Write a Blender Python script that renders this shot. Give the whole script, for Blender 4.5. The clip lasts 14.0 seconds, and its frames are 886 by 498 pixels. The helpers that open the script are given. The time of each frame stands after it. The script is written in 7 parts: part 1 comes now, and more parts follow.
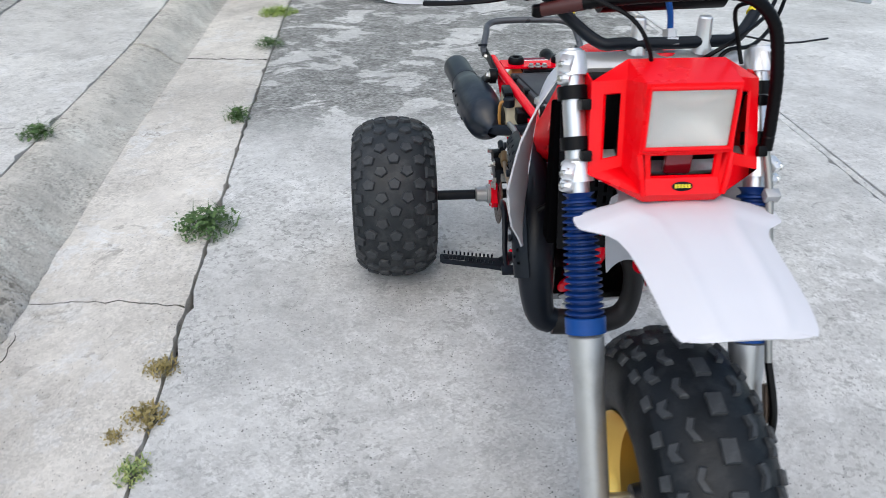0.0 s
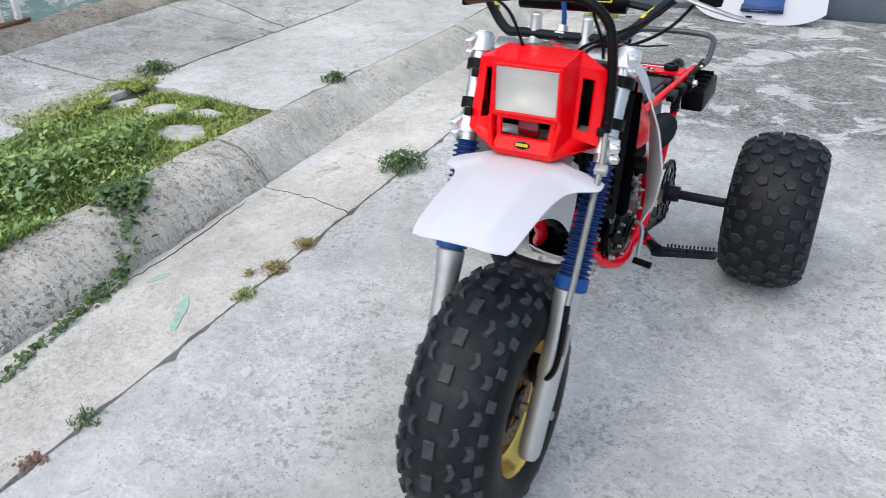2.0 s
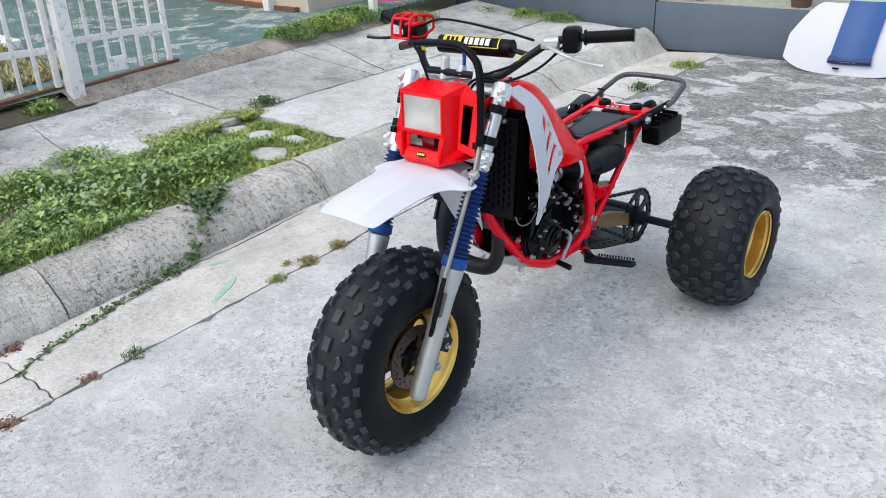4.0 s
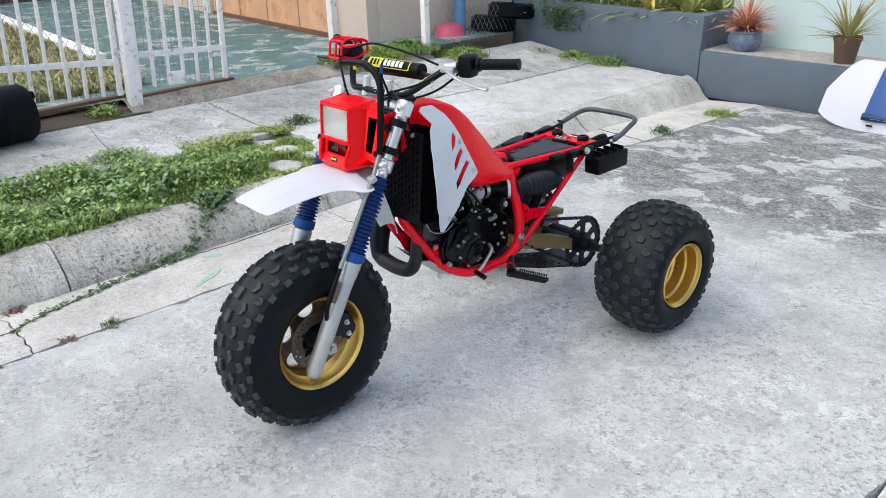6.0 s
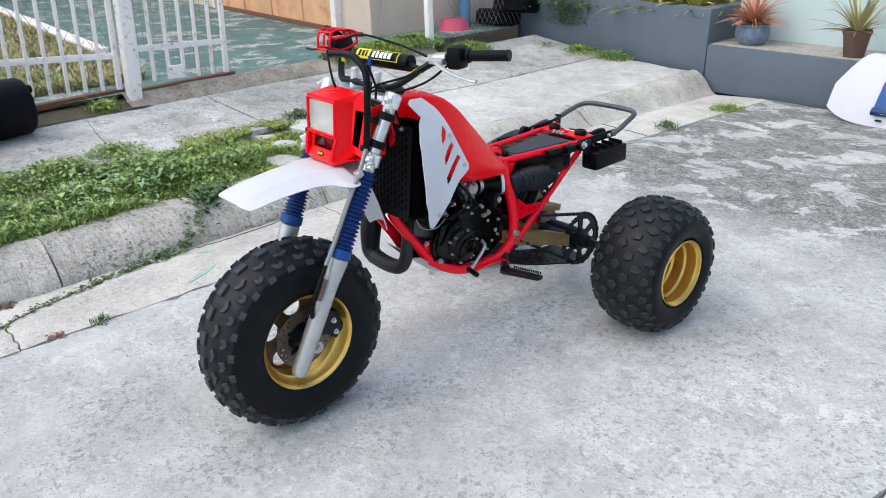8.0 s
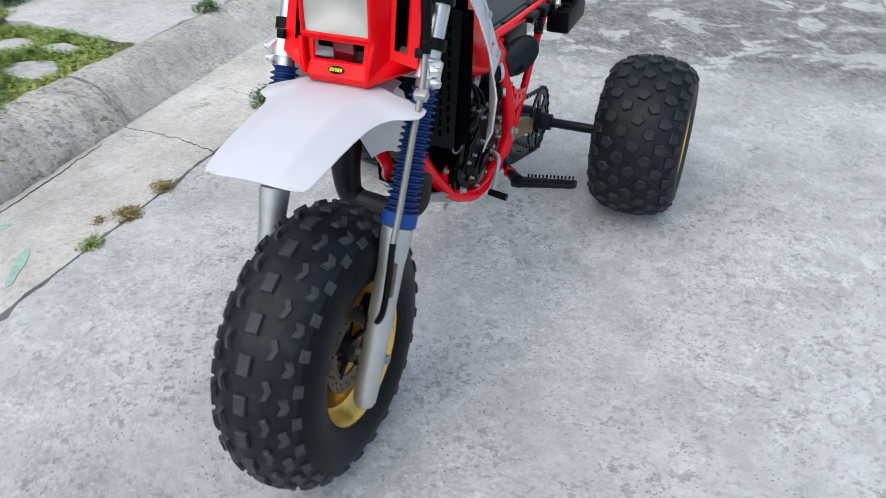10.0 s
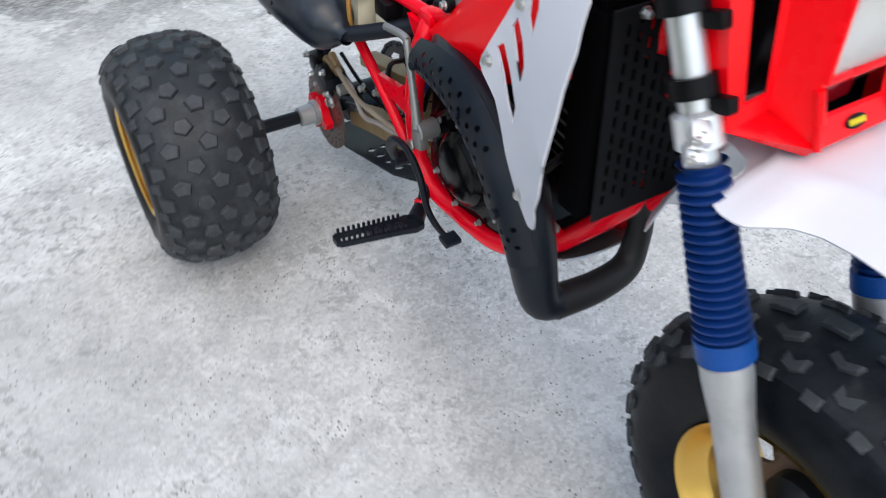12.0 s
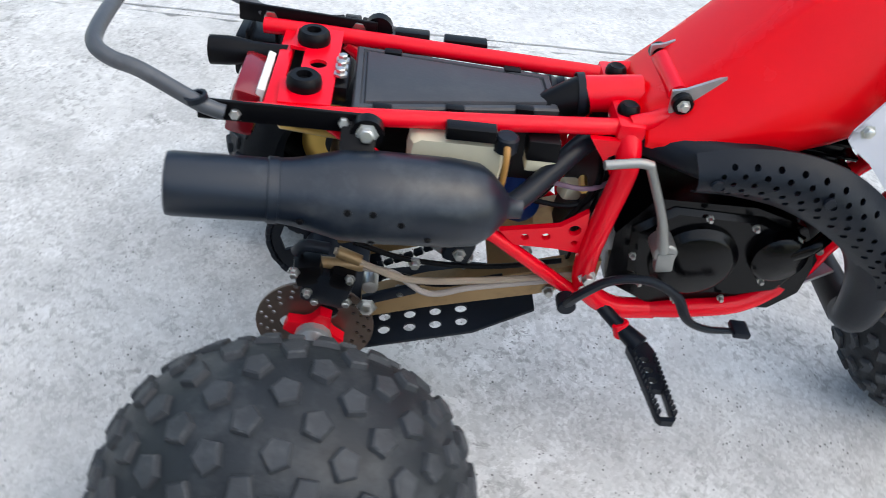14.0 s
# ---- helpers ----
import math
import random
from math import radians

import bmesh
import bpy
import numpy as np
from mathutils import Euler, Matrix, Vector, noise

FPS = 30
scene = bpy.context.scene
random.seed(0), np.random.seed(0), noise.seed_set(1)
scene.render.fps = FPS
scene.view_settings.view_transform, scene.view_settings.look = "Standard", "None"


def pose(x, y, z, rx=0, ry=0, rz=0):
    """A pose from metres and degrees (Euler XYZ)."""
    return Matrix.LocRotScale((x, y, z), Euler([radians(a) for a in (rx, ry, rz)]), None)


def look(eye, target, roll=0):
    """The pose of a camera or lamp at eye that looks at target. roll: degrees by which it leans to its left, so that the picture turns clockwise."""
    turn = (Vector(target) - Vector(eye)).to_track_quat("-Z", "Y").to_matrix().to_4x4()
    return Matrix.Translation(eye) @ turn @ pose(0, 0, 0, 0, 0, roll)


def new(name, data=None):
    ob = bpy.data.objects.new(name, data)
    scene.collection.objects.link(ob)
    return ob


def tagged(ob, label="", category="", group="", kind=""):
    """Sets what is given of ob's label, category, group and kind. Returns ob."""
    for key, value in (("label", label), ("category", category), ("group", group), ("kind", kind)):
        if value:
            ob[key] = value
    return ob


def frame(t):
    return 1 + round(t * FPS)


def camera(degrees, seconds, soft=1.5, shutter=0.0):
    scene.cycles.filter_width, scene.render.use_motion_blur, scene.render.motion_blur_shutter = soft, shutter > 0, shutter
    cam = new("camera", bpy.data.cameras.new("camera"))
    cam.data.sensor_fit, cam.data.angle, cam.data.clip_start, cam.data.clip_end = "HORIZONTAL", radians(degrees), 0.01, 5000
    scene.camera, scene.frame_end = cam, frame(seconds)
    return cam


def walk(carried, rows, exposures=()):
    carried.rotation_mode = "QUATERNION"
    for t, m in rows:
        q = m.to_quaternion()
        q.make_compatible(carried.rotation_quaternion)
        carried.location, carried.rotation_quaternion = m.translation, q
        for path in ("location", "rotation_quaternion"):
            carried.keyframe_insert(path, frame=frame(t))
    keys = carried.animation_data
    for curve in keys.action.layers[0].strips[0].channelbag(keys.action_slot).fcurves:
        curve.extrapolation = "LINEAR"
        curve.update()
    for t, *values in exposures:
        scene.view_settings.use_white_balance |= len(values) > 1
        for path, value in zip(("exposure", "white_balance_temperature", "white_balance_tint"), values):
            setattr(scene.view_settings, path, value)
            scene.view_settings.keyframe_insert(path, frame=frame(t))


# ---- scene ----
cam = camera(60.3, 14.0, soft=0.75, shutter=0.4)
PATH = [
    (0, (-0.58, -2.404, 1.521), (-0.411, -0.71, 0.471), 0.2),
    (0.5, (-0.26, -2.485, 1.529), (-0.378, -0.786, 0.479), 0.1),
    (1, (-0.029, -2.685, 1.543), (-0.409, -1.017, 0.507), -0.0),
    (1.5, (0.231, -2.751, 1.572), (-0.408, -1.15, 0.557), -0.9),
    (2, (0.529, -2.745, 1.584), (-0.261, -1.214, 0.568), -1.8),
    (2.5, (0.756, -2.904, 1.613), (-0.141, -1.421, 0.614), -1.9),
    (3, (0.969, -2.997, 1.666), (-0.02, -1.559, 0.69), -2.6),
    (3.5, (1.21, -2.913, 1.642), (0.13, -1.514, 0.706), -3.5),
    (4, (1.386, -2.859, 1.666), (0.232, -1.492, 0.772), -3.9),
    (4.2, (1.458, -2.859, 1.68), (0.28, -1.505, 0.797), -4.0),
    (6.3, (2.058, -2.641, 1.629), (0.687, -1.411, 0.849), -1.9),
    (6.5, (2.065, -2.634, 1.625), (0.679, -1.415, 0.854), -2.1),
    (7, (2.065, -2.617, 1.623), (0.656, -1.421, 0.86), -2.5),
    (7.5, (2.053, -2.599, 1.622), (0.648, -1.404, 0.849), -2.5),
    (8, (2.022, -2.573, 1.612), (0.661, -1.347, 0.808), -2.0),
    (8.5, (1.843, -2.594, 1.589), (0.58, -1.308, 0.723), -1.4),
    (8.7, (1.708, -2.626, 1.572), (0.509, -1.302, 0.672), -1.1),
    (10.8, (0.023, -2.303, 1.465), (-0.046, -0.763, 0.19), -0.6),
    (11, (-0.155, -2.195, 1.444), (-0.071, -0.671, 0.151), -0.4),
    (11.5, (-0.582, -1.913, 1.381), (-0.09, -0.515, 0.039), 1.5),
    (12, (-0.858, -1.597, 1.389), (-0.028, -0.405, 0.015), 2.8),
    (12.5, (-1.019, -1.199, 1.384), (0.102, -0.282, 0.005), 4.3),
    (13, (-1.159, -0.811, 1.387), (0.183, -0.221, 0.027), 5.6),
    (13.5, (-1.144, -0.434, 1.342), (0.328, -0.251, 0.0), 7.8),
    (14, (-1.11, -0.068, 1.316), (0.378, -0.286, -0.003), 9.6),
]
EXPOSURE = [(0, 0.47, 6800, 5), (3.0, 0.6, 6800, 5), (8.5, 0.67, 6800, 5), (11.0, 0.33, 6800, 5), (12.0, 0.72, 6800, 5), (13.0, 0.92, 6800, 5), (14.0, 0.91, 6800, 5)]
walk(cam, [(t, look(eye, target, roll)) for t, eye, target, roll in PATH], EXPOSURE)

# ---- world and light ----
world = bpy.data.worlds.new("overcast_sky")
scene.world = world
world.use_nodes = True
wn = world.node_tree
sky = wn.nodes.new("ShaderNodeTexSky")
sky.sky_type = 'NISHITA'
sky.sun_disc = False
sky.sun_elevation = radians(55)
sky.sun_rotation = radians(200)
sky.air_density, sky.dust_density, sky.ozone_density = 1.0, 2.0, 1.0
wn.links.new(sky.outputs[0], wn.nodes["Background"].inputs[0])
wn.nodes["Background"].inputs[1].default_value = 0.15
sun = new("sun", bpy.data.lights.new("sun", 'SUN'))
sun.data.energy, sun.data.angle, sun.data.color = 1.0, radians(110), (1.0, 0.965, 0.93)
sun.matrix_world = look((-0.8, -1.6, 5.5), (0, 0, 0))


# ---- materials ----
def mat(name, color, rough=0.5, metal=0.0, var=0.15, scale=25.0, bump=0.0, bscale=250.0, coat=0.0, dirt=None, dirt_amount=0.0, spec=0.5, clean=0.5):
    """Painted, moulded or metal surface: base colour with cloudy variation, grain and some wear."""
    m = bpy.data.materials.new(name)
    m.use_nodes = True
    n, l = m.node_tree.nodes, m.node_tree.links
    b = n["Principled BSDF"]
    tc = n.new("ShaderNodeTexCoord")
    no = n.new("ShaderNodeTexNoise")
    no.inputs["Scale"].default_value, no.inputs["Detail"].default_value = scale, 6
    l.new(tc.outputs["Object"], no.inputs["Vector"])
    mx = n.new("ShaderNodeMix")
    mx.data_type = 'RGBA'
    mx.inputs[6].default_value = (*[c * (1 - var) for c in color], 1)
    mx.inputs[7].default_value = (*[min(1, c * (1 + var)) for c in color], 1)
    l.new(no.outputs[0], mx.inputs[0])
    out = mx.outputs[2]
    if dirt:
        nd = n.new("ShaderNodeTexNoise")
        nd.inputs["Scale"].default_value, nd.inputs["Detail"].default_value, nd.inputs["Roughness"].default_value = scale * 0.6, 8, 0.7
        l.new(tc.outputs["Object"], nd.inputs["Vector"])
        rp = n.new("ShaderNodeValToRGB")
        rp.color_ramp.elements[0].position, rp.color_ramp.elements[1].position = clean, clean + 0.22 * (1.0 - (clean - 0.5) * 8)
        rp.color_ramp.elements[1].color = (dirt_amount,) * 3 + (1,)
        l.new(nd.outputs[0], rp.inputs[0])
        md = n.new("ShaderNodeMix")
        md.data_type = 'RGBA'
        l.new(rp.outputs[0], md.inputs[0])
        l.new(out, md.inputs[6])
        md.inputs[7].default_value = (*dirt, 1)
        out = md.outputs[2]
    l.new(out, b.inputs["Base Color"])
    rr = n.new("ShaderNodeMapRange")
    rr.inputs["To Min"].default_value, rr.inputs["To Max"].default_value = max(0.02, rough - 0.1), min(1, rough + 0.12)
    l.new(no.outputs[0], rr.inputs[0])
    l.new(rr.outputs[0], b.inputs["Roughness"])
    b.inputs["Metallic"].default_value = metal
    b.inputs["Coat Weight"].default_value = coat
    b.inputs["Coat Roughness"].default_value = 0.08
    b.inputs["Specular IOR Level"].default_value = spec
    if bump:
        nb = n.new("ShaderNodeTexNoise")
        nb.inputs["Scale"].default_value, nb.inputs["Detail"].default_value = bscale, 4
        l.new(tc.outputs["Object"], nb.inputs["Vector"])
        bp = n.new("ShaderNodeBump")
        bp.inputs["Strength"].default_value, bp.inputs["Distance"].default_value = bump, 0.002
        l.new(nb.outputs[0], bp.inputs["Height"])
        l.new(bp.outputs[0], b.inputs["Normal"])
    return m


def concrete(name, light, mid, dark, blotch=1.6, fine=14.0, specks=0.55, bump=0.5, worn=None, edge_y=None, cover=0.5, gritty=0.8, stain=0.3, pit=68, pitted=0.5, fleck=0.5, streak=0.0):
    """Weathered concrete: broad blotches, finer mottling, dark specks and a gritty relief. worn: colour of an old surface film beyond edge_y."""
    m = bpy.data.materials.new(name)
    m.use_nodes = True
    n, l = m.node_tree.nodes, m.node_tree.links
    b = n["Principled BSDF"]
    tc = n.new("ShaderNodeTexCoord")

    def noise_at(scale, detail=8, rough=0.6, dist=0.0):
        x = n.new("ShaderNodeTexNoise")
        x.inputs["Scale"].default_value, x.inputs["Detail"].default_value = scale, detail
        x.inputs["Roughness"].default_value, x.inputs["Distortion"].default_value = rough, dist
        l.new(tc.outputs["Object"], x.inputs["Vector"])
        return x.outputs[0]

    def ramp(fac, a, c, lo, hi):
        r = n.new("ShaderNodeValToRGB")
        r.color_ramp.elements[0].position, r.color_ramp.elements[1].position = lo, hi
        r.color_ramp.elements[0].color, r.color_ramp.elements[1].color = (*a, 1), (*c, 1)
        l.new(fac, r.inputs[0])
        return r.outputs[0]

    def mix(fac, a, c, mode='MIX'):
        x = n.new("ShaderNodeMix")
        x.data_type, x.blend_type = 'RGBA', mode
        for sock, v in ((0, fac), (6, a), (7, c)):
            if isinstance(v, (tuple, float, int)):
                x.inputs[sock].default_value = (*v, 1) if isinstance(v, tuple) else v
            else:
                l.new(v, x.inputs[sock])
        return x.outputs[2]

    big = noise_at(blotch, 9, 0.66, 0.4)
    small = noise_at(fine, 9, 0.72, 0.3)
    col = ramp(big, mid, light, 0.34, 0.64)
    col = mix(ramp(small, (0, 0, 0), (stain, stain, stain), 0.48, 0.7), col, dark)
    peel = ramp(noise_at(fine * 0.55, 13, 0.74, 0.5), (0, 0, 0), (1, 1, 1), 0.535, 0.56)
    area = ramp(noise_at(1.3, 5, 0.6), (0.1, 0.1, 0.1), (0.75, 0.75, 0.75), 0.42, 0.62)
    col = mix(mix(1.0, peel, area, 'MULTIPLY'), col, tuple(min(0.85, c * 1.16) for c in light))
    hollow = ramp(noise_at(fine * 0.8, 13, 0.74, 0.8), (1, 1, 1), (0, 0, 0), 0.395, 0.415)
    col = mix(mix(1.0, hollow, area, 'MULTIPLY'), col, tuple(c * 0.9 for c in dark))
    patchy = ramp(noise_at(1.9, 6, 0.65, 0.5), (0.12, 0.12, 0.12), (1, 1, 1), 0.4, 0.6)
    chips = ramp(noise_at(44, 5, 0.62, 0.35), (0, 0, 0), (fleck,) * 3, 0.53, 0.6)
    col = mix(mix(1.0, chips, patchy, 'MULTIPLY'), col, tuple(c * 0.86 for c in dark))
    pale = ramp(noise_at(61, 4, 0.6, 0.2), (fleck * 0.6,) * 3, (0, 0, 0), 0.36, 0.43)
    col = mix(mix(1.0, pale, patchy, 'MULTIPLY'), col, tuple(min(0.84, c * 1.14) for c in light))
    vo = n.new("ShaderNodeTexVoronoi")
    vo.inputs["Scale"].default_value = pit
    l.new(tc.outputs["Object"], vo.inputs["Vector"])
    sp = ramp(vo.outputs["Distance"], (specks,) * 3, (0, 0, 0), 0.14, 0.2)
    gate = ramp(noise_at(9, 7, 0.75), (0, 0, 0), (1, 1, 1), pitted, pitted + 0.06)
    col = mix(mix(1.0, sp, gate, 'MULTIPLY'), col, tuple(c * 0.3 for c in dark))
    vg = n.new("ShaderNodeTexVoronoi")
    vg.inputs["Scale"].default_value = 130
    l.new(tc.outputs["Object"], vg.inputs["Vector"])
    sv = n.new("ShaderNodeSeparateColor")
    l.new(vg.outputs["Color"], sv.inputs[0])
    calm = mix(ramp(noise_at(2.2, 6, 0.6), (0, 0, 0), (1, 1, 1), 0.4, 0.6), (gritty, gritty, gritty), (0.92, 0.92, 0.92))
    grit = mix(sv.outputs[0], calm, (1.0, 1.0, 1.0))
    crumb = ramp(noise_at(22, 8, 0.65), (0.93, 0.93, 0.93), (1, 1, 1), 0.42, 0.56)
    broad = ramp(noise_at(0.75, 5, 0.55), (0.8, 0.8, 0.8), (1, 1, 1), 0.36, 0.6)
    col = mix(1.0, col, broad, 'MULTIPLY')
    col = mix(1.0, mix(1.0, col, grit, 'MULTIPLY'), crumb, 'MULTIPLY')
    if streak:
        mp = n.new("ShaderNodeMapping")
        mp.inputs["Scale"].default_value = (1.0, 9.0, 1.0)
        l.new(tc.outputs["Object"], mp.inputs[0])
        run = n.new("ShaderNodeTexNoise")
        run.inputs["Scale"].default_value, run.inputs["Detail"].default_value, run.inputs["Roughness"].default_value = 7.0, 9, 0.72
        l.new(mp.outputs[0], run.inputs["Vector"])
        col = mix(ramp(run.outputs[0], (0, 0, 0), (streak,) * 3, 0.5, 0.64), col, tuple(c * 0.55 for c in dark))
    if worn:
        sx = n.new("ShaderNodeSeparateXYZ")
        l.new(tc.outputs["Object"], sx.inputs[0])
        ad = n.new("ShaderNodeMath")
        ad.operation = 'MULTIPLY_ADD'
        ad.inputs[1].default_value = 0.5
        l.new(noise_at(1.1, 8, 0.65, 0.6), ad.inputs[0])
        l.new(sx.outputs[1], ad.inputs[2])
        mr = n.new("ShaderNodeMapRange")
        mr.inputs["From Min"].default_value, mr.inputs["From Max"].default_value = edge_y + 0.1, edge_y + 0.65
        l.new(ad.outputs[0], mr.inputs[0])
        st = n.new("ShaderNodeMapping")
        st.inputs["Scale"].default_value = (1.0, 1.1, 1.0)
        l.new(tc.outputs["Object"], st.inputs[0])
        fl = n.new("ShaderNodeTexNoise")
        fl.inputs["Scale"].default_value, fl.inputs["Detail"].default_value, fl.inputs["Roughness"].default_value = 2.3, 15, 0.7
        fl.inputs["Distortion"].default_value = 0.5
        l.new(st.outputs[0], fl.inputs["Vector"])
        flakes = ramp(fl.outputs[0], (1, 1, 1), (0, 0, 0), cover, cover + 0.02)
        vc = n.new("ShaderNodeTexVoronoi")
        vc.inputs["Scale"].default_value = 85
        l.new(tc.outputs["Object"], vc.inputs["Vector"])
        sc = n.new("ShaderNodeSeparateColor")
        l.new(vc.outputs["Color"], sc.inputs[0])
        stones = ramp(sc.outputs[0], (0.55, 0.55, 0.55), (1.3, 1.3, 1.3), 0.1, 0.95)
        rim = mix(1.0, ramp(fl.outputs[0], (0, 0, 0), (0.75, 0.75, 0.75), cover, cover + 0.012), ramp(fl.outputs[0], (1, 1, 1), (0, 0, 0), cover + 0.02, cover + 0.034), 'MULTIPLY')
        film = mix(1.0, mix(ramp(noise_at(8, 8, 0.75), (0, 0, 0), (1, 1, 1), 0.38, 0.62), tuple(c * 0.72 for c in worn), tuple(c * 1.35 for c in worn)), stones, 'MULTIPLY')
        col = mix(mix(1.0, mr.outputs[0], rim, 'MULTIPLY'), col, tuple(c * 0.5 for c in worn))
        col = mix(mix(1.0, mr.outputs[0], flakes, 'MULTIPLY'), col, film)
    l.new(col, b.inputs["Base Color"])
    b.inputs["Roughness"].default_value = 0.88
    b.inputs["Specular IOR Level"].default_value = 0.3
    h = mix(0.5, sv.outputs[0], noise_at(24, 8, 0.75))
    bp = n.new("ShaderNodeBump")
    bp.inputs["Strength"].default_value, bp.inputs["Distance"].default_value = bump, 0.006
    l.new(h, bp.inputs["Height"])
    l.new(bp.outputs[0], b.inputs["Normal"])
    return m


M_RED = mat("red_plastic", (0.9, 0.001, 0.008), 0.24, var=0.06, scale=8, spec=0.26, bump=0.02, bscale=40)
M_REDP = mat("red_frame_paint", (0.86, 0.001, 0.016), 0.2, var=0.06, scale=18, spec=0.3)
M_WHITE = mat("white_plastic", (0.66, 0.66, 0.715), 0.45, var=0.04, scale=7, bump=0.03, bscale=60, spec=0.3)
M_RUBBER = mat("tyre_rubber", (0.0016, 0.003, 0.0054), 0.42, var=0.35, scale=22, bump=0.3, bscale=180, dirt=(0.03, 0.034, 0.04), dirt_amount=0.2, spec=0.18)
# block colour raised over the carcass: road dust plus painted-in sky sheen
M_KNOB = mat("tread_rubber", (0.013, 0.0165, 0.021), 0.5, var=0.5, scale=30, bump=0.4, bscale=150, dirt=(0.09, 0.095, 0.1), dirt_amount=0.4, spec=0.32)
# paler copy of the tread bed: dust, and overhead sky light painted in
M_DUSTLIT = mat("dusty_skylit_tread_rubber", (0.014, 0.0175, 0.022), 0.5, var=0.4, scale=26, bump=0.35, bscale=170, dirt=(0.12, 0.125, 0.13), dirt_amount=0.4, spec=0.34, clean=0.47)
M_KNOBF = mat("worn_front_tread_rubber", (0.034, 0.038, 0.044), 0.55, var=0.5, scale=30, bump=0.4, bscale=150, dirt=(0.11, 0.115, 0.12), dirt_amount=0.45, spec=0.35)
# tread bed: some dust, the rest sky reflection put into the colour
M_TREADBED = mat("dusty_sheen_tread_rubber", (0.0045, 0.007, 0.0105), 0.5, var=0.4, scale=26, bump=0.35, bscale=170, dirt=(0.07, 0.075, 0.08), dirt_amount=0.3, spec=0.3, clean=0.5)
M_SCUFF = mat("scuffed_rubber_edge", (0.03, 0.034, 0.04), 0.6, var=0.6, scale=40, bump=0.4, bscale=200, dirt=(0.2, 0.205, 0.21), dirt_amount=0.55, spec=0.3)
M_BLACK = mat("black_plastic", (0.003, 0.003, 0.004), 0.34, var=0.3, scale=20, bump=0.12, bscale=300, spec=0.14)
M_GRAB = mat("worn_grey_black_steel", (0.075, 0.08, 0.09), 0.3, 0.2, var=0.35, scale=16, bump=0.1, bscale=160, dirt=(0.2, 0.2, 0.21), dirt_amount=0.35, spec=0.5)
M_SATIN = mat("satin_black_steel", (0.007, 0.010, 0.016), 0.36, 0.0, var=0.3, scale=16, bump=0.1, bscale=160, dirt=(0.06, 0.06, 0.06), dirt_amount=0.12, spec=0.22)
M_ENGINE = mat("black_engine_paint", (0.0015, 0.0015, 0.002), 0.16, 0.0, var=0.4, scale=24, bump=0.12, bscale=220, dirt=(0.02, 0.018, 0.016), dirt_amount=0.12, spec=0.22)
M_MATT = mat("matt_black_core", (0.002, 0.002, 0.0025), 0.85, var=0.2, spec=0.02)
M_SILENCER = mat("blue_black_silencer_paint", (0.0055, 0.0105, 0.02), 0.34, var=0.3, scale=9, bump=0.1, bscale=120, dirt=(0.1, 0.11, 0.12), dirt_amount=0.25, spec=0.55, clean=0.56)
M_GRILLE = mat("dark_grille", (0.01, 0.0105, 0.0125), 0.6, var=0.4, scale=30, spec=0.14)
M_FENCE = mat("dark_brown_fence", (0.09, 0.055, 0.045), 0.8, var=0.35, scale=3, bump=0.3, bscale=30)
M_PIPE = mat("burnt_exhaust_steel", (0.02, 0.019, 0.02), 0.5, 0.2, var=0.35, scale=12, bump=0.15, bscale=120, spec=0.4)
M_GOLD = mat("gold_rim", (0.78, 0.5, 0.13), 0.3, 0.85, var=0.12, scale=10, bump=0.04)
M_ALU = mat("cast_aluminium", (0.5, 0.51, 0.52), 0.45, 0.75, var=0.14, scale=22, bump=0.12, bscale=140, dirt=(0.2, 0.2, 0.2), dirt_amount=0.35)
M_CHROME = mat("polished_metal", (0.62, 0.63, 0.65), 0.32, 0.85, var=0.1, scale=15)
M_BOLT = mat("zinc_bolt", (0.6, 0.6, 0.58), 0.3, 0.9, var=0.1, scale=40)
M_BLUE = mat("blue_fork_boot", (0.001, 0.024, 0.135), 0.42, var=0.2, scale=18, spec=0.3)
M_BLUE2 = mat("blue_clamp_band", (0.003, 0.058, 0.26), 0.4, var=0.15, scale=18, spec=0.3)
M_SWING = mat("bronze_swingarm", (0.34, 0.22, 0.105), 0.45, 0.5, var=0.18, scale=18, dirt=(0.1, 0.07, 0.04), dirt_amount=0.5)
M_ROTOR = mat("brake_rotor_steel", (0.16, 0.12, 0.1), 0.4, 0.7, var=0.3, scale=20)
M_HUB = mat("brown_wheel_centre", (0.13, 0.085, 0.06), 0.5, 0.5, var=0.3, scale=16)
M_CREAM = mat("cream_bottle", (0.62, 0.57, 0.42), 0.5, var=0.12, scale=14)
M_YELLOW = mat("yellow_print", (0.75, 0.62, 0.02), 0.45, var=0.05)
M_OFFW = mat("white_print", (0.8, 0.8, 0.8), 0.45, var=0.03)
M_AMBER = mat("amber_hose", (0.4, 0.2, 0.05), 0.4, var=0.2)
M_TAIL = mat("red_tail_lens", (0.2, 0.004, 0.01), 0.15, var=0.1, coat=0.5)
M_CONC = concrete("street_concrete", (0.75, 0.75, 0.742), (0.58, 0.582, 0.578), (0.38, 0.38, 0.375), blotch=3.2, fine=17, specks=0.85, bump=0.75, fleck=0.75, gritty=0.74, worn=(0.265, 0.267, 0.262), edge_y=1.2, cover=0.51)
M_CONC2 = concrete("outer_street_concrete", (0.78, 0.785, 0.785), (0.64, 0.64, 0.64), (0.43, 0.43, 0.43), blotch=1.8, fine=15, specks=0.8, bump=0.7, gritty=0.7)
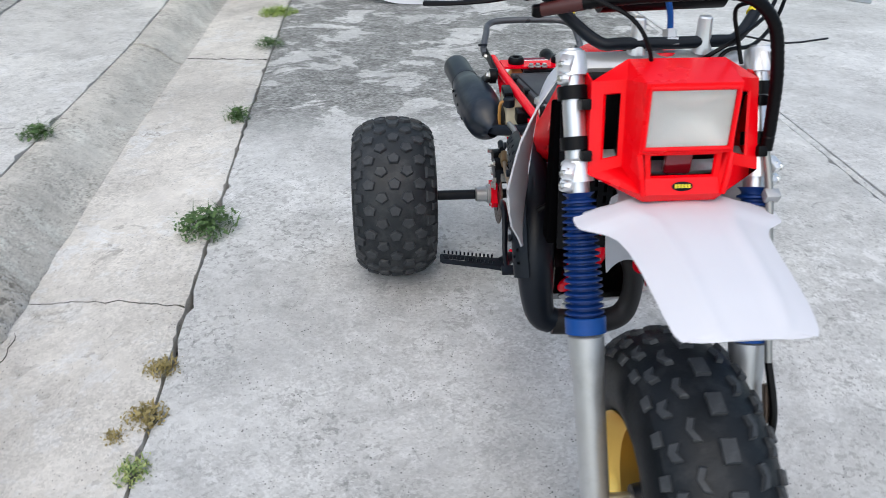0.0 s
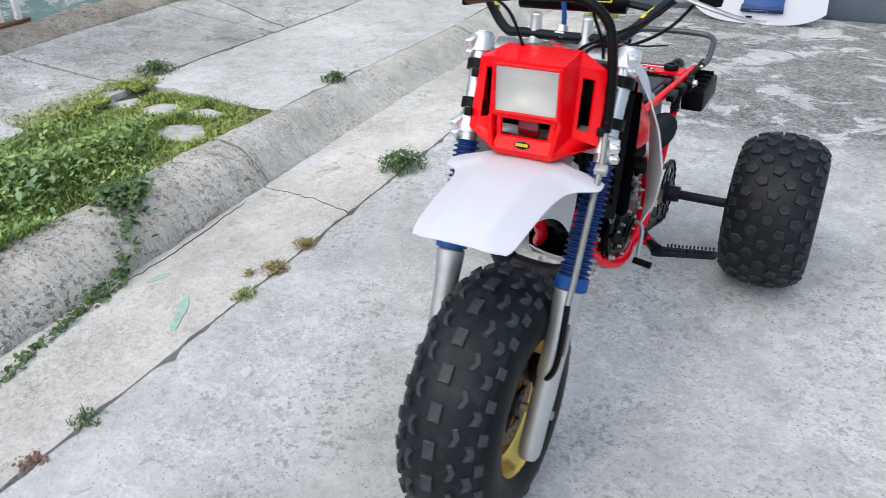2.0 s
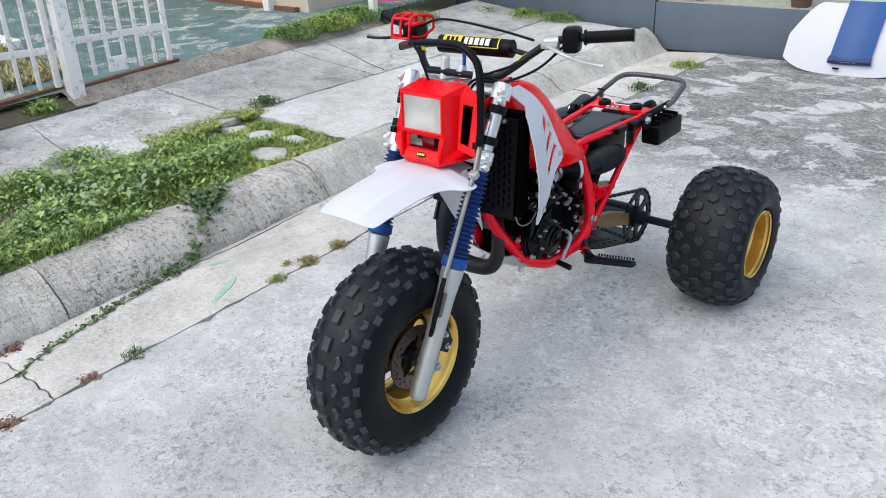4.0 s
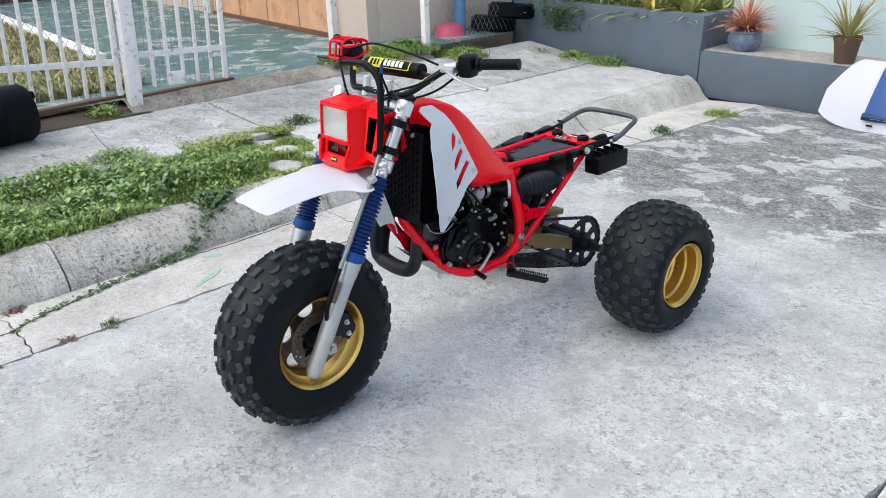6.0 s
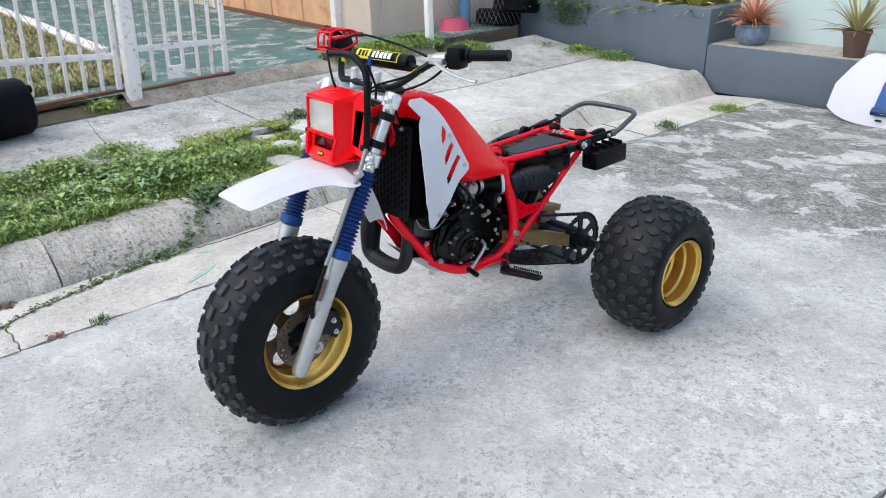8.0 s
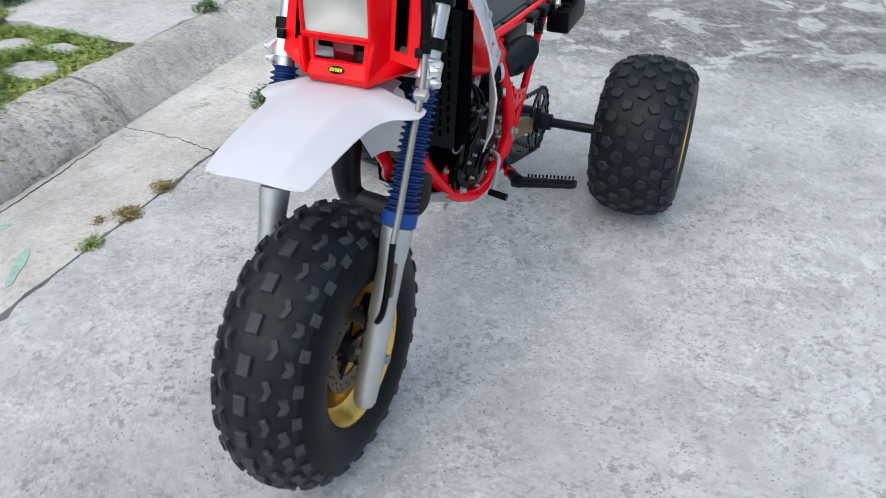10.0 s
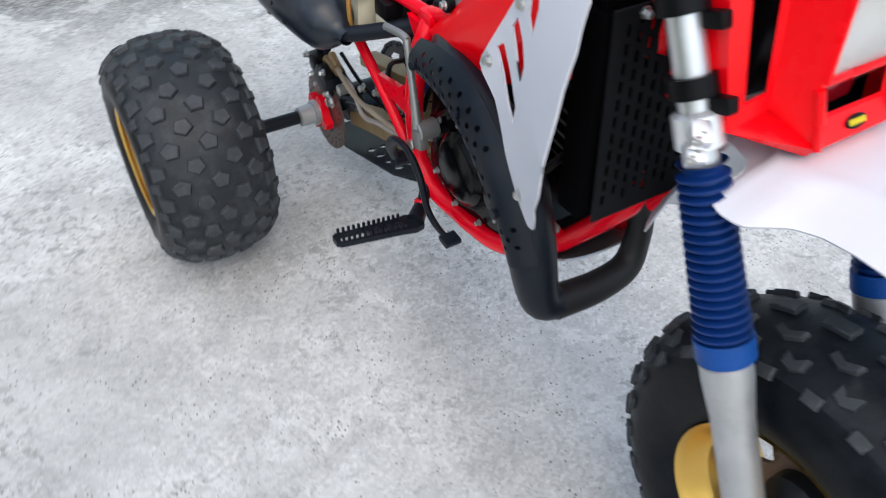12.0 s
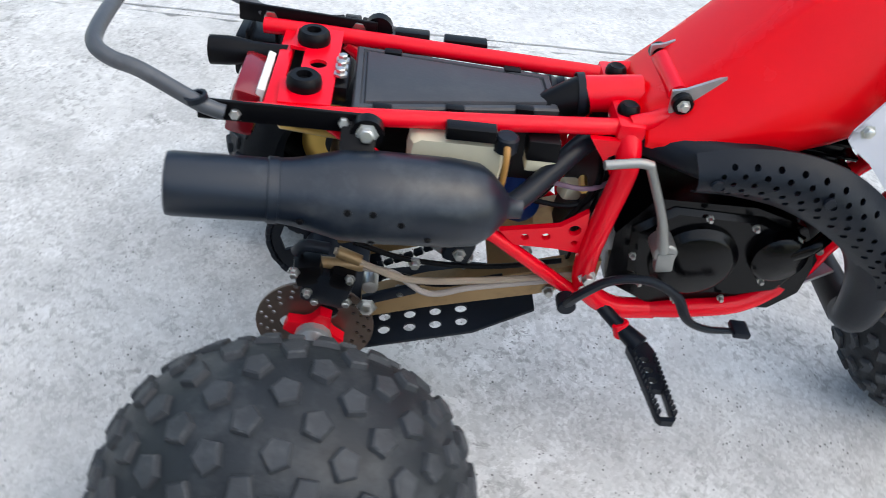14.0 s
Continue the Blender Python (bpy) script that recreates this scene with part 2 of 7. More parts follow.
M_GUTTER = concrete("gutter_concrete", (0.84, 0.8, 0.745), (0.72, 0.685, 0.64), (0.42, 0.39, 0.355), blotch=3.0, fine=9, specks=0.7, bump=0.8, fleck=0.4, gritty=0.72)
M_KERB = concrete("rough_kerb_concrete", (0.84, 0.795, 0.73), (0.7, 0.66, 0.595), (0.26, 0.24, 0.21), fleck=0.9, blotch=4.5, fine=22, specks=1.0, bump=1.0, gritty=0.58, stain=0.45, pit=58, pitted=0.42, streak=0.38)
M_KERBD = concrete("trowelled_drive_kerb", (0.78, 0.74, 0.68), (0.66, 0.63, 0.58), (0.36, 0.34, 0.3), blotch=2.6, fine=10, specks=0.8, bump=0.8, gritty=0.62, stain=0.5, fleck=0.75, pitted=0.45, streak=0.25)
M_WALKC = concrete("old_sidewalk_concrete", (0.76, 0.75, 0.73), (0.52, 0.513, 0.5), (0.2, 0.2, 0.195), blotch=1.5, fine=7, specks=0.7, bump=0.8, stain=0.6, fleck=0.65, gritty=0.68)
M_APRON = concrete("new_apron_concrete", (0.82, 0.81, 0.785), (0.7, 0.692, 0.672), (0.38, 0.375, 0.36), blotch=1.7, fine=8, specks=0.6, bump=0.7, gritty=0.7, stain=0.4)
M_LEDGE = concrete("stained_ledge_concrete", (0.58, 0.52, 0.45), (0.4, 0.345, 0.29), (0.19, 0.15, 0.12), blotch=3, fine=9, specks=0.9, bump=1.0, gritty=0.6, pitted=0.45, stain=0.6, fleck=0.8)
M_STEPC = concrete("bare_step_concrete", (0.55, 0.52, 0.47), (0.44, 0.42, 0.38), (0.3, 0.29, 0.27), blotch=2.5, fine=12)
M_YARD = concrete("green_painted_concrete", (0.17, 0.29, 0.285), (0.12, 0.215, 0.215), (0.08, 0.14, 0.14), blotch=1.6, fine=5, specks=0.2, fleck=0.15, worn=(0.38, 0.43, 0.42), edge_y=-40, cover=0.44)
M_JOINT = mat("dirt_in_joint", (0.055, 0.05, 0.042), 0.95, var=0.4, scale=14, bump=0.6, bscale=90)
M_SOIL = mat("lawn_soil", (0.1, 0.085, 0.055), 0.95, var=0.4, scale=12, bump=0.8, bscale=60)
M_GREY = mat("grey_wall_paint", (0.112, 0.142, 0.18), 0.6, var=0.14, scale=4, bump=0.25, bscale=60, dirt=(0.17, 0.178, 0.185), dirt_amount=0.3)
M_CYAN = mat("pale_aqua_wall_paint", (0.56, 0.68, 0.69), 0.7, var=0.04, scale=2, bump=0.2, bscale=70)
M_TAN = mat("peach_wall_paint", (0.7, 0.56, 0.48), 0.75, var=0.07, scale=2.5, bump=0.25, bscale=50, dirt=(0.55, 0.44, 0.38), dirt_amount=0.35)
M_RUSTY = mat("rust_stained_door", (0.7, 0.4, 0.235), 0.7, var=0.35, scale=3.0, bump=0.2, bscale=40, dirt=(0.4, 0.115, 0.02), dirt_amount=1.0, clean=0.5)
M_GATE = mat("chipped_white_gate_paint", (0.93, 0.87, 0.86), 0.5, var=0.05, scale=26, bump=0.25, bscale=60, dirt=(0.3, 0.24, 0.2), dirt_amount=0.75, clean=0.56)
M_RUST = mat("rusty_rail", (0.17, 0.085, 0.05), 0.85, var=0.4, scale=14, bump=0.5, bscale=60)
M_WIRE = mat("galvanised_wire", (0.24, 0.23, 0.22), 0.6, 0.3, var=0.25)
M_BARREL = mat("black_barrel_plastic", (0.002, 0.003, 0.006), 0.45, var=0.3, scale=6, bump=0.05, spec=0.12)
M_PINK = mat("pink_plastic", (0.72, 0.09, 0.18), 0.5, var=0.1)
M_BLUEPOST = mat("blue_post_paint", (0.1, 0.3, 0.52), 0.6, var=0.15)
M_PANELBLUE = mat("blue_seat_panel", (0.004, 0.07, 0.27), 0.4, var=0.12, scale=6)
M_PANELNAVY = mat("navy_seat_panel", (0.006, 0.03, 0.12), 0.45, var=0.1, scale=6)
M_TERRA = mat("brown_clay_pot", (0.13, 0.075, 0.055), 0.7, var=0.3, scale=14, bump=0.3, bscale=60)
M_BLUEPOT = mat("blue_grey_glazed_pot", (0.13, 0.17, 0.25), 0.4, var=0.5, scale=16, bump=0.3, bscale=60, dirt=(0.4, 0.42, 0.45), dirt_amount=0.5)


def leaf(name, a, b, rough=0.5, trans=0.25):
    """Foliage whose colour varies from leaf to leaf."""
    m = bpy.data.materials.new(name)
    m.use_nodes = True
    n, l = m.node_tree.nodes, m.node_tree.links
    p = n["Principled BSDF"]
    g = n.new("ShaderNodeNewGeometry")
    mx = n.new("ShaderNodeMix")
    mx.data_type = 'RGBA'
    mx.inputs[6].default_value, mx.inputs[7].default_value = (*a, 1), (*b, 1)
    l.new(g.outputs["Random Per Island"], mx.inputs[0])
    l.new(mx.outputs[2], p.inputs["Base Color"])
    p.inputs["Roughness"].default_value = rough
    p.inputs["Transmission Weight"].default_value = 0.0
    p.inputs["Subsurface Weight"].default_value = 0.0
    return m


M_GRASS = leaf("grass_blades", (0.05, 0.125, 0.012), (0.44, 0.56, 0.14))
M_CLOVER = leaf("broad_weed_leaves", (0.03, 0.1, 0.015), (0.38, 0.54, 0.17))
M_PALE = leaf("pale_weed_leaves", (0.16, 0.28, 0.12), (0.3, 0.42, 0.24))
M_DRY = leaf("dry_weed", (0.2, 0.16, 0.06), (0.34, 0.27, 0.1))
M_WEED = leaf("joint_weed", (0.035, 0.085, 0.02), (0.11, 0.19, 0.06))
M_STRAP = leaf("strap_leaves", (0.1, 0.18, 0.05), (0.42, 0.46, 0.17))
M_YLEAF = leaf("yellow_leaf", (0.6, 0.46, 0.07), (0.75, 0.62, 0.16))
M_ORANGE = leaf("bromeliad_leaves", (0.46, 0.13, 0.08), (0.7, 0.4, 0.26))


def glass(name, color, rough, bump_lines=False):
    m = bpy.data.materials.new(name)
    m.use_nodes = True
    n, l = m.node_tree.nodes, m.node_tree.links
    b = n["Principled BSDF"]
    b.inputs["Base Color"].default_value = (*color, 1)
    b.inputs["Roughness"].default_value = rough
    b.inputs["Transmission Weight"].default_value = 0.9
    b.inputs["IOR"].default_value = 1.45
    if bump_lines:
        tc = n.new("ShaderNodeTexCoord")
        wv = n.new("ShaderNodeTexWave")
        wv.inputs["Scale"].default_value = 60
        l.new(tc.outputs["Object"], wv.inputs["Vector"])
        bp = n.new("ShaderNodeBump")
        bp.inputs["Strength"].default_value, bp.inputs["Distance"].default_value = 0.12, 0.001
        l.new(wv.outputs[1], bp.inputs["Height"])
        l.new(bp.outputs[0], b.inputs["Normal"])
    return m


M_LENS = glass("fluted_lens_glass", (0.97, 0.97, 0.96), 0.08, True)


# ---- mesh helpers ----
def finish(bm, angle=38):
    bmesh.ops.recalc_face_normals(bm, faces=bm.faces)
    for f in bm.faces:
        f.smooth = True
    lim = radians(angle)
    for e in bm.edges:
        if len(e.link_faces) == 2 and e.calc_face_angle(0) > lim:
            e.smooth = False


def part(name, bm, material, parent=None, label="", angle=38, recalc=True):
    """Links a bmesh as one mesh object, under a thing or part if one is given."""
    if recalc:
        finish(bm, angle)
    me = bpy.data.meshes.new(name)
    bm.to_mesh(me)
    bm.free()
    me.materials.append(material)
    ob = new(name, me)
    if parent is not None:
        ob.parent = parent
    if label:
        tagged(ob, label)
    return ob


def quick(name, verts, faces, material, parent=None, label="", smooth=False):
    me = bpy.data.meshes.new(name)
    me.from_pydata(verts, [], faces)
    me.materials.append(material)
    if smooth:
        for p in me.polygons:
            p.use_smooth = True
    ob = new(name, me)
    if parent is not None:
        ob.parent = parent
    if label:
        tagged(ob, label)
    return ob


def empty(name, m=None, label="", category="", group="", kind=""):
    ob = new(name)
    ob.empty_display_size = 0.05
    if m is not None:
        ob.matrix_basis = m
    return tagged(ob, label, category, group, kind)


def box(c, size, rot=(0, 0, 0), bevel=0.0, bm=None, segs=2):
    bm = bm or bmesh.new()
    r = bmesh.ops.create_cube(bm, size=1)
    vs = r["verts"]
    m = Matrix.Translation(c) @ Euler([radians(a) for a in rot]).to_matrix().to_4x4() @ Matrix.Diagonal((*size, 1))
    bmesh.ops.transform(bm, matrix=m, verts=vs)
    if bevel:
        es = list({e for v in vs for e in v.link_edges})
        bmesh.ops.bevel(bm, geom=es, offset=bevel, segments=segs, affect='EDGES', profile=0.6)
    return bm


def smooth_path(pts, n=6):
    """Catmull-Rom through the points."""
    p = [Vector(a) for a in pts]
    if len(p) < 3 or n < 2:
        return p
    q = [2 * p[0] - p[1]] + p + [2 * p[-1] - p[-2]]
    out = []
    for i in range(1, len(q) - 2):
        for k in range(n):
            t = k / n
            a, b, c, d = q[i - 1], q[i], q[i + 1], q[i + 2]
            out.append(0.5 * ((2 * b) + (c - a) * t + (2 * a - 5 * b + 4 * c - d) * t * t + (3 * b - a - 3 * c + d) * t ** 3))
    return out + [p[-1]]


def tube(pts, r, seg=10, n=5, bm=None, cap=True, flat=1.0):
    """A tube along the points; r is one radius or one for each point."""
    bm = bm or bmesh.new()
    path = smooth_path(pts, n)
    if isinstance(r, (list, tuple)):
        rs = []
        for i in range(len(path)):
            u = i / (len(path) - 1) * (len(r) - 1)
            k = min(int(u), len(r) - 2)
            rs.append(r[k] + (r[k + 1] - r[k]) * (u - k))
    else:
        rs = [r] * len(path)
    rings, up = [], None
    for i, p in enumerate(path):
        d = (path[min(i + 1, len(path) - 1)] - path[max(i - 1, 0)]).normalized()
        if up is None:
            up = Vector((0, 0, 1)) if abs(d.z) < 0.9 else Vector((0, 1, 0))
        side = d.cross(up).normalized()
        up = side.cross(d).normalized()
        rings.append([bm.verts.new(p + rs[i] * (math.cos(2 * math.pi * k / seg) * side + flat * math.sin(2 * math.pi * k / seg) * up)) for k in range(seg)])
    for a, b in zip(rings, rings[1:]):
        for k in range(seg):
            bm.faces.new((a[k], a[(k + 1) % seg], b[(k + 1) % seg], b[k]))
    if cap:
        bm.faces.new(rings[0][::-1])
        bm.faces.new(rings[-1])
    return bm


def rod(a, b, r, seg=12, bm=None):
    return tube([a, b], r, seg, 1, bm)


def lathe(profile, c=(0, 0, 0), seg=48, axis=(1, 0, 0), closed=False, bm=None):
    """Turns a profile of (along, radius) about an axis through c."""
    bm = bm or bmesh.new()
    d = Vector(axis).normalized()
    u = (Vector((0, 0, 1)) if abs(d.z) < 0.9 else Vector((0, 1, 0))).cross(d).normalized()
    v = d.cross(u)
    rings = []
    for a, r in profile:
        rings.append([bm.verts.new(Vector(c) + d * a + (math.cos(2 * math.pi * k / seg) * u + math.sin(2 * math.pi * k / seg) * v) * max(r, 1e-4)) for k in range(seg)])
    if closed:
        rings.append(rings[0])
    for p, q in zip(rings, rings[1:]):
        for k in range(seg):
            bm.faces.new((p[k], p[(k + 1) % seg], q[(k + 1) % seg], q[k]))
    return bm


def disc(c, r, depth, axis=(1, 0, 0), seg=24, bevel=0.15, bm=None):
    """A short cylinder with eased rims, centred at c."""
    b = min(r, depth) * bevel
    h = depth / 2
    return lathe([(-h, 0), (-h, r - b), (-h + b, r), (h - b, r), (h, r - b), (h, 0)], c, seg, axis, bm=bm)


def loft(sections, bm=None, cap=True):
    """A skin through closed loops of equal count."""
    bm = bm or bmesh.new()
    rings = [[bm.verts.new(p) for p in s] for s in sections]
    n = len(rings[0])
    for a, b in zip(rings, rings[1:]):
        for k in range(n):
            bm.faces.new((a[k], a[(k + 1) % n], b[(k + 1) % n], b[k]))
    if cap:
        bm.faces.new(rings[0][::-1])
        bm.faces.new(rings[-1])
    return bm


def plate(outline, thick, place, holes=(), bm=None):
    """A flat plate with holes. outline and holes: (u, v) loops; place(u, v, w) gives the point, w being the depth."""
    src = bmesh.new()
    for loop in (outline, *holes):
        vs = [src.verts.new((p[0], p[1], 0)) for p in loop]
        for i in range(len(vs)):
            src.edges.new((vs[i], vs[(i + 1) % len(vs)]))
    bmesh.ops.triangle_fill(src, use_beauty=True, use_dissolve=False, edges=src.edges[:])
    bm = bm or bmesh.new()
    src.verts.index_update()
    top = [bm.verts.new(place(v.co.x, v.co.y, thick / 2)) for v in src.verts]
    bot = [bm.verts.new(place(v.co.x, v.co.y, -thick / 2)) for v in src.verts]
    for f in src.faces:
        ids = [v.index for v in f.verts]
        bm.faces.new([top[i] for i in ids])
        bm.faces.new([bot[i] for i in ids[::-1]])
    for e in src.edges:
        if len(e.link_faces) == 1:
            i, j = e.verts[0].index, e.verts[1].index
            bm.faces.new((top[i], top[j], bot[j], bot[i]))
    src.free()
    return bm


def ring(cx, cy, r, n=12, start=0.0):
    return [(cx + r * math.cos(start + 2 * math.pi * k / n), cy + r * math.sin(start + 2 * math.pi * k / n)) for k in range(n)]


def patch(f, nu, nv, bm=None, skip=None, thick=0.0):
    """A grid skin over f(u, v), with u and v from 0 to 1, given some depth along its normals."""
    bm = bm or bmesh.new()
    g = [[Vector(f(i / nu, j / nv)) for j in range(nv + 1)] for i in range(nu + 1)]
    vs = [[bm.verts.new(p) for p in row] for row in g]
    faces = []
    for i in range(nu):
        for j in range(nv):
            if skip and skip((i + 0.5) / nu, (j + 0.5) / nv):
                continue
            faces.append(bm.faces.new((vs[i][j], vs[i + 1][j], vs[i + 1][j + 1], vs[i][j + 1])))
    loose = [v for row in vs for v in row if not v.link_faces]
    for v in loose:
        bm.verts.remove(v)
    if thick:
        bmesh.ops.recalc_face_normals(bm, faces=bm.faces)
        bmesh.ops.solidify(bm, geom=bm.faces[:], thickness=thick)
    return bm


def bolt(c, r=0.006, axis=(1, 0, 0), h=0.006, bm=None):
    bm = bm or bmesh.new()
    lathe([(-h, 0), (-h, r * 1.5), (-h * 0.4, r * 1.5), (-h * 0.35, r), (h * 0.8, r), (h, r * 0.8), (h, 0)], c, 6, axis, bm=bm)
    return bm


# ---- ground, street, kerb, sidewalk ----
def drop(x, y):
    """The street falls gently away beyond the vehicle and sags a little across its middle."""
    k = 0.036 if x > -1.9 else 0.02
    sag = min(1.0, max(0.0, (x + 1.2) / 0.45)) * min(1.0, max(0.0, (1.5 - x) / 0.35))
    return -k * max(0.0, y - 1.3) - 0.012 * sag * sag * (3 - 2 * sag)


def slab(name, xs, ys, z, material, parent, jag=0.0, depth=0.12, wob=0.003, seed=1, label="", step=0.12, most=70, chip=0.0, far_key=2):
    """A cast slab with uneven broken ends and slightly rounded upper edges. z(x, y) is its surface; ends wander by jag."""
    rnd = random.Random(seed)
    x0, x1 = xs
    y0, y1 = ys
    nx = max(2, int((x1 - x0) / step))
    ny = max(2, int((y1 - y0) / step))
    nx, ny = min(nx, 40), min(ny, most)

    def edge(u, k):
        return jag * (noise.noise(Vector((u * 3.1 + 17 * k, k * 5.3 + seed, 0.3))) + 0.5 * noise.noise(Vector((u * 11 + k, seed, 2.0))))
    verts, faces = [], []
    for i in range(nx + 1):
        x = x0 + (x1 - x0) * i / nx
        a, b = y0 + edge(x, 1), y1 + edge(x, far_key)
        for j in range(ny + 1):
            y = a + (b - a) * j / ny
            h = z(x, y) + wob * noise.noise(Vector((x * 2.3, y * 2.3, seed)))
            if i in (0, nx) or j in (0, ny):
                h -= 0.004 + 0.003 * rnd.random()
            if i in (0, nx) and chip:
                x = (x0, x1)[i > 0] + (-1 if i else 1) * chip * max(0.0, noise.noise(Vector((y * 7, seed, 0))) + 0.6 * noise.noise(Vector((y * 23, seed, 4))))
            verts.append((x, y, h))
    w = ny + 1
    for i in range(nx):
        for j in range(ny):
            faces.append((i * w + j, (i + 1) * w + j, (i + 1) * w + j + 1, i * w + j + 1))
    rim = [i * w for i in range(nx + 1)] + [nx * w + j for j in range(1, ny + 1)] + [i * w + ny for i in range(nx - 1, -1, -1)] + [j for j in range(ny - 1, 0, -1)]
    base = len(verts)
    for k in rim:
        x, y, h = verts[k]
        verts.append((x, y, h - depth))
    for k in range(len(rim)):
        a, b = rim[k], rim[(k + 1) % len(rim)]
        faces.append((b, a, base + k, base + (k + 1) % len(rim)))
    return quick(name, verts, faces, material, parent, label, smooth=False)


ground = patch(lambda u, v: (-150 + 300 * u, -150 + 300 * v, -0.32), 6, 6)
ground = tagged(part("ground", ground, M_SOIL), "bare earth under the street and yards", "ground", kind="structure")
JOINT, KERB0 = -1.235, -1.80
filler = patch(lambda u, v: (-4.3 + 12 * u, -9 + 18 * v, -0.05 + drop(-1, -9 + 18 * v) - (0.01 if u > 0.21 else 0)), 60, 60)
tagged(part("joint_dirt", filler, M_JOINT), "dark dirt packed in the joints and cracks of the concrete", "dirt", kind="structure")

road = empty("road", label="weathered light grey concrete street slabs with dark joints", category="street", kind="structure")
slab("street_slab", (JOINT + 0.005, 1.565), (-9.0, 4.66), lambda x, y: drop(x, y), M_CONC, road, seed=3, step=0.035, most=400, chip=0.034)
slab("joint_strip", (1.573, 1.612), (-9.0, 4.66), lambda x, y: drop(x, y) - 0.004, M_CONC2, road, seed=4, step=0.05, most=250, chip=0.008)
slab("street_slab", (1.62, 9.0), (-9.0, 9.0), lambda x, y: drop(x, y), M_CONC2, road, seed=5, step=0.25)

gutter = empty("gutter", label="pale concrete gutter strip with cracks across it", category="gutter", kind="structure")


def gut_z(x, y):
    u = (JOINT - x) / (JOINT - KERB0)
    return -0.028 * u + drop(x, y)


GCUTS = [-9.0, -2.03, 4.66]
for k, (a, b) in enumerate(zip(GCUTS, GCUTS[1:])):
    slab("gutter_slab", (KERB0 - 0.02, JOINT - 0.005), (a + 0.004, b - 0.004), gut_z, M_GUTTER, gutter, jag=0.07, seed=11, step=0.03, most=300, chip=0.022, far_key=1)


def ktop(y):
    """Height of the kerb's top edge."""
    return 0.146 if y < 0.6 else max(0.07, 0.146 - 0.038 * (y - 0.6))


def kerb_piece(y0, y1, seed, parent):
    """One cast length of kerb: rough chunky face before the lawn, a gentler roll along the drive."""
    ny = max(4, int((y1 - y0) / 0.03))
    prof_a = [(-1.79, -0.12), (-1.792, -0.03), (-1.80, 0.0), (-1.835, 0.05), (-1.885, 0.1), (-1.94, 0.135), (-2.01, 0.15), (-2.08, 0.155), (-2.14, 0.145), (-2.15, -0.1)]
    prof_b = [(-1.80, -0.12), (-1.80, -0.028), (-1.84, -0.012), (-1.88, 0.03), (-1.93, 0.085), (-1.98, 0.12), (-2.03, 0.14), (-2.07, 0.146), (-2.085, 0.14), (-2.09, -0.1)]
    bm = bmesh.new()
    rows = []
    for j in range(ny + 1):
        y = y0 + (y1 - y0) * j / ny
        s = min(1, max(0, (y + 0.3) / 0.9))
        row = []
        for k, (a, b) in enumerate(zip(prof_a, prof_b)):
            x, z = a[0] * (1 - s) + b[0] * s, a[1] * (1 - s) + b[1] * s
            rough = (1 - 0.82 * s) * (0 if k in (0, 9) else 1)
            n1 = noise.noise(Vector((x * 3, y * 3.2, seed)))
            n2 = noise.noise(Vector((x * 17, y * 15, k * 0.7))) + 0.7 * noise.noise(Vector((x * 41, y * 37, k * 1.3)))
            yy = y + (0.012 * n2 if 0 < j < ny else 0.02 * n1)
            u = max(0, z) / 0.146
            base = drop(-1.5, y) * max(0, 1 - u)
            zz = z * (ktop(y) / 0.146 if z > 0 else 1) + base
            row.append(bm.verts.new((x + rough * (0.013 * n1 + 0.014 * n2), yy, zz + rough * (0.014 * n1 + 0.016 * n2))))
        rows.append(row)
    for a, b in zip(rows, rows[1:]):
        for k in range(len(a) - 1):
            bm.faces.new((a[k], a[k + 1], b[k + 1], b[k]))
    bm.faces.new(rows[0])
    bm.faces.new(rows[-1][::-1])
    return part("kerbstone", bm, M_KERB if y1 < 0 else M_KERBD, parent, angle=60)


kerb = empty("kerb", label="rough rounded concrete kerb, chipped and stained", category="kerb", kind="structure")
for k, (a, b) in enumerate([(-9, -3.5), (-3.496, -2.3), (-2.296, -1.701), (-1.695, -0.09), (-0.08, 2.60), (2.615, 4.66)]):
    kerb_piece(a, b, k * 3.7, kerb)


def walk_z(x, y):
    u = min(1, max(0, (-2.1 - x) / 2.1))
    k = ktop(y) - 0.004
    return k + (0.262 - k) * u ** 1.8


apron = empty("driveway_apron", label="pale smooth concrete driveway apron between kerb and sidewalk", category="driveway", kind="structure")
slab("apron_slab", (-3.12, -2.1), (0.4, 4.62), walk_z, M_APRON, apron, jag=0.06, seed=31, step=0.05, most=80, chip=0.03)
sidewalk = empty("sidewalk", label="old dark grey concrete sidewalk with weathered slabs", category="sidewalk", kind="structure")
for k, (a, b) in enumerate([(-9, -1.62), (-1.60, 0.32), (0.335, 1.75), (1.765, 3.4), (3.41, 4.62)]):
    slab("sidewalk_slab", (-4.17, -3.08 if b < 0.4 else -3.135), (a, b), walk_z, M_WALKC, sidewalk, jag=0.01, seed=40 + k, step=0.06, most=60, chip=0.03)

# the ledge under the gate and the yard behind it
ledge = bmesh.new()
rows = []
for j in range(80):
    y = -0.30 + 3.35 * j / 79
    row = []
    for k, (x, z) in enumerate([(-4.16, 0.1), (-4.17, 0.245), (-4.20, 0.272), (-4.27, 0.305), (-4.34, 0.335), (-4.40, 0.345), (-4.44, 0.34)]):
        n1 = noise.noise(Vector((x * 6, y * 4, 1.2)))
        row.append(ledge.verts.new((x + 0.012 * n1, y, z + 0.012 * n1)))
    rows.append(row)
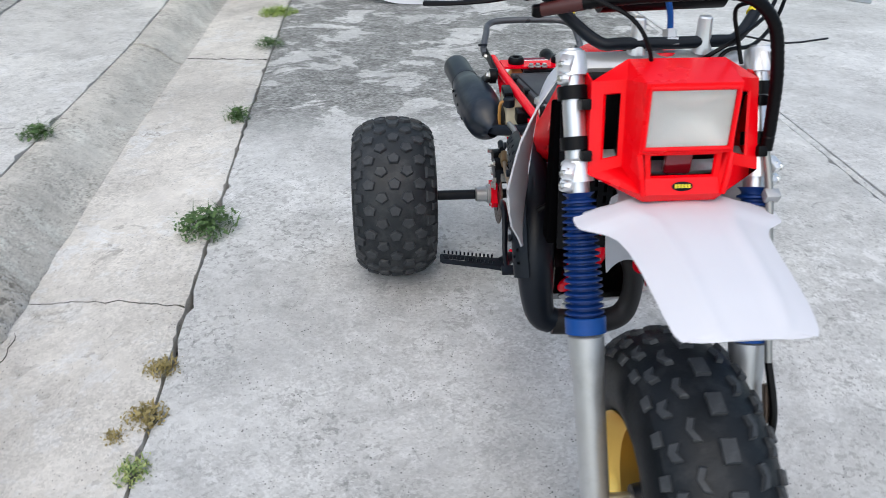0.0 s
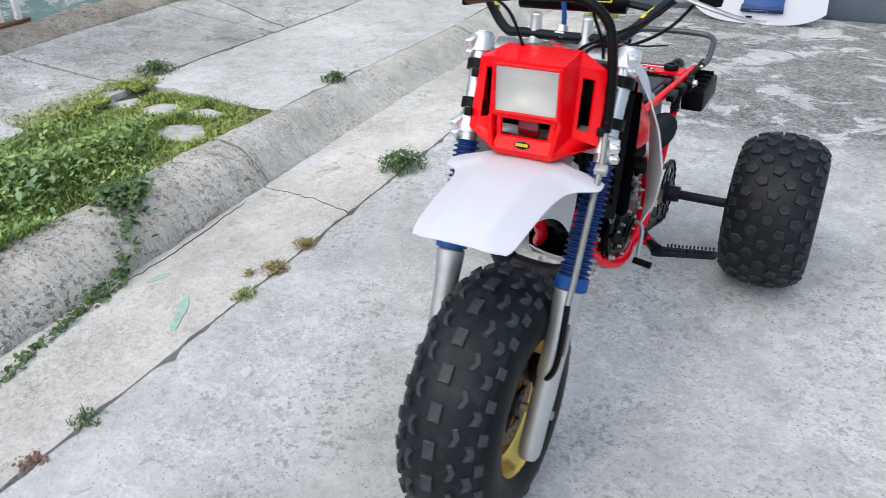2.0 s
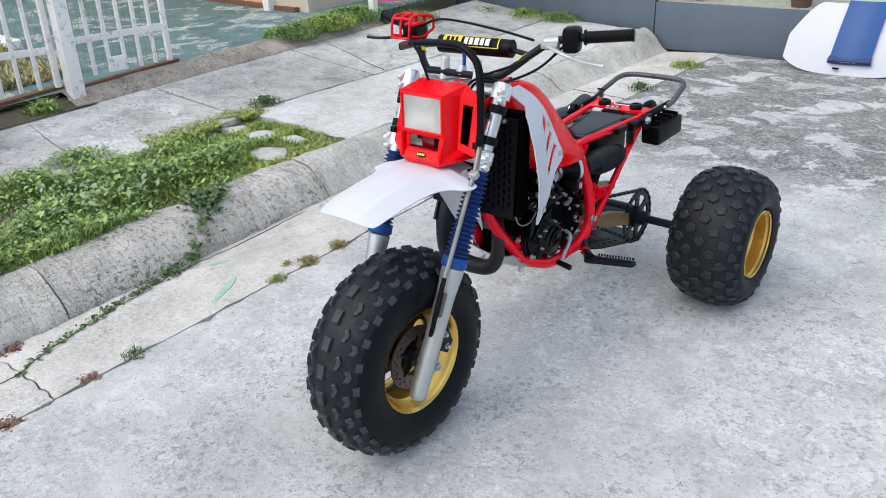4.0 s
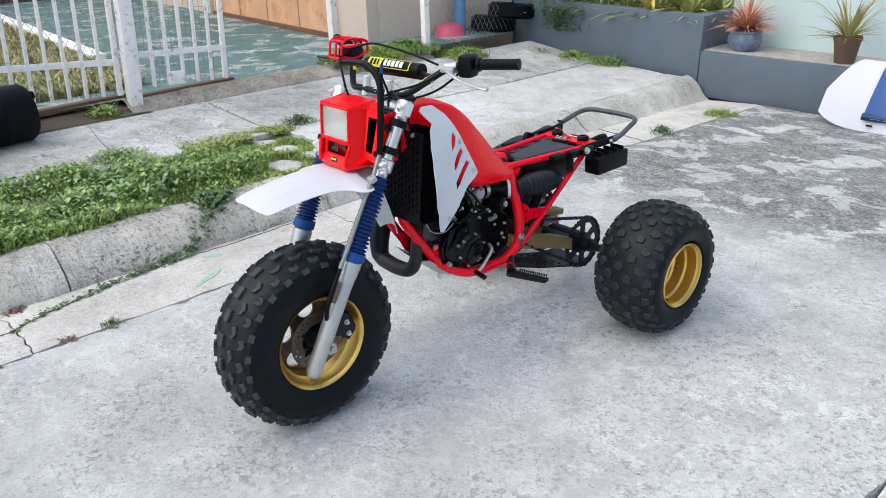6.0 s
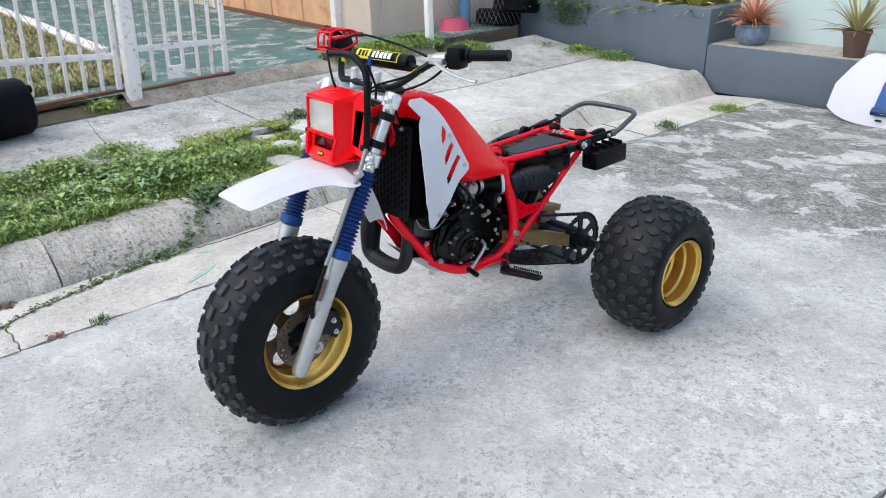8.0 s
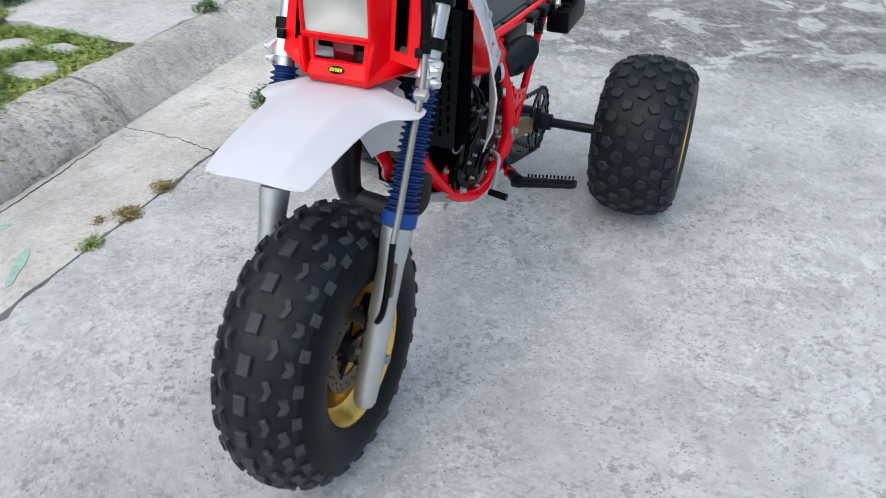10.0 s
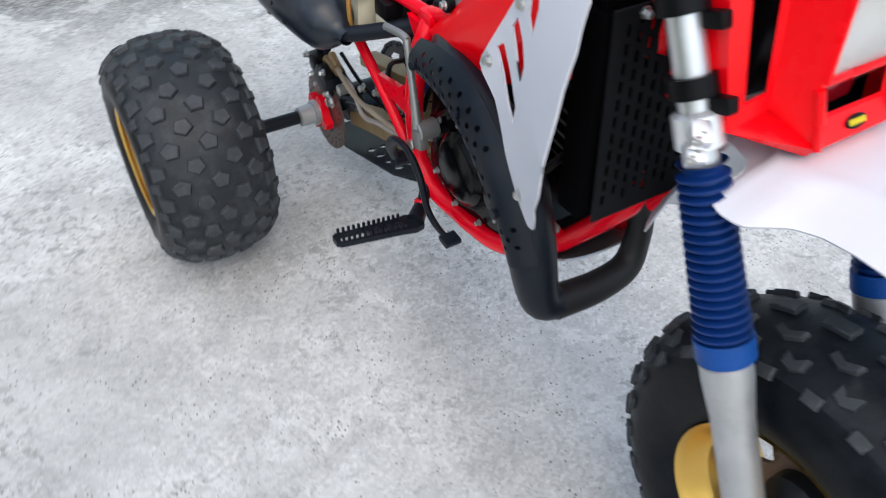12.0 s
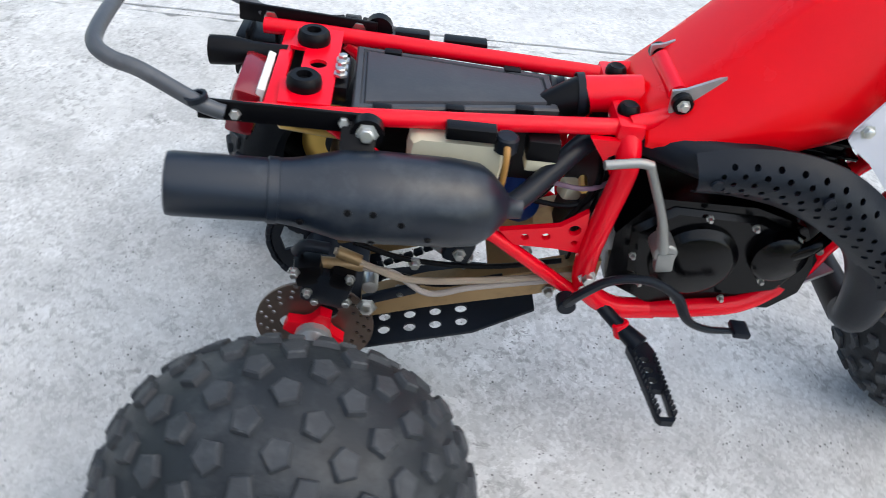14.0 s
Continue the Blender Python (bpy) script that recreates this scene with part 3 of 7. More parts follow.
for a, b in zip(rows, rows[1:]):
    for k in range(len(a) - 1):
        ledge.faces.new((a[k], a[k + 1], b[k + 1], b[k]))
tagged(part("gate_ledge", ledge, M_LEDGE, angle=60), "sloping rough concrete ledge under the gate", "ledge", kind="structure")
yard = patch(lambda u, v: (-22 + 17.57 * u, -6 + 12.0 * v, 0.335), 40, 40)
tagged(part("yard_floor", yard, M_YARD), "green painted concrete yard floor, worn and flaking", "yard", kind="structure")
soil = patch(lambda u, v: (-3.3 + 1.22 * u, -9 + 9.5 * v, 0.118 + 0.03 * noise.noise(Vector((u * 4, v * 25, 0)))), 16, 90)
tagged(part("lawn_soil", soil, M_SOIL), "brown soil of the verge strip", "soil", kind="structure")
verge = patch(lambda u, v: (-4.75 + 0.62 * u, -6 + 5.84 * v, 0.315 - 0.055 * u + 0.015 * noise.noise(Vector((u * 4, v * 20, 3)))), 8, 60)
tagged(part("dirt_strip", verge, M_SOIL), "bare dirt below the gate rail", "soil", kind="structure")


LONG_CRACK = [(-1.45, -3.6), (-1.49, -2.7), (-1.522, -2.19), (-1.538, -2.03), (-1.62, -1.86), (-1.677, -1.615), (-1.734, -1.457), (-1.74, -1.3), (-1.76, -1.1), (-1.74, -0.8), (-1.77, -0.3)]


def crack(name, pts, width, z, parent, seed):
    """A wandering dirt-filled crack: a low ridge of dirt a few millimetres wide along a line on the slab."""
    rnd = random.Random(seed)
    line = []
    for (x0, y0), (x1, y1) in zip(pts, pts[1:]):
        n = max(2, int(math.hypot(x1 - x0, y1 - y0) / 0.02))
        line += [(x0 + (x1 - x0) * k / n, y0 + (y1 - y0) * k / n) for k in range(n)]
    line.append(pts[-1])
    verts, faces = [], []
    for k, (x, y) in enumerate(line):
        a, b = line[max(0, k - 1)], line[min(len(line) - 1, k + 1)]
        d = Vector((b[0] - a[0], b[1] - a[1], 0)).normalized()
        side = Vector((-d.y, d.x, 0))
        c = Vector((x, y, 0)) + side * (0.012 * noise.noise(Vector((k * 0.35, seed, 0))) + 0.004 * rnd.uniform(-1, 1))
        w = width * max(0.15, 0.75 + 0.8 * noise.noise(Vector((k * 0.5, seed, 3))))
        h = z(c.x, c.y)
        verts += [(c.x - side.x * w, c.y - side.y * w, h - 0.004), (c.x, c.y, h + 0.0035), (c.x + side.x * w, c.y + side.y * w, h - 0.004)]
    for k in range(len(line) - 1):
        b = 3 * k
        faces += [(b, b + 1, b + 4, b + 3), (b + 1, b + 2, b + 5, b + 4)]
    return quick(name, verts, faces, M_JOINT, parent)


crack("crack", LONG_CRACK, 0.0035, gut_z, gutter, 3)
crack("crack", [(-1.79, -0.14), (-1.6, -0.155), (-1.48, -0.171), (-1.36, -0.205), (-1.24, -0.235)], 0.005, gut_z, gutter, 6)
crack("crack", [(-1.79, 2.75), (-1.5, 2.66), (-1.24, 2.58)], 0.006, gut_z, gutter, 7)
crack("crack", [(-4.05, 2.13), (-3.7, 2.06), (-3.34, 1.94), (-3.15, 1.9)], 0.004, walk_z, sidewalk, 9)
crack("crack", [(-4.1, -0.7), (-3.6, -0.78), (-3.12, -0.8)], 0.004, walk_z, sidewalk, 10)


# ---- lawn and weeds ----
def blades(name, n, place, h, material, width=0.004, lean=0.6, seed=1, kind="stuff", label="", category="grass", parent=None, leafy=0.0, size=0.02):
    """Many thin blades or small broad leaves as one mesh. place(rnd) gives a root point, or None."""
    rnd = random.Random(seed)
    verts, faces = [], []
    while n > 0:
        n -= 1
        p = place(rnd)
        if p is None:
            continue
        x, y, z = p[:3]
        k = p[3] if len(p) > 3 else 1.0
        a = rnd.uniform(0, 6.283)
        if rnd.random() < leafy:
            s = size * rnd.uniform(0.5, 1.25) * k
            ht = h * rnd.uniform(0.25, 0.95) * k
            cx, cy = x + rnd.uniform(-0.02, 0.02), y + rnd.uniform(-0.02, 0.02)
            t = rnd.uniform(-0.7, 0.7)
            t2 = rnd.uniform(-0.5, 0.5)
            ca, sa = math.cos(a), math.sin(a)
            b = len(verts)
            for u, v in ((-1, 0), (-0.4, 0.55), (0.45, 0.5), (1, 0), (0.45, -0.5), (-0.4, -0.55)):
                verts.append((cx + s * (u * ca - v * sa), cy + s * (u * sa + v * ca), z + ht + s * (u * t + v * t2 - 0.25 * u * u)))
            faces.append(tuple(range(b, b + 6)))
        else:
            ht = h * rnd.uniform(0.5, 1.3) * k
            l = lean * ht * rnd.uniform(0.3, 1.4)
            w = width * rnd.uniform(0.7, 1.5)
            dx, dy = math.cos(a), math.sin(a)
            b = len(verts)
            verts += [(x - dy * w, y + dx * w, z), (x + dy * w, y - dx * w, z),
                      (x + dx * l * 0.4 + dy * w * 0.8, y + dy * l * 0.4 - dx * w * 0.8, z + ht * 0.65), (x + dx * l * 0.4 - dy * w * 0.8, y + dy * l * 0.4 + dx * w * 0.8, z + ht * 0.65),
                      (x + dx * l, y + dy * l, z + ht * 0.95)]
            faces += [(b, b + 1, b + 2, b + 3), (b + 3, b + 2, b + 4)]
    ob = quick(name, verts, faces, material, parent)
    return tagged(ob, label, category if parent is None else "", kind=kind)


STONES = [(-2.73, 0.2, 0.11, 0.1), (-3.04, 0.2, 0.11, 0.1), (-2.38, -0.03, 0.15, 0.12), (-2.45, 0.24, 0.12, 0.07), (-2.68, -0.03, 0.06, 0.06)]


def lawn_root(rnd):
    y = rnd.uniform(-4.2, 0.42)
    x = rnd.uniform(-3.36, -2.04)
    outer = -2.09 - (0.03 * noise.noise(Vector((y * 3, 0, 0))))
    k = 1.0
    if y > -0.3:
        q = (y + 0.3) / 0.72
        if x < -3.3 + 0.5 * q * q and rnd.random() > 0.25:
            return None
        k = 0.6 - 0.2 * q
        if any(((x - a) / (c + 0.01)) ** 2 + ((y - b) / (d + 0.01)) ** 2 < 1 for a, b, c, d in STONES):
            return None
        if rnd.random() < 0.16 * q * (1 + noise.noise(Vector((x * 5, y * 5, 1)))):
            return None
    if x > outer:
        return None
    n1 = noise.noise(Vector((x * 3, y * 3, 5)))
    return (x, y, 0.115 + 0.03 * n1, k * (0.85 + 0.6 * n1))


blades("lawn_grass", 42000, lawn_root, 0.1, M_GRASS, 0.0024, 1.0, 5, label="unmown green verge grass in thick tufts")
def moss_root(rnd):
    x, y = rnd.uniform(-3.3, -2.1), rnd.uniform(-0.4, 0.5)
    if any(((x - a) / c) ** 2 + ((y - b) / d) ** 2 < 0.8 for a, b, c, d in STONES) or (y > 0.42 and rnd.random() < 0.5):
        return None
    return (x, y, 0.112 + (0.05 if x < -3.0 else 0.0), 1.0)


blades("low_grass", 15000, moss_root, 0.026, leaf("short_yellowish_grass", (0.13, 0.19, 0.025), (0.5, 0.56, 0.15)), 0.0045, 1.5, 7, label="short yellow-green grass and moss round the flagstones")
blades("lawn_weeds", 24000, lawn_root, 0.12, M_CLOVER, 0.003, 0.9, 6, label="broad-leaved green weeds among the verge grass", category="weeds", leafy=1.0, size=0.017)


def pale_root(rnd):
    x, y = rnd.gauss(-2.55, 0.16), rnd.gauss(-1.05, 0.28)
    return (x, y, 0.13, 1.0) if x < -2.12 else None


blades("pale_weeds", 420, pale_root, 0.12, M_PALE, 0.003, 0.9, 8, label="pale grey-green weed leaves in the verge", category="weeds", leafy=1.0, size=0.02)
for k, (x, y, a, b) in enumerate(STONES):
    rnd = random.Random(k)
    n = 9
    bm = bmesh.new()
    top = [(x + a * (0.8 + 0.4 * rnd.random()) * math.cos(6.283 * i / n), y + b * (0.8 + 0.4 * rnd.random()) * math.sin(6.283 * i / n)) for i in range(n)]
    loft([[(p[0], p[1], 0.1) for p in top], [(p[0], p[1], 0.124) for p in top], [(x + (p[0] - x) * 0.93, y + (p[1] - y) * 0.93, 0.129) for p in top]], bm)
    tagged(part("flagstone", bm, M_APRON), "flat pale flagstone sunk in the verge grass", "flagstone", "flagstones in the verge")


def weed(x, y, z, r, h, n, material, seed, label, leafy=0.6, size=0.014):
    def root(rnd):
        a, q = rnd.uniform(0, 6.283), r * rnd.random() ** 0.7
        return (x + q * math.cos(a), y + q * math.sin(a), z, 1.15 - 0.6 * q / r)
    return blades("weed_clump", n, root, h, material, 0.0025, 1.3, seed, kind="stuff", label=label, category="weed", leafy=leafy, size=size)


weed(-1.25, 0.29, -0.005, 0.12, 0.09, 420, M_WEED, 21, "dark green weed growing from the gutter joint", 0.85, 0.015)
weed(-1.28, 1.46, -0.01, 0.07, 0.07, 160, M_WEED, 22, "small green weed in the gutter joint")
weed(-1.26, 2.9, -0.05, 0.1, 0.06, 200, M_WEED, 23, "small green weed in the far gutter joint")
weed(-1.29, 3.95, -0.1, 0.16, 0.05, 500, M_GRASS, 24, "low tuft of bright grass in the gutter", 0.1)
weed(-3.5, -1.61, 0.175, 0.2, 0.03, 200, M_GRASS, 36, "thin line of yellow-green grass in the sidewalk joint", 0.2, 0.01)
weed(-3.95, -1.6, 0.23, 0.16, 0.03, 140, M_GRASS, 37, "thin line of yellow-green grass in the sidewalk joint", 0.2, 0.01)
weed(-3.18, 0.62, 0.165, 0.14, 0.07, 380, M_WEED, 25, "dark green weed at the sidewalk edge")
weed(-2.09, 0.98, 0.13, 0.08, 0.06, 170, M_WEED, 26, "small weed in the kerb joint")
weed(-1.25, -0.55, -0.006, 0.05, 0.022, 260, M_DRY, 27, "dry brown weed in the gutter joint", 0.7, 0.007)
weed(-1.25, -0.76, -0.006, 0.06, 0.022, 300, M_DRY, 28, "dry brown weed in the gutter joint", 0.7, 0.007)
weed(-1.315, -0.83, -0.008, 0.03, 0.016, 90, M_DRY, 38, "wisp of dry brown weed on the gutter", 0.7, 0.006)
weed(-1.24, -0.96, -0.006, 0.05, 0.02, 220, M_STRAP, 29, "dry yellowish weed in the gutter joint", 0.6, 0.006)
weed(-1.24, -1.70, -0.006, 0.05, 0.03, 90, M_WEED, 30, "small green weed in the gutter joint", 0.5, 0.008)
M_LITTER = leaf("dead_leaves", (0.11, 0.05, 0.035), (0.3, 0.17, 0.12))
weed(-1.25, -1.885, -0.006, 0.035, 0.012, 60, M_LITTER, 32, "crumbled brown dead leaves in the gutter joint", 0.9, 0.012)
weed(-1.24, -2.21, -0.006, 0.06, 0.012, 110, M_LITTER, 33, "crumbled brown dead leaves in the gutter joint", 0.9, 0.012)
weed(-1.77, -1.965, -0.03, 0.045, 0.02, 100, M_LITTER, 34, "crumbled brown dead leaves against the kerb", 0.9, 0.014)
VINE = [(-2.06, -0.72, 0.15, 0.1), (-1.99, -0.8, 0.13, 0.1), (-1.92, -0.88, 0.08, 0.09), (-1.86, -0.96, 0.02, 0.09), (-1.81, -1.04, -0.02, 0.08), (-1.77, -1.14, -0.03, 0.05), (-1.75, -1.26, -0.03, 0.03), (-1.735, -1.4, -0.03, 0.025), (-1.7, -1.53, -0.03, 0.022), (-1.665, -1.67, -0.03, 0.018), (-1.62, -1.86, -0.03, 0.012), (-1.54, -2.03, -0.03, 0.01)]


def vine_root(rnd):
    u = rnd.random() ** 2.6 * (len(VINE) - 1.001)
    k = int(u)
    x, y, z, r = [p + (q - p) * (u - k) for p, q in zip(VINE[k], VINE[k + 1])]
    return (rnd.gauss(x, r * 0.45), rnd.gauss(y, r * 0.45), z, 0.6 + 4 * r)


blades("trailing_vine", 1250, vine_root, 0.045, M_WEED, 0.002, 1.2, 31, kind="stuff", label="trailing green vine climbing over the kerb into the gutter", category="vine", leafy=0.85, size=0.017)
for k, (x, y, z, r, n) in enumerate([(-4.4, 2.0, 0.32, 0.28, 1300), (-4.42, 2.45, 0.32, 0.32, 1900), (-4.5, 2.95, 0.32, 0.35, 1900), (-4.1, 3.4, 0.22, 0.3, 700),
                                     (-3.9, 4.35, 0.12, 0.3, 800), (-3.45, 4.5, 0.1, 0.3, 800), (-3.0, 4.55, 0.08, 0.22, 500), (-4.27, -0.5, 0.25, 0.14, 220)]):
    weed(x, y, z, r, 0.11, int(n * 1.6), M_GRASS if k % 2 else M_CLOVER, 50 + k, "low green grass and weeds by the yard edge", 0.4, 0.02)


def dry_yard(rnd):
    x = -4.9 - 9.0 * rnd.random() ** 1.6
    return (x, (0.36 - 0.099 * (x + 7.25)) - 3.6 * rnd.random() ** 1.4, 0.335, 1.0) if x < -6.3 or rnd.random() < 0.5 else (x, rnd.uniform(-2.8, -0.45), 0.335, 1.0)


M_STRAW = leaf("straw_and_grass", (0.2, 0.22, 0.07), (0.56, 0.47, 0.24))
blades("dry_grass_patch", 16000, dry_yard, 0.09, M_STRAW, 0.007, 1.2, 77, label="patch of dry yellow-green grass behind the gate")
blades("yard_grass_patch", 1500, lambda r: (r.uniform(-5.8, -4.9), r.uniform(-1.6, -0.4), 0.3, 1.0), 0.12, M_GRASS, 0.006, 0.8, 78, label="green grass growing behind the gate")

stain = [(0.022 * math.cos(a) * (1 + 0.2 * math.sin(5 * a)), 0.105 * math.sin(a) * (1 + 0.05 * math.cos(7 * a))) for a in [k * 0.2618 for k in range(24)]]
mark = plate(stain, 0.002, lambda u, v, w: (-1.385 + u - 0.55 * v, -1.145 + v, gut_z(-1.385 + u - 0.55 * v, -1.145 + v) + 0.0015 + w))
M_MINT = mat("faded_green_paint", (0.36, 0.53, 0.45), 0.9, var=0.35, scale=40, dirt=(0.58, 0.6, 0.55), dirt_amount=0.45)
small = plate([(0.5 * u, 0.45 * v) for u, v in stain], 0.002, lambda u, v, w: (-1.65 + 1.6 * u + 0.4 * v, -0.985 + v, gut_z(-1.65, -0.985 + v) + 0.003 + w))
tagged(part("paint_mark", small, M_MINT), "small faint mint green paint dab on the gutter", "paint mark", kind="structure")
tagged(part("paint_mark", mark, M_MINT), "faded mint green paint stroke on the gutter", "paint mark", kind="structure")

# ---- gate, walls and yard ----
LEAN = Matrix.Translation((0, 0, 0.3)) @ pose(0, 0, 0, -3.2, 0, 0) @ Matrix.Translation((0, 0, -0.3))


def lean_at(y):
    """The gate leans a little along the street."""
    return Matrix.Translation((0, y, 0)) @ LEAN @ Matrix.Translation((0, -y, 0))


post = empty("gate_post", lean_at(-0.225), label="square white steel gate post with chipped paint", category="post")
part("shaft", box((-4.30, -0.225, 1.0), (0.1, 0.1, 1.45), bevel=0.006), M_GATE, post)
part("top_cap", box((-4.30, -0.225, 1.74), (0.1, 0.1, 0.03), bevel=0.006), M_GATE, post)


def gate_leaf(name, y_from, y_to, x_from, x_to, bottoms, rails, top, pitch, label, lockbox=None, diamond=False):
    g = empty(name, lean_at((y_from + y_to) / 2), label=label, category="gate")
    n = max(2, int(round(abs(y_to - y_from) / pitch)))
    for k in range(n + 1):
        u = k / n
        x, y = x_from + (x_to - x_from) * u, y_from + (y_to - y_from) * u
        bm = box((x, y, (bottoms + top) / 2), (0.036 if k in (0, n) else 0.024, 0.04 if k in (0, n) else 0.027, top - bottoms), bevel=0.003)
        if k % 2 == 0:
            lathe([(-0.05, 0.011), (-0.04, 0.024), (-0.02, 0.014), (0, 0.034), (0.02, 0.016), (0.04, 0.027), (0.05, 0.011)], (x, y, bottoms + 0.83), 10, (0, 0, 1), bm=bm)
        part("bar", bm, M_GATE, g)
    for z in rails:
        a, b = Vector((x_from, y_from, z)), Vector((x_to, y_to, z))
        d = (b - a).length
        ang = math.degrees(math.atan2(b.y - a.y, b.x - a.x))
        part("rail", box((a + b) / 2, (d + 0.03, 0.014, 0.05), (0, 0, ang), 0.002), M_GATE, g)
    if lockbox:
        part("lock_box", box(lockbox, (0.03, 0.13, 0.11), bevel=0.004), M_GATE, g, "white steel lock box with rust")
    mesh = bmesh.new()
    a, b = Vector((x_from - 0.03, y_from, 0)), Vector((x_to - 0.03, y_to, 0))
    high = top - 0.1 - bottoms
    run = (b - a).length
    for k in range(int((run + high * 0.6) / 0.075) if diamond else 0):
        for flip in (False, True):
            lo, hi = k * 0.075 - high * 0.6, k * 0.075
            p0, p1 = max(0.0, -lo / (high * 0.6)), min(1.0, (run - lo) / (high * 0.6))
            ends = []
            for q in (p0, p1):
                u = (lo + (hi - lo) * q) / run
                c = a.lerp(b, 1 - u if flip else u)
                ends.append((c.x, c.y, bottoms + high * q))
            rod(ends[0], ends[1], 0.0018, 4, mesh)
    for k in range(0 if diamond else int((b - a).length / 0.05)):
        p = a.lerp(b, k * 0.05 / (b - a).length)
        rod((p.x, p.y, bottoms + 0.02), (p.x, p.y, top - 0.1), 0.0017, 4, mesh)
    for k in range(0 if diamond else int((top - bottoms - 0.1) / 0.075)):
        z = bottoms + 0.03 + k * 0.075
        rod((a.x, a.y, z), (b.x, b.y, z), 0.0017, 4, mesh)
    part("wire_mesh", mesh, M_WIRE, g, "diamond wire mesh" if diamond else "rusty welded wire mesh")
    return g


gate_leaf("metal_gate", -0.30, -2.1, -4.40, -4.62, 0.43, (0.70, 1.5), 1.75, 0.128, "white ornamental steel gate with chipped paint, closed", diamond=True)
gate_leaf("metal_gate", -0.14, 0.70, -4.38, -4.47, 0.385, (0.66, 1.5), 1.75, 0.14, "white ornamental steel gate leaf with a lock box", (-4.40, 0.2, 0.445))
part("bottom_track", box((-4.44, -1.15, 0.335), (0.09, 1.9, 0.05), (0, 0, 7), 0.003), M_RUST)
tagged(bpy.data.objects["bottom_track"], "rusty steel track under the gate", "gate track")
part("bottom_track", box((-4.425, 0.3, 0.352), (0.07, 0.95, 0.02), (0, 0, 6), 0.003), M_RUST)
tagged(bpy.data.objects["bottom_track.001"], "rusty steel strip under the gate leaf", "gate track")
barrel = empty("barrel", label="black plastic barrel lying on its side by the gate", category="barrel")
part("shell", lathe([(-0.5, 0.0), (-0.5, 0.181), (-0.485, 0.200), (-0.3, 0.205), (-0.29, 0.210), (-0.27, 0.210), (-0.26, 0.205), (0.26, 0.205), (0.27, 0.210), (0.29, 0.210), (0.3, 0.205), (0.475, 0.200), (0.5, 0.186), (0.5, 0.172), (0.488, 0.167), (0.488, 0.0)], (-4.0, -1.6, 0.445), 40, (-0.12, 1, 0)), M_BARREL, barrel)
part("bung", disc((-4.02, -1.062, 0.56), 0.03, 0.02, (-0.12, 1, 0)), M_BLACK, barrel)

# peach house with a rust-stained garage door
house = empty("garage_building", label="peach painted building with a rust-stained garage door", category="building")
part("front_wall", box((-5.48, 3.02, 1.8), (0.62, 0.2, 3.0), bevel=0.006), M_TAN, house)
part("corner_pillar", box((-5.78, 2.93, 1.8), (0.1, 0.2, 3.0), bevel=0.006), M_GATE, house, "white painted door pillar")
part("side_wall", box((-5.27, 4.7, 1.8), (0.22, 3.2, 3.0), bevel=0.006), M_TAN, house)
part("lintel_wall", box((-9.5, 3.5, 2.9), (7.2, 0.2, 0.8), (0, 0, -7.5)), M_TAN, house)
part("far_wall", box((-12.4, 3.9, 1.8), (4.6, 0.2, 3.0), (0, 0, -7.5)), M_TAN, house)
gd = part("garage_door", box((-7.85, 3.26, 1.45), (4.2, 0.05, 2.2), (0, 0, -7.5)), M_RUSTY, house, "rust-stained cream garage door panel")
for k in range(5):
    u = -2.0 + k * 1.0
    part("door_rib", box((-7.85 + u * 0.991, 3.235 - u * 0.13, 1.45), (0.05, 0.03, 2.2), (0, 0, -7.5), 0.004), M_RUSTY, gd)
part("door_frame", box((-10.05, 3.53, 1.45), (0.1, 0.12, 2.3), (0, 0, -7.5), 0.004), M_GATE, house, "white door frame")
part("roof_slab", box((-9, 5.2, 3.35), (9, 5.4, 0.15)), M_TAN, house)
part("base_trim", box((-7.6, 3.18, 0.36), (4.6, 0.06, 0.05), (0, 0, -7.5)), M_RUST, house)

pole = empty("fence_post", label="square white fence post at the yard corner", category="post")
part("shaft", box((-4.33, 3.06, 1.05), (0.07, 0.07, 1.6), bevel=0.005), M_GATE, pole)
fence = empty("chain_fence", label="galvanised chain-link fence with diamond mesh", category="fence")
wire = bmesh.new()
for k in range(34):
    for sgn in (1, -1):
        y0 = 3.1 + (k - 12) * 0.075
        a, b = (y0, 0.3), (y0 + 0.95 * 0.6 * 1.0, 1.25)
        pts = []
        for q in range(2):
            y, z = (a, b)[q]
            pts.append((-4.40, y if sgn > 0 else 7.75 - y, z))
        if all(3.08 < p[1] < 4.72 for p in pts):
            rod(pts[0], pts[1], 0.0022, 4, wire)
part("wire_mesh", wire, M_WIRE, fence)
part("top_rail", rod((-4.40, 3.08, 1.26), (-4.40, 4.7, 1.26), 0.015), M_WIRE, fence)
pinkob = empty("plastic_tub", label="upturned bright pink plastic tub on the ground", category="tub")
part("tub_body", lathe([(0, 0.2), (0.02, 0.205), (0.03, 0.19), (0.15, 0.15), (0.165, 0.12), (0.165, 0)], (-4.88, 3.95, 0.3), 20, (0, 0, 1)), M_PINK, pinkob)
bpst = empty("blue_post", label="blue painted post of the neighbouring house", category="post")
part("shaft", lathe([(0, 0), (0, 0.07), (2.6, 0.07), (2.6, 0)], (-5.0, 4.25, 0.3), 16, (0, 0, 1)), M_BLUEPOST, bpst)
tyres = empty("tyre_stack", label="stack of old black tyres behind the chain fence", category="tyre")
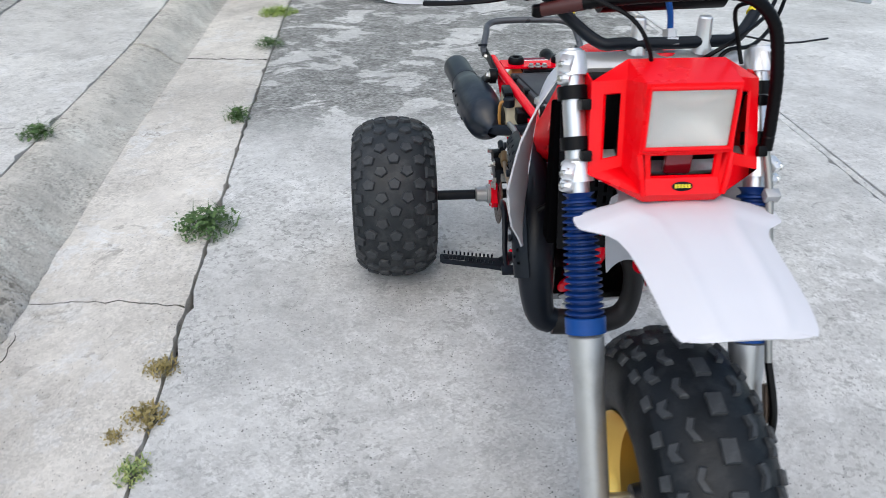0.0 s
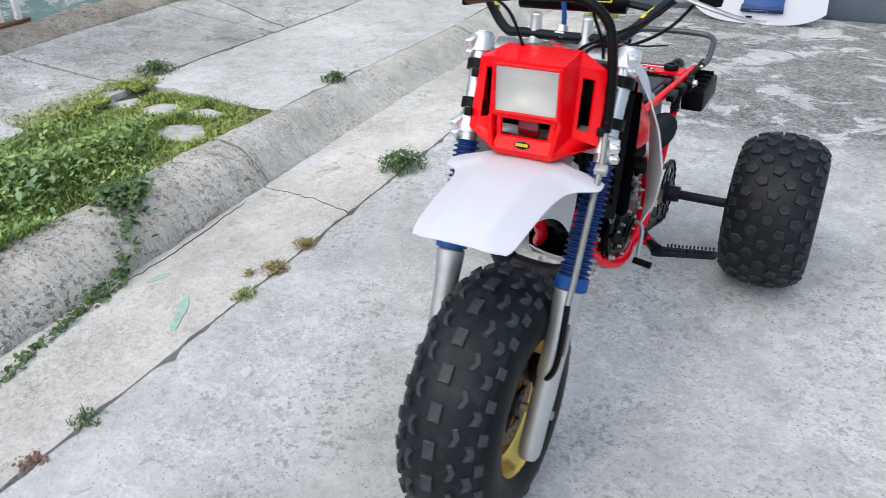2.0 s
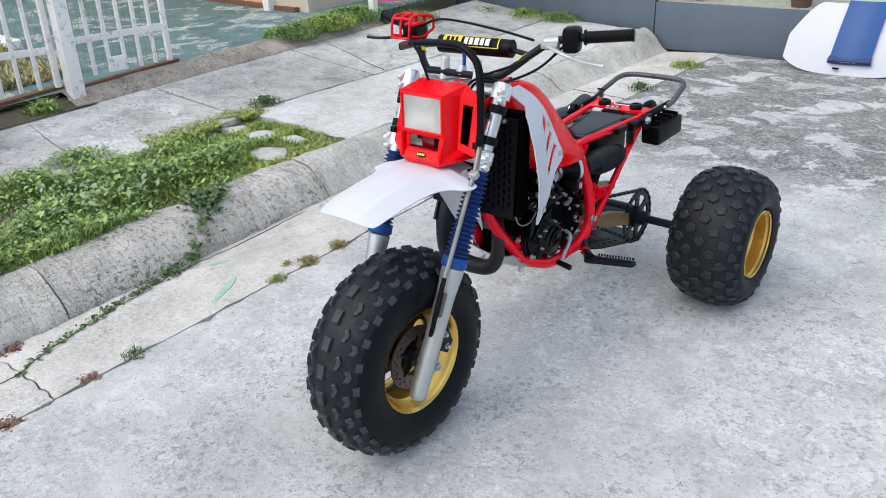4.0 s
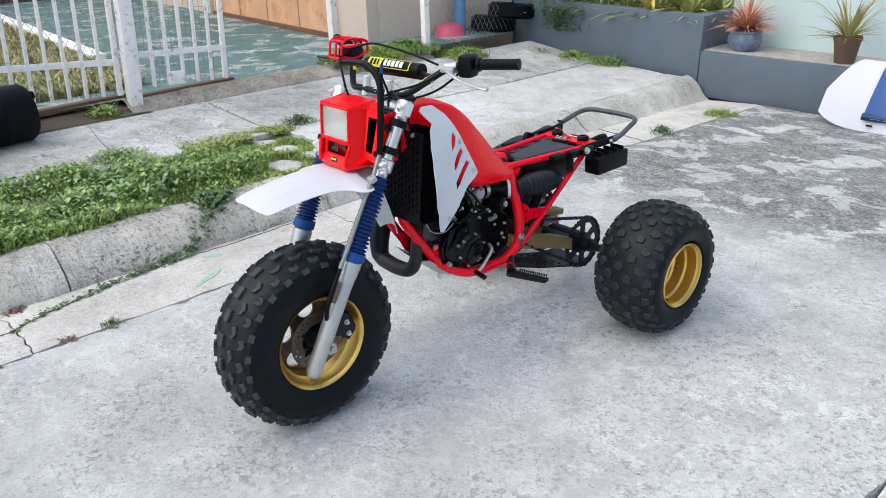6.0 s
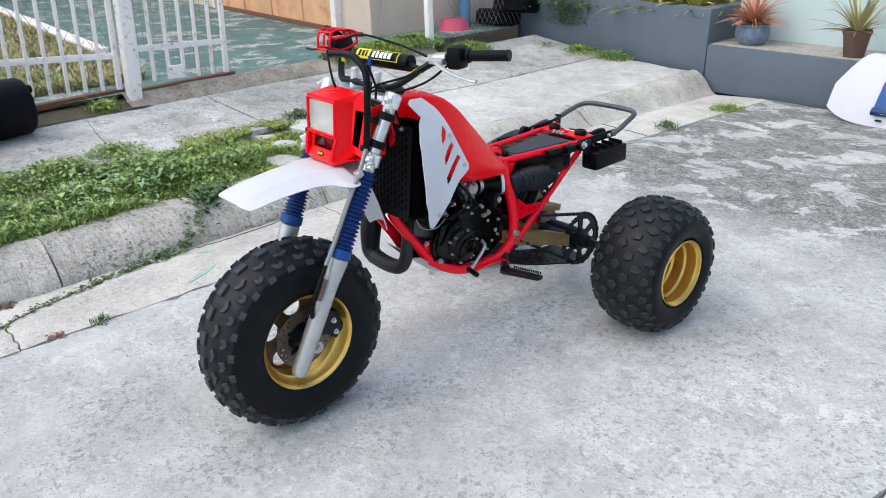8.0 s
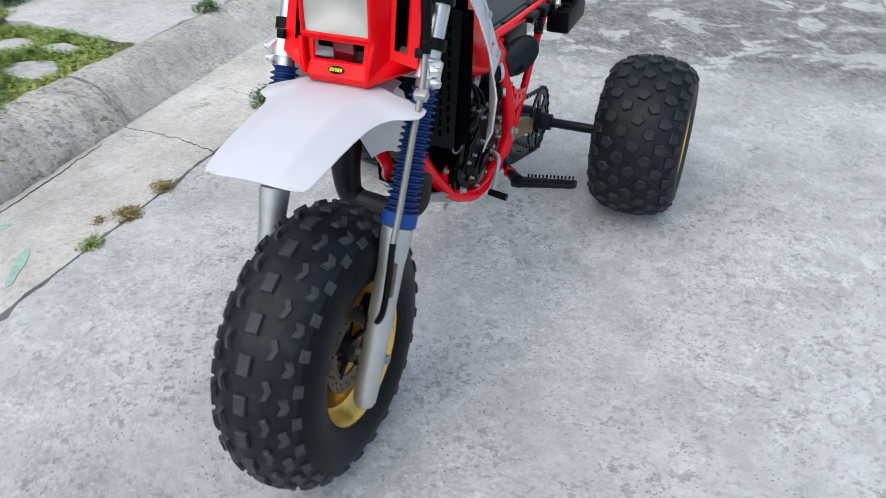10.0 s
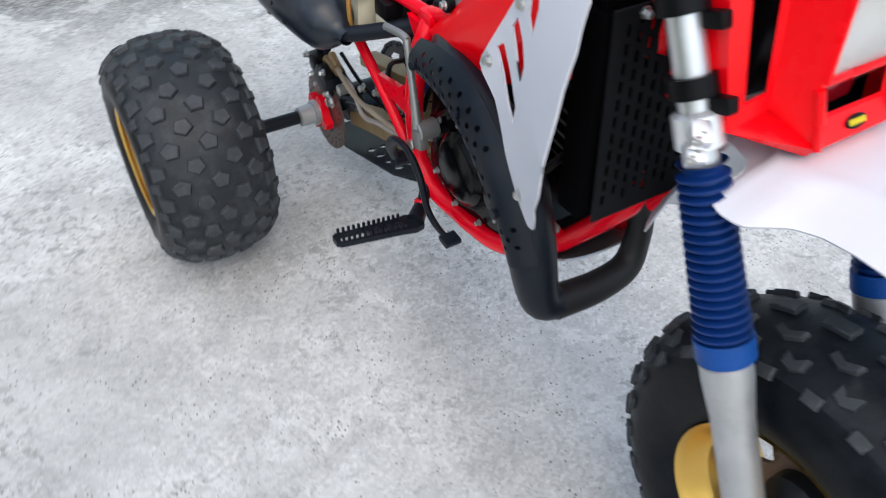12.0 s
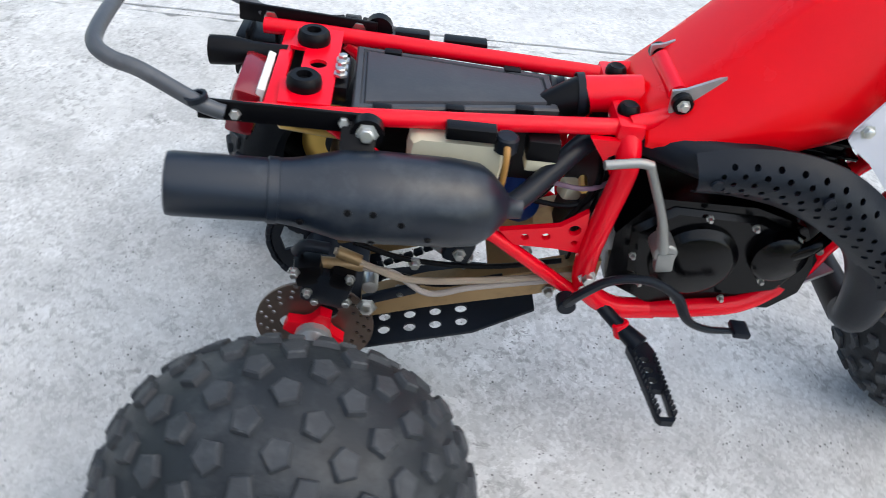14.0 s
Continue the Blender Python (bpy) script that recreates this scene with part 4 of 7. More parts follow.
for k in range(5):
    part("tyre", lathe([(-0.08, 0.17), (-0.09, 0.25), (-0.06, 0.29), (0.06, 0.29), (0.09, 0.25), (0.08, 0.17)], (-4.75 + 0.3 * (k % 2), 4.6 + 0.42 * (k // 2), 0.42 + 0.17 * (k % 2)), 24, (0, 0.1, 1), closed=True), M_BARREL, tyres)

strip = empty("yard_kerb", label="white painted low kerb across the yard", category="kerb", kind="structure")
part("kerb_bar", box((-10.9, 0.79, 0.37), (8.7, 0.16, 0.1), (0, 0, -5.65), 0.012), M_GATE, strip)
grassbed = patch(lambda u, v: (-14.5 + 9.6 * u, (0.3 - 0.099 * (-7.25 + 7.25 - 14.5 + 9.6 * u + 7.25)) * v - 4.0 * (1 - v), 0.339 + 0.012 * noise.noise(Vector((u * 30, v * 14, 2)))), 40, 20)
tagged(part("grass_bed", grassbed, mat("dry_grass_soil", (0.17, 0.15, 0.06), 0.95, var=0.45, scale=9, bump=0.7, bscale=40)), "dry yellowish grass bed beside the green yard", "grass bed", kind="structure")
tagged(part("wall_back", box((-15.8, 0.5, 1.3), (0.2, 11.0, 2.6)), M_FENCE), "dark brown wall at the back of the yard", "wall", kind="structure")

# planter, step and house wall behind
planter = empty("planter", label="long grey painted masonry planter box", category="planter")
part("front_wall", box((-3.25, 4.78, 0.31), (2.56, 0.16, 0.78), (0, 1.6, 0), 0.012), M_GREY, planter)
part("end_wall", box((-2.05, 5.4, 0.30), (0.16, 1.08, 0.73), bevel=0.012), M_GREY, planter)
part("left_wall", box((-4.47, 5.3, 0.3), (0.16, 1.0, 0.8), bevel=0.012), M_GREY, planter)
part("planter_soil", box((-3.25, 5.35, 0.4), (2.3, 1.0, 0.3)), M_SOIL, planter)
stepw = empty("porch_step", label="grey painted porch step with a bare concrete top", category="step", kind="structure")
part("riser", box((1.0, 4.76, 0.06), (5.93, 0.12, 0.46), (0, 0.6, 0), 0.006), M_GREY, stepw)
part("tread", box((1.0, 5.05, 0.275), (5.93, 0.6, 0.05), (0, 0.6, 0), 0.01), M_STEPC, stepw)
tagged(part("wall_house", box((2.0, 5.4, 1.8), (7.92, 0.2, 3.4)), M_CYAN), "pale aqua painted house wall", "wall", kind="structure")
tagged(part("wall_planter_back", box((-3.5, 6.0, 1.8), (3.0, 0.12, 3.4)), M_CYAN), "pale aqua painted wall behind the planter", "wall", kind="structure")
tagged(part("wall_neighbour", box((-6.5, 9.0, 1.6), (8.0, 0.2, 3.2)), M_TAN), "peach painted neighbour wall", "wall", kind="structure")


def strap_plant(c, n, length, width, material, seed, spread=1.0, parent=None, name="leaf", up=1.0):
    """A rosette of arching strap leaves, each its own piece."""
    rnd = random.Random(seed)
    for k in range(n):
        a = rnd.uniform(0, 6.283)
        l = length * rnd.uniform(0.6, 1.15)
        rise = rnd.uniform(0.35, 1.0) * up
        out = spread * rnd.uniform(0.5, 1.1)
        w = width * rnd.uniform(0.7, 1.2)
        d, s = Vector((math.cos(a), math.sin(a), 0)), Vector((-math.sin(a), math.cos(a), 0))
        verts, faces = [], []
        for i in range(6):
            t = i / 5
            p = Vector(c) + d * (l * out * t) + Vector((0, 0, l * (rise * t - 0.75 * rise * t * t * out)))
            ww = w * (1 - t ** 2.2) + 0.001
            verts += [tuple(p + s * ww), tuple(p - Vector((0, 0, ww * 0.5))), tuple(p - s * ww)]
        for i in range(5):
            b = i * 3
            faces += [(b, b + 1, b + 4, b + 3), (b + 1, b + 2, b + 5, b + 4)]
        quick(name, verts, faces, material, parent, smooth=True)


for k, (x, y, m, n, ln) in enumerate([(-2.35, 5.15, M_STRAP, 22, 0.5), (-2.75, 5.1, M_STRAP, 22, 0.55), (-3.15, 5.2, M_STRAP, 20, 0.5), (-3.5, 5.1, M_STRAP, 18, 0.45), (-2.6, 5.5, M_STRAP, 20, 0.6), (-2.2, 5.5, M_STRAP, 16, 0.5)]):
    pl = empty("strap_plant", label="arching green and yellow strap-leaved plant in the planter", category="plant", group="plants in the planter")
    strap_plant((x, y, 0.52), n * 3, ln * 1.2, 0.02, m, 90 + k, 0.8, parent=pl, up=1.25)
    strap_plant((x, y - 0.12, 0.6), 7, ln * 0.9, 0.03, M_YLEAF, 190 + k, parent=pl)
    strap_plant((x + 0.1, y - 0.2, 0.58), 26, ln * 0.8, 0.018, m, 290 + k, 1.4, parent=pl, up=0.6)
vine = empty("creeping_plant", label="small-leaved dark green plant spilling over the planter", category="plant")
blades("leaf_mass", 2200, lambda r: (r.gauss(-3.8, 0.28), r.gauss(4.95, 0.18), 0.5 + 0.25 * r.random(), 1.0), 0.12, M_WEED, 0.003, 0.9, 99, kind="stuff", parent=vine, leafy=0.9, size=0.02)
blades("leaf_mass", 520, lambda r: (r.gauss(-3.72, 0.16), 4.68 - 0.05 * r.random(), 0.38 + 0.26 * r.random(), 1.0), 0.05, M_WEED, 0.003, 0.9, 98, kind="stuff", parent=vine, leafy=0.9, size=0.018)
pot = empty("flower_pot", label="blue-grey glazed pot holding an orange bromeliad on the step", category="pot plant")
part("bowl", lathe([(0, 0), (0, 0.1), (0.02, 0.112), (0.06, 0.15), (0.11, 0.166), (0.16, 0.16), (0.19, 0.15), (0.2, 0.165), (0.215, 0.165), (0.205, 0.145), (0.16, 0.0)], (-1.63, 4.95, 0.31), 28, (0, 0, 1)), M_BLUEPOT, pot)
part("saucer", lathe([(0, 0), (0, 0.13), (0.02, 0.15), (0.03, 0.145), (0.02, 0.12), (0.02, 0)], (-1.63, 4.95, 0.292), 24, (0, 0, 1)), M_CREAM, pot, "cream saucer")
strap_plant((-1.63, 4.95, 0.5), 150, 0.36, 0.011, M_ORANGE, 140, 0.75, pot, up=1.6)
strap_plant((-1.63, 4.95, 0.52), 110, 0.3, 0.011, M_ORANGE, 143, 1.25, pot, up=0.9)
pot2 = empty("flower_pot", label="tall brown clay pot with a dry plant on the step", category="pot plant")
part("bowl", lathe([(0, 0), (0, 0.08), (0.02, 0.085), (0.2, 0.11), (0.24, 0.125), (0.26, 0.12), (0.25, 0.1), (0.2, 0)], (-0.62, 4.86, 0.295), 24, (0, 0, 1)), M_TERRA, pot2)
strap_plant((-0.62, 4.86, 0.5), 60, 0.6, 0.009, M_STRAW, 141, 0.7, pot2, up=1.3)
strap_plant((-0.62, 4.86, 0.53), 30, 0.4, 0.008, M_DRY, 144, 1.2, pot2, up=0.5)

# the spare bodywork leaning against the step
fair = empty("spare_bodywork", label="white plastic quad fender with blue seat panel against the step", category="fender")


def fair_top(u):
    """Height of the shell's upper edge, as a share of the whole."""
    k = abs(2 * u - 1)
    return 1.0 if k < 0.55 else 1.0 - 2.9 * (k - 0.55) ** 2


def fair_pt(u, v, w=0.0):
    """u across, v up the leaning panel, w out of it."""
    x = -0.045 + (u - 0.5) * 1.05 - 0.05 * v * (u - 0.5)
    k = abs(2 * u - 1)
    z = -0.115 + 0.535 * v + 0.09 * k ** 4 * (1 - v)
    y = 4.2 + 0.3 * v + 0.12 * k ** 2.4 - 0.035 * math.sin(3.14 * v) - w
    return (x, y, z)


part("fender_shell", patch(lambda u, v: fair_pt(u, v * fair_top(u)), 40, 16, thick=0.006), M_WHITE, fair, angle=60)
part("seat_panel", patch(lambda u, v: fair_pt(0.385 + 0.30 * u + 0.03 * v, 0.245 + 0.8 * v, 0.02 + 0.02 * math.sin(3.14 * u)), 8, 10, thick=0.012), M_PANELBLUE, fair, "bright blue seat panel")
part("seat_edge", patch(lambda u, v: fair_pt(0.375 + 0.32 * u, 0.19 + 0.08 * v, 0.03 + 0.015 * math.sin(3.14 * v)), 8, 4, thick=0.012), M_PANELNAVY, fair, "navy blue panel edge with white marking")
for k in range(6):
    part("marking_bar", patch(lambda u, v, k=k: fair_pt(0.45 + 0.024 * k + 0.018 * u, 0.213 + 0.022 * v, 0.052), 2, 1, thick=0.002), M_OFFW, fair)
part("slot", box((-0.1, 4.19, -0.055), (0.05, 0.02, 0.012)), M_BLACK, fair)


# ---- the three-wheeler ----
# In its own frame: x to its left, y to its rear, z up, origin on the ground under the rear axle.
trike = empty("three_wheeler", pose(-0.008, 0, 0, 0, 0, -1.4), "red and white three-wheeler with gold rims and seat removed", "three-wheeler")


def P(name, bm, material, label="", parent=None, angle=38, recalc=True):
    return part(name, bm, material, parent or trike, label, angle, recalc)


def mirror(bm):
    """Adds the mirror image across the middle plane."""
    g = bmesh.ops.duplicate(bm, geom=bm.verts[:] + bm.edges[:] + bm.faces[:])["geom"]
    vs = [v for v in g if isinstance(v, bmesh.types.BMVert)]
    for v in vs:
        v.co.x = -v.co.x
    bmesh.ops.reverse_faces(bm, faces=[f for f in g if isinstance(f, bmesh.types.BMFace)])
    return bm


M_ENGBOLT = mat("oily_dark_bolt", (0.42, 0.42, 0.4), 0.4, 0.8, var=0.25, scale=40)
M_CLAMP = mat("polished_cast_clamp", (0.8, 0.81, 0.83), 0.32, 0.7, var=0.1, scale=25, bump=0.08, bscale=120)
M_DULL = mat("dull_steel", (0.3, 0.3, 0.29), 0.42, 0.7, var=0.15, scale=20)

# tyres
def tyre_profile(hw, r, rim, crown, sidewall):
    """Half-section of a balloon tyre as (across, radius), from one bead to the other."""
    right = [(hw * 0.78, rim), (hw * 0.93, rim + 0.018), (hw * 1.0, rim + sidewall * 0.45), (hw * 0.985, rim + sidewall * 0.72), (hw * 0.93, r - crown * 1.45), (hw * 0.84, r - crown), (hw * 0.62, r - crown * 0.42), (hw * 0.32, r - crown * 0.1), (0, r)]
    return [(-a, b) for a, b in right] + right[-2::-1]


def surface_at(prof, a):
    """Radius and slope of the tread at a distance across."""
    pts = sorted(p for p in prof if p[1] > max(q[1] for q in prof) - 0.075)
    for (a0, r0), (a1, r1) in zip(pts, pts[1:]):
        if a0 <= a <= a1 and a1 > a0:
            return r0 + (r1 - r0) * (a - a0) / (a1 - a0), (r1 - r0) / (a1 - a0)
    return pts[-1][1], -1.5


def knob_mesh(prof, a, shape, height, shrink, rubber):
    """A tread block at the top of the tyre, about its axle: shape is a loop of (across, round) offsets in metres."""
    bm = bmesh.new()
    r0, _ = surface_at(prof, a)
    low, mid, top = [], [], []
    for s, h, sc in ((low, -0.004, 1.0), (mid, height * 0.8, 1 - (1 - shrink) * 0.7), (top, height, shrink * 0.93)):
        for du, dv in shape:
            rr, sl = surface_at(prof, a + du * sc)
            ang = dv * sc / r0
            nrm = 1 / math.sqrt(1 + sl * sl)
            rad, ax = rr + h * nrm, a + du * sc - h * sl * nrm
            s.append(bm.verts.new((ax, rad * math.sin(ang), rad * math.cos(ang))))
    n = len(shape)
    bm.faces.new(top)
    for k in range(n):
        bm.faces.new((low[k], low[(k + 1) % n], mid[(k + 1) % n], mid[k]))
        bm.faces.new((mid[k], mid[(k + 1) % n], top[(k + 1) % n], top[k])).material_index = 1
    bmesh.ops.recalc_face_normals(bm, faces=bm.faces)
    me = bpy.data.meshes.new("tread_block")
    bm.to_mesh(me)
    bm.free()
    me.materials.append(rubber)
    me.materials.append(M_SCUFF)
    return me


def tread(tyre, prof, n, columns, rubber):
    """Rows of tread blocks round a tyre; columns of (across, turn in pitches, shape, height, shrink)."""
    for a, off, shape, height, shrink in columns:
        me = knob_mesh(prof, a, shape, height, shrink, rubber)
        for k in range(n):
            ob = new("tread_block", me)
            ob.parent = tyre
            ob.matrix_basis = pose(0, 0, 0, -360 * (k + off) / n, 0, 0)


def poly(n, r, turn=0.0, sx=1.0, sy=1.0):
    return [(sx * r * math.cos(turn + 6.28318 * k / n), sy * r * math.sin(turn + 6.28318 * k / n)) for k in range(n)]


def tyre(name, c, prof, label, bed):
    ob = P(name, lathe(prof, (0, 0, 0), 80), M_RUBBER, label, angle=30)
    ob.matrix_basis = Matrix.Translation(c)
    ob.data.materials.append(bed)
    # tread faces get the lighter bed, which carries dust and painted sky sheen
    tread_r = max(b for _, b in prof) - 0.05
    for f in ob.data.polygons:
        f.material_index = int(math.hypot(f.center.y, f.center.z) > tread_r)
    return ob


def rear_tyre(cx, z, hw, flip, bed, blocks, label):
    prof = tyre_profile(hw, 0.274, 0.133, 0.036, 0.1)
    ob = tyre("rear_tyre", (cx, -0.003, z), prof, label, bed)
    cols = [(a * hw / 0.15, off, poly(5, s * 1.16, 0.6 * (q - 2) + 0.3 * flip, 1.05, 1.0), 0.0095, 0.76) for q, (a, off, s) in enumerate([(-0.085, 0.0, 0.0195), (-0.0435, 0.5, 0.02), (0.0, 0.0, 0.0205), (0.0435, 0.5, 0.02), (0.085, 0.0, 0.0195)])]
    for sgn in (-1, 1):
        cols.append((sgn * 0.793 * hw, 0.5, [(-0.014, -0.02), (0.012, -0.014), (0.012, 0.012), (-0.014, 0.02)], 0.009, 0.78))
        cols.append((sgn * 0.893 * hw, 0.05, [(-0.008, -0.012), (0.008, -0.012), (0.008, 0.012), (-0.008, 0.012)], 0.007, 0.78))
    tread(ob, prof, 20, cols, blocks)


def front_tyre():
    prof = tyre_profile(0.117, 0.328, 0.166, 0.046, 0.11)
    ob = tyre("front_tyre", (0.012, -1.425, 0.3165), prof, "large worn black knobbly front tyre", M_TREADBED)
    cols = [(0.0, 0.0, [(-0.0135, -0.022), (0.0135, -0.022), (0.0135, 0.022), (-0.0135, 0.022)], 0.009, 0.9)]
    for sgn in (-1, 1):
        cols.append((sgn * 0.048, 0.5, [(sgn * u, v) for u, v in ((-0.011, -0.024), (0.003, -0.021), (0.012, 0.002), (0.003, 0.024), (-0.009, 0.02), (-0.001, 0.0))][::sgn], 0.009, 0.84))
        cols.append((sgn * 0.078, 0.1, [(sgn * u, v) for u, v in ((-0.009, -0.019), (0.005, -0.017), (0.01, 0.0), (0.005, 0.018), (-0.008, 0.017), (-0.002, 0.0))][::sgn], 0.009, 0.82))
        cols.append((sgn * 0.096, 0.5, [(-0.006, -0.014), (0.006, -0.014), (0.006, 0.014), (-0.006, 0.014)], 0.007, 0.85))
    tread(ob, prof, 25, cols, M_KNOBF)


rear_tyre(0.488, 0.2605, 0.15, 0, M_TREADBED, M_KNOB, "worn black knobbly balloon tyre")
# right tyre takes paler bed and blocks: dust plus painted light from above
rear_tyre(-0.505, 0.2545, 0.143, 1, M_DUSTLIT, M_KNOBF, "worn black knobbly balloon tyre, dusty, its tread lightened for sky light")
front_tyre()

for sgn in (1, -1):
    c = (0.495 if sgn > 0 else -0.505, -0.002, 0.257)
    ax = (sgn, 0, 0)
    rim = P("rear_rim", lathe([(0.127, 0.131), (0.132, 0.136), (0.127, 0.140), (0.12, 0.135), (0.112, 0.126), (0.07, 0.124), (0.062, 0.116), (0.02, 0.113), (0.012, 0.104), (-0.045, 0.1), (-0.052, 0.085), (-0.05, 0.05), (-0.045, 0.035), (-0.045, 0.0)], c, 56, ax), M_GOLD, "gold painted stepped steel rim")
    P("wheel_hub", lathe([(-0.13, 0.03), (-0.05, 0.03), (-0.048, 0.045), (-0.035, 0.045), (-0.033, 0.02), (-0.015, 0.018), (-0.015, 0)], c, 24, ax), M_SATIN, parent=rim)
    for k in range(4):
        a = k * math.pi / 2 + 0.5
        P("lug_nut", bolt((c[0] - sgn * 0.038, 0.062 * math.sin(a), 0.252 + 0.062 * math.cos(a)), 0.008, ax, 0.008), M_BOLT, parent=rim)
    P("valve_stem", rod((c[0] + sgn * 0.06, -0.06, 0.252 - 0.1), (c[0] + sgn * 0.1, -0.058, 0.252 - 0.096), 0.005, 8), M_BLACK, parent=rim)

FC = (0.01, -1.424, 0.315)
frim = P("front_rim", lathe([(-0.095, 0.166), (-0.1, 0.171), (-0.092, 0.169), (-0.06, 0.158), (0.06, 0.158), (0.092, 0.169), (0.1, 0.171), (0.095, 0.164), (0.085, 0.158), (0.06, 0.148), (0.055, 0.14), (-0.055, 0.14), (-0.06, 0.148), (-0.085, 0.160), (-0.095, 0.168)], FC, 64), M_GOLD, "gold anodised front rim")
holes = [ring(0.098 * math.cos(k * 1.2566 + 0.3), 0.098 * math.sin(k * 1.2566 + 0.3), 0.034, 14) for k in range(5)]
P("wheel_centre", plate(ring(0, 0, 0.145, 48), 0.008, lambda u, v, w: (FC[0] + w - 0.01 + 0.02 * (1 - math.hypot(u, v) / 0.145), FC[1] + u, FC[2] + v), holes), M_HUB, "brown steel wheel centre with round holes", frim)
P("front_hub", lathe([(-0.075, 0.0), (-0.075, 0.025), (-0.05, 0.03), (-0.03, 0.05), (0.03, 0.05), (0.04, 0.035), (0.075, 0.028), (0.08, 0.0)], FC, 28), M_SATIN, parent=frim)
dh = [ring(r * math.cos(a), r * math.sin(a), 0.0042, 7) for q, r in enumerate((0.083, 0.094)) for a in [k * 0.3307 + q * 0.16 for k in range(19)]]
P("brake_disc", plate(ring(0, 0, 0.104, 48), 0.005, lambda u, v, w: (FC[0] + 0.062 + w, FC[1] + u, FC[2] + v), [ring(0, 0, 0.062, 24)] + dh), M_ROTOR, "drilled steel brake disc", frim)
for k in range(5):
    a = k * 1.2566
    P("disc_spoke", rod((FC[0] + 0.06, FC[1] + 0.03 * math.sin(a), FC[2] + 0.03 * math.cos(a)), (FC[0] + 0.062, FC[1] + 0.07 * math.sin(a + 0.3), FC[2] + 0.07 * math.cos(a + 0.3)), 0.007, 8), M_BLACK, parent=frim)


# fork
def fk(z, off=0.0):
    """A point's distance along the vehicle on the raked fork line."""
    return -1.066 - (1.091 - z) * 0.503 + off


RAKE = Vector((0, 0.453, 0.891))
for sgn in (1, -1):
    at = lambda z, o=0.0, sgn=sgn: (sgn * (0.157 + 0.045 * (z - 0.62)), fk(z, o), z)
    x = sgn * 0.174
    up = 0.0 if sgn > 0 else 0.026    # the right boot is pushed further up
    AX = Vector((sgn * 0.045, 0.508, 1.0)).normalized()
    leg = P("fork_leg", lathe([(0, 0.0), (0, 0.02), (0.012, 0.026), (0.03, 0.0275), (0.12, 0.0275), (0.14, 0.0285), (0.33 + up, 0.0295), (0.39 + up, 0.034), (0.415 + up, 0.0345), (0.42 + up, 0.03)], at(0.232), 24, AX), M_ALU, "bare cast aluminium fork slider")
    P("upper_tube", rod(at(0.84), at(1.10), 0.021, 20), M_CHROME, "polished upper fork tube")
    pr = []
    nb = 19
    for k in range(nb):
        z = (0.262 - 1.12 * up) * k / nb
        rr = 0.037 - 0.006 * k / nb
        pr += [(z, rr), (z + 0.0035, rr), (z + 0.007, rr - 0.009), (z + 0.0105, rr - 0.009)]
    pr.append((0.268 - 1.12 * up, 0.03))
    P("fork_boot", lathe(pr, at(0.628 + up), 28, AX), M_BLUE, "blue ribbed rubber fork boot", angle=50)
    P("boot_band", lathe([(-0.014, 0.034), (-0.013, 0.0385), (0.016, 0.0385), (0.018, 0.036)], at(0.618 + up), 28, AX), M_BLUE2, "bright blue boot clamp", leg)
    for z in (1.03, 0.948):
        P("lamp_strap", lathe([(-0.012, 0.022), (-0.012, 0.029), (0.012, 0.029), (0.012, 0.022)], at(z), 20, AX), M_BLACK, "black rubber headlamp strap")
        P("strap_arm", box((x - sgn * 0.012, fk(z) - 0.03, z - 0.01), (0.018, 0.05, 0.02), (-20, 0, 0), 0.004), M_BLACK)
    P("top_clamp_ring", lathe([(-0.02, 0.022), (-0.02, 0.028), (0.02, 0.028), (0.024, 0.025), (0.026, 0.0)], at(1.075), 24, AX), M_CLAMP, "silver upper triple clamp")
    P("low_clamp_ring", lathe([(-0.019, 0.022), (-0.019, 0.029), (0.019, 0.029), (0.024, 0.022)], at(0.902), 24, AX), M_CLAMP, "silver lower triple clamp")
    for z, dz in ((1.075, 0.012), (1.075, -0.014), (0.902, 0.012), (0.902, -0.014)):
        P("clamp_bolt", bolt((x + sgn * 0.026, fk(z) - 0.026, z + dz), 0.0065, (sgn, -0.6, 0), 0.008), M_BOLT)
        P("clamp_lug", box((x + sgn * 0.018, fk(z) - 0.02, z + dz), (0.024, 0.03, 0.02), (27, 0, sgn * 30), 0.005), M_CLAMP)
P("top_bridge", box((0.0, -1.055, 1.07), (0.3, 0.045, 0.026), (27, 0, 0), 0.008), M_CLAMP, "silver upper triple clamp bridge")
P("low_bridge", box((0.01, -1.145, 0.905), (0.28, 0.06, 0.03), (27, 0, 0), 0.008), M_CLAMP)
P("stem_nut", lathe([(0, 0.02), (0.012, 0.02), (0.014, 0.014), (0.03, 0.013), (0.032, 0)], (0.01, -1.05, 1.10), 6, RAKE), M_CHROME)
P("front_axle", rod((-0.15, -1.42, 0.312), (0.17, -1.42, 0.312), 0.011, 12), M_BOLT)
for sgn in (1, -1):
    P("axle_lug", disc((sgn * 0.142, -1.42, 0.309), 0.022, 0.028, (1, 0, 0), 18), M_ALU)
    P("axle_nut", bolt((sgn * 0.16, -1.42, 0.311), 0.011, (sgn, 0, 0), 0.01), M_BOLT)
P("front_caliper", box((0.085, -1.318, 0.352), (0.055, 0.05, 0.075), (20, 0, 0), 0.01), M_BLACK, "black front brake caliper")
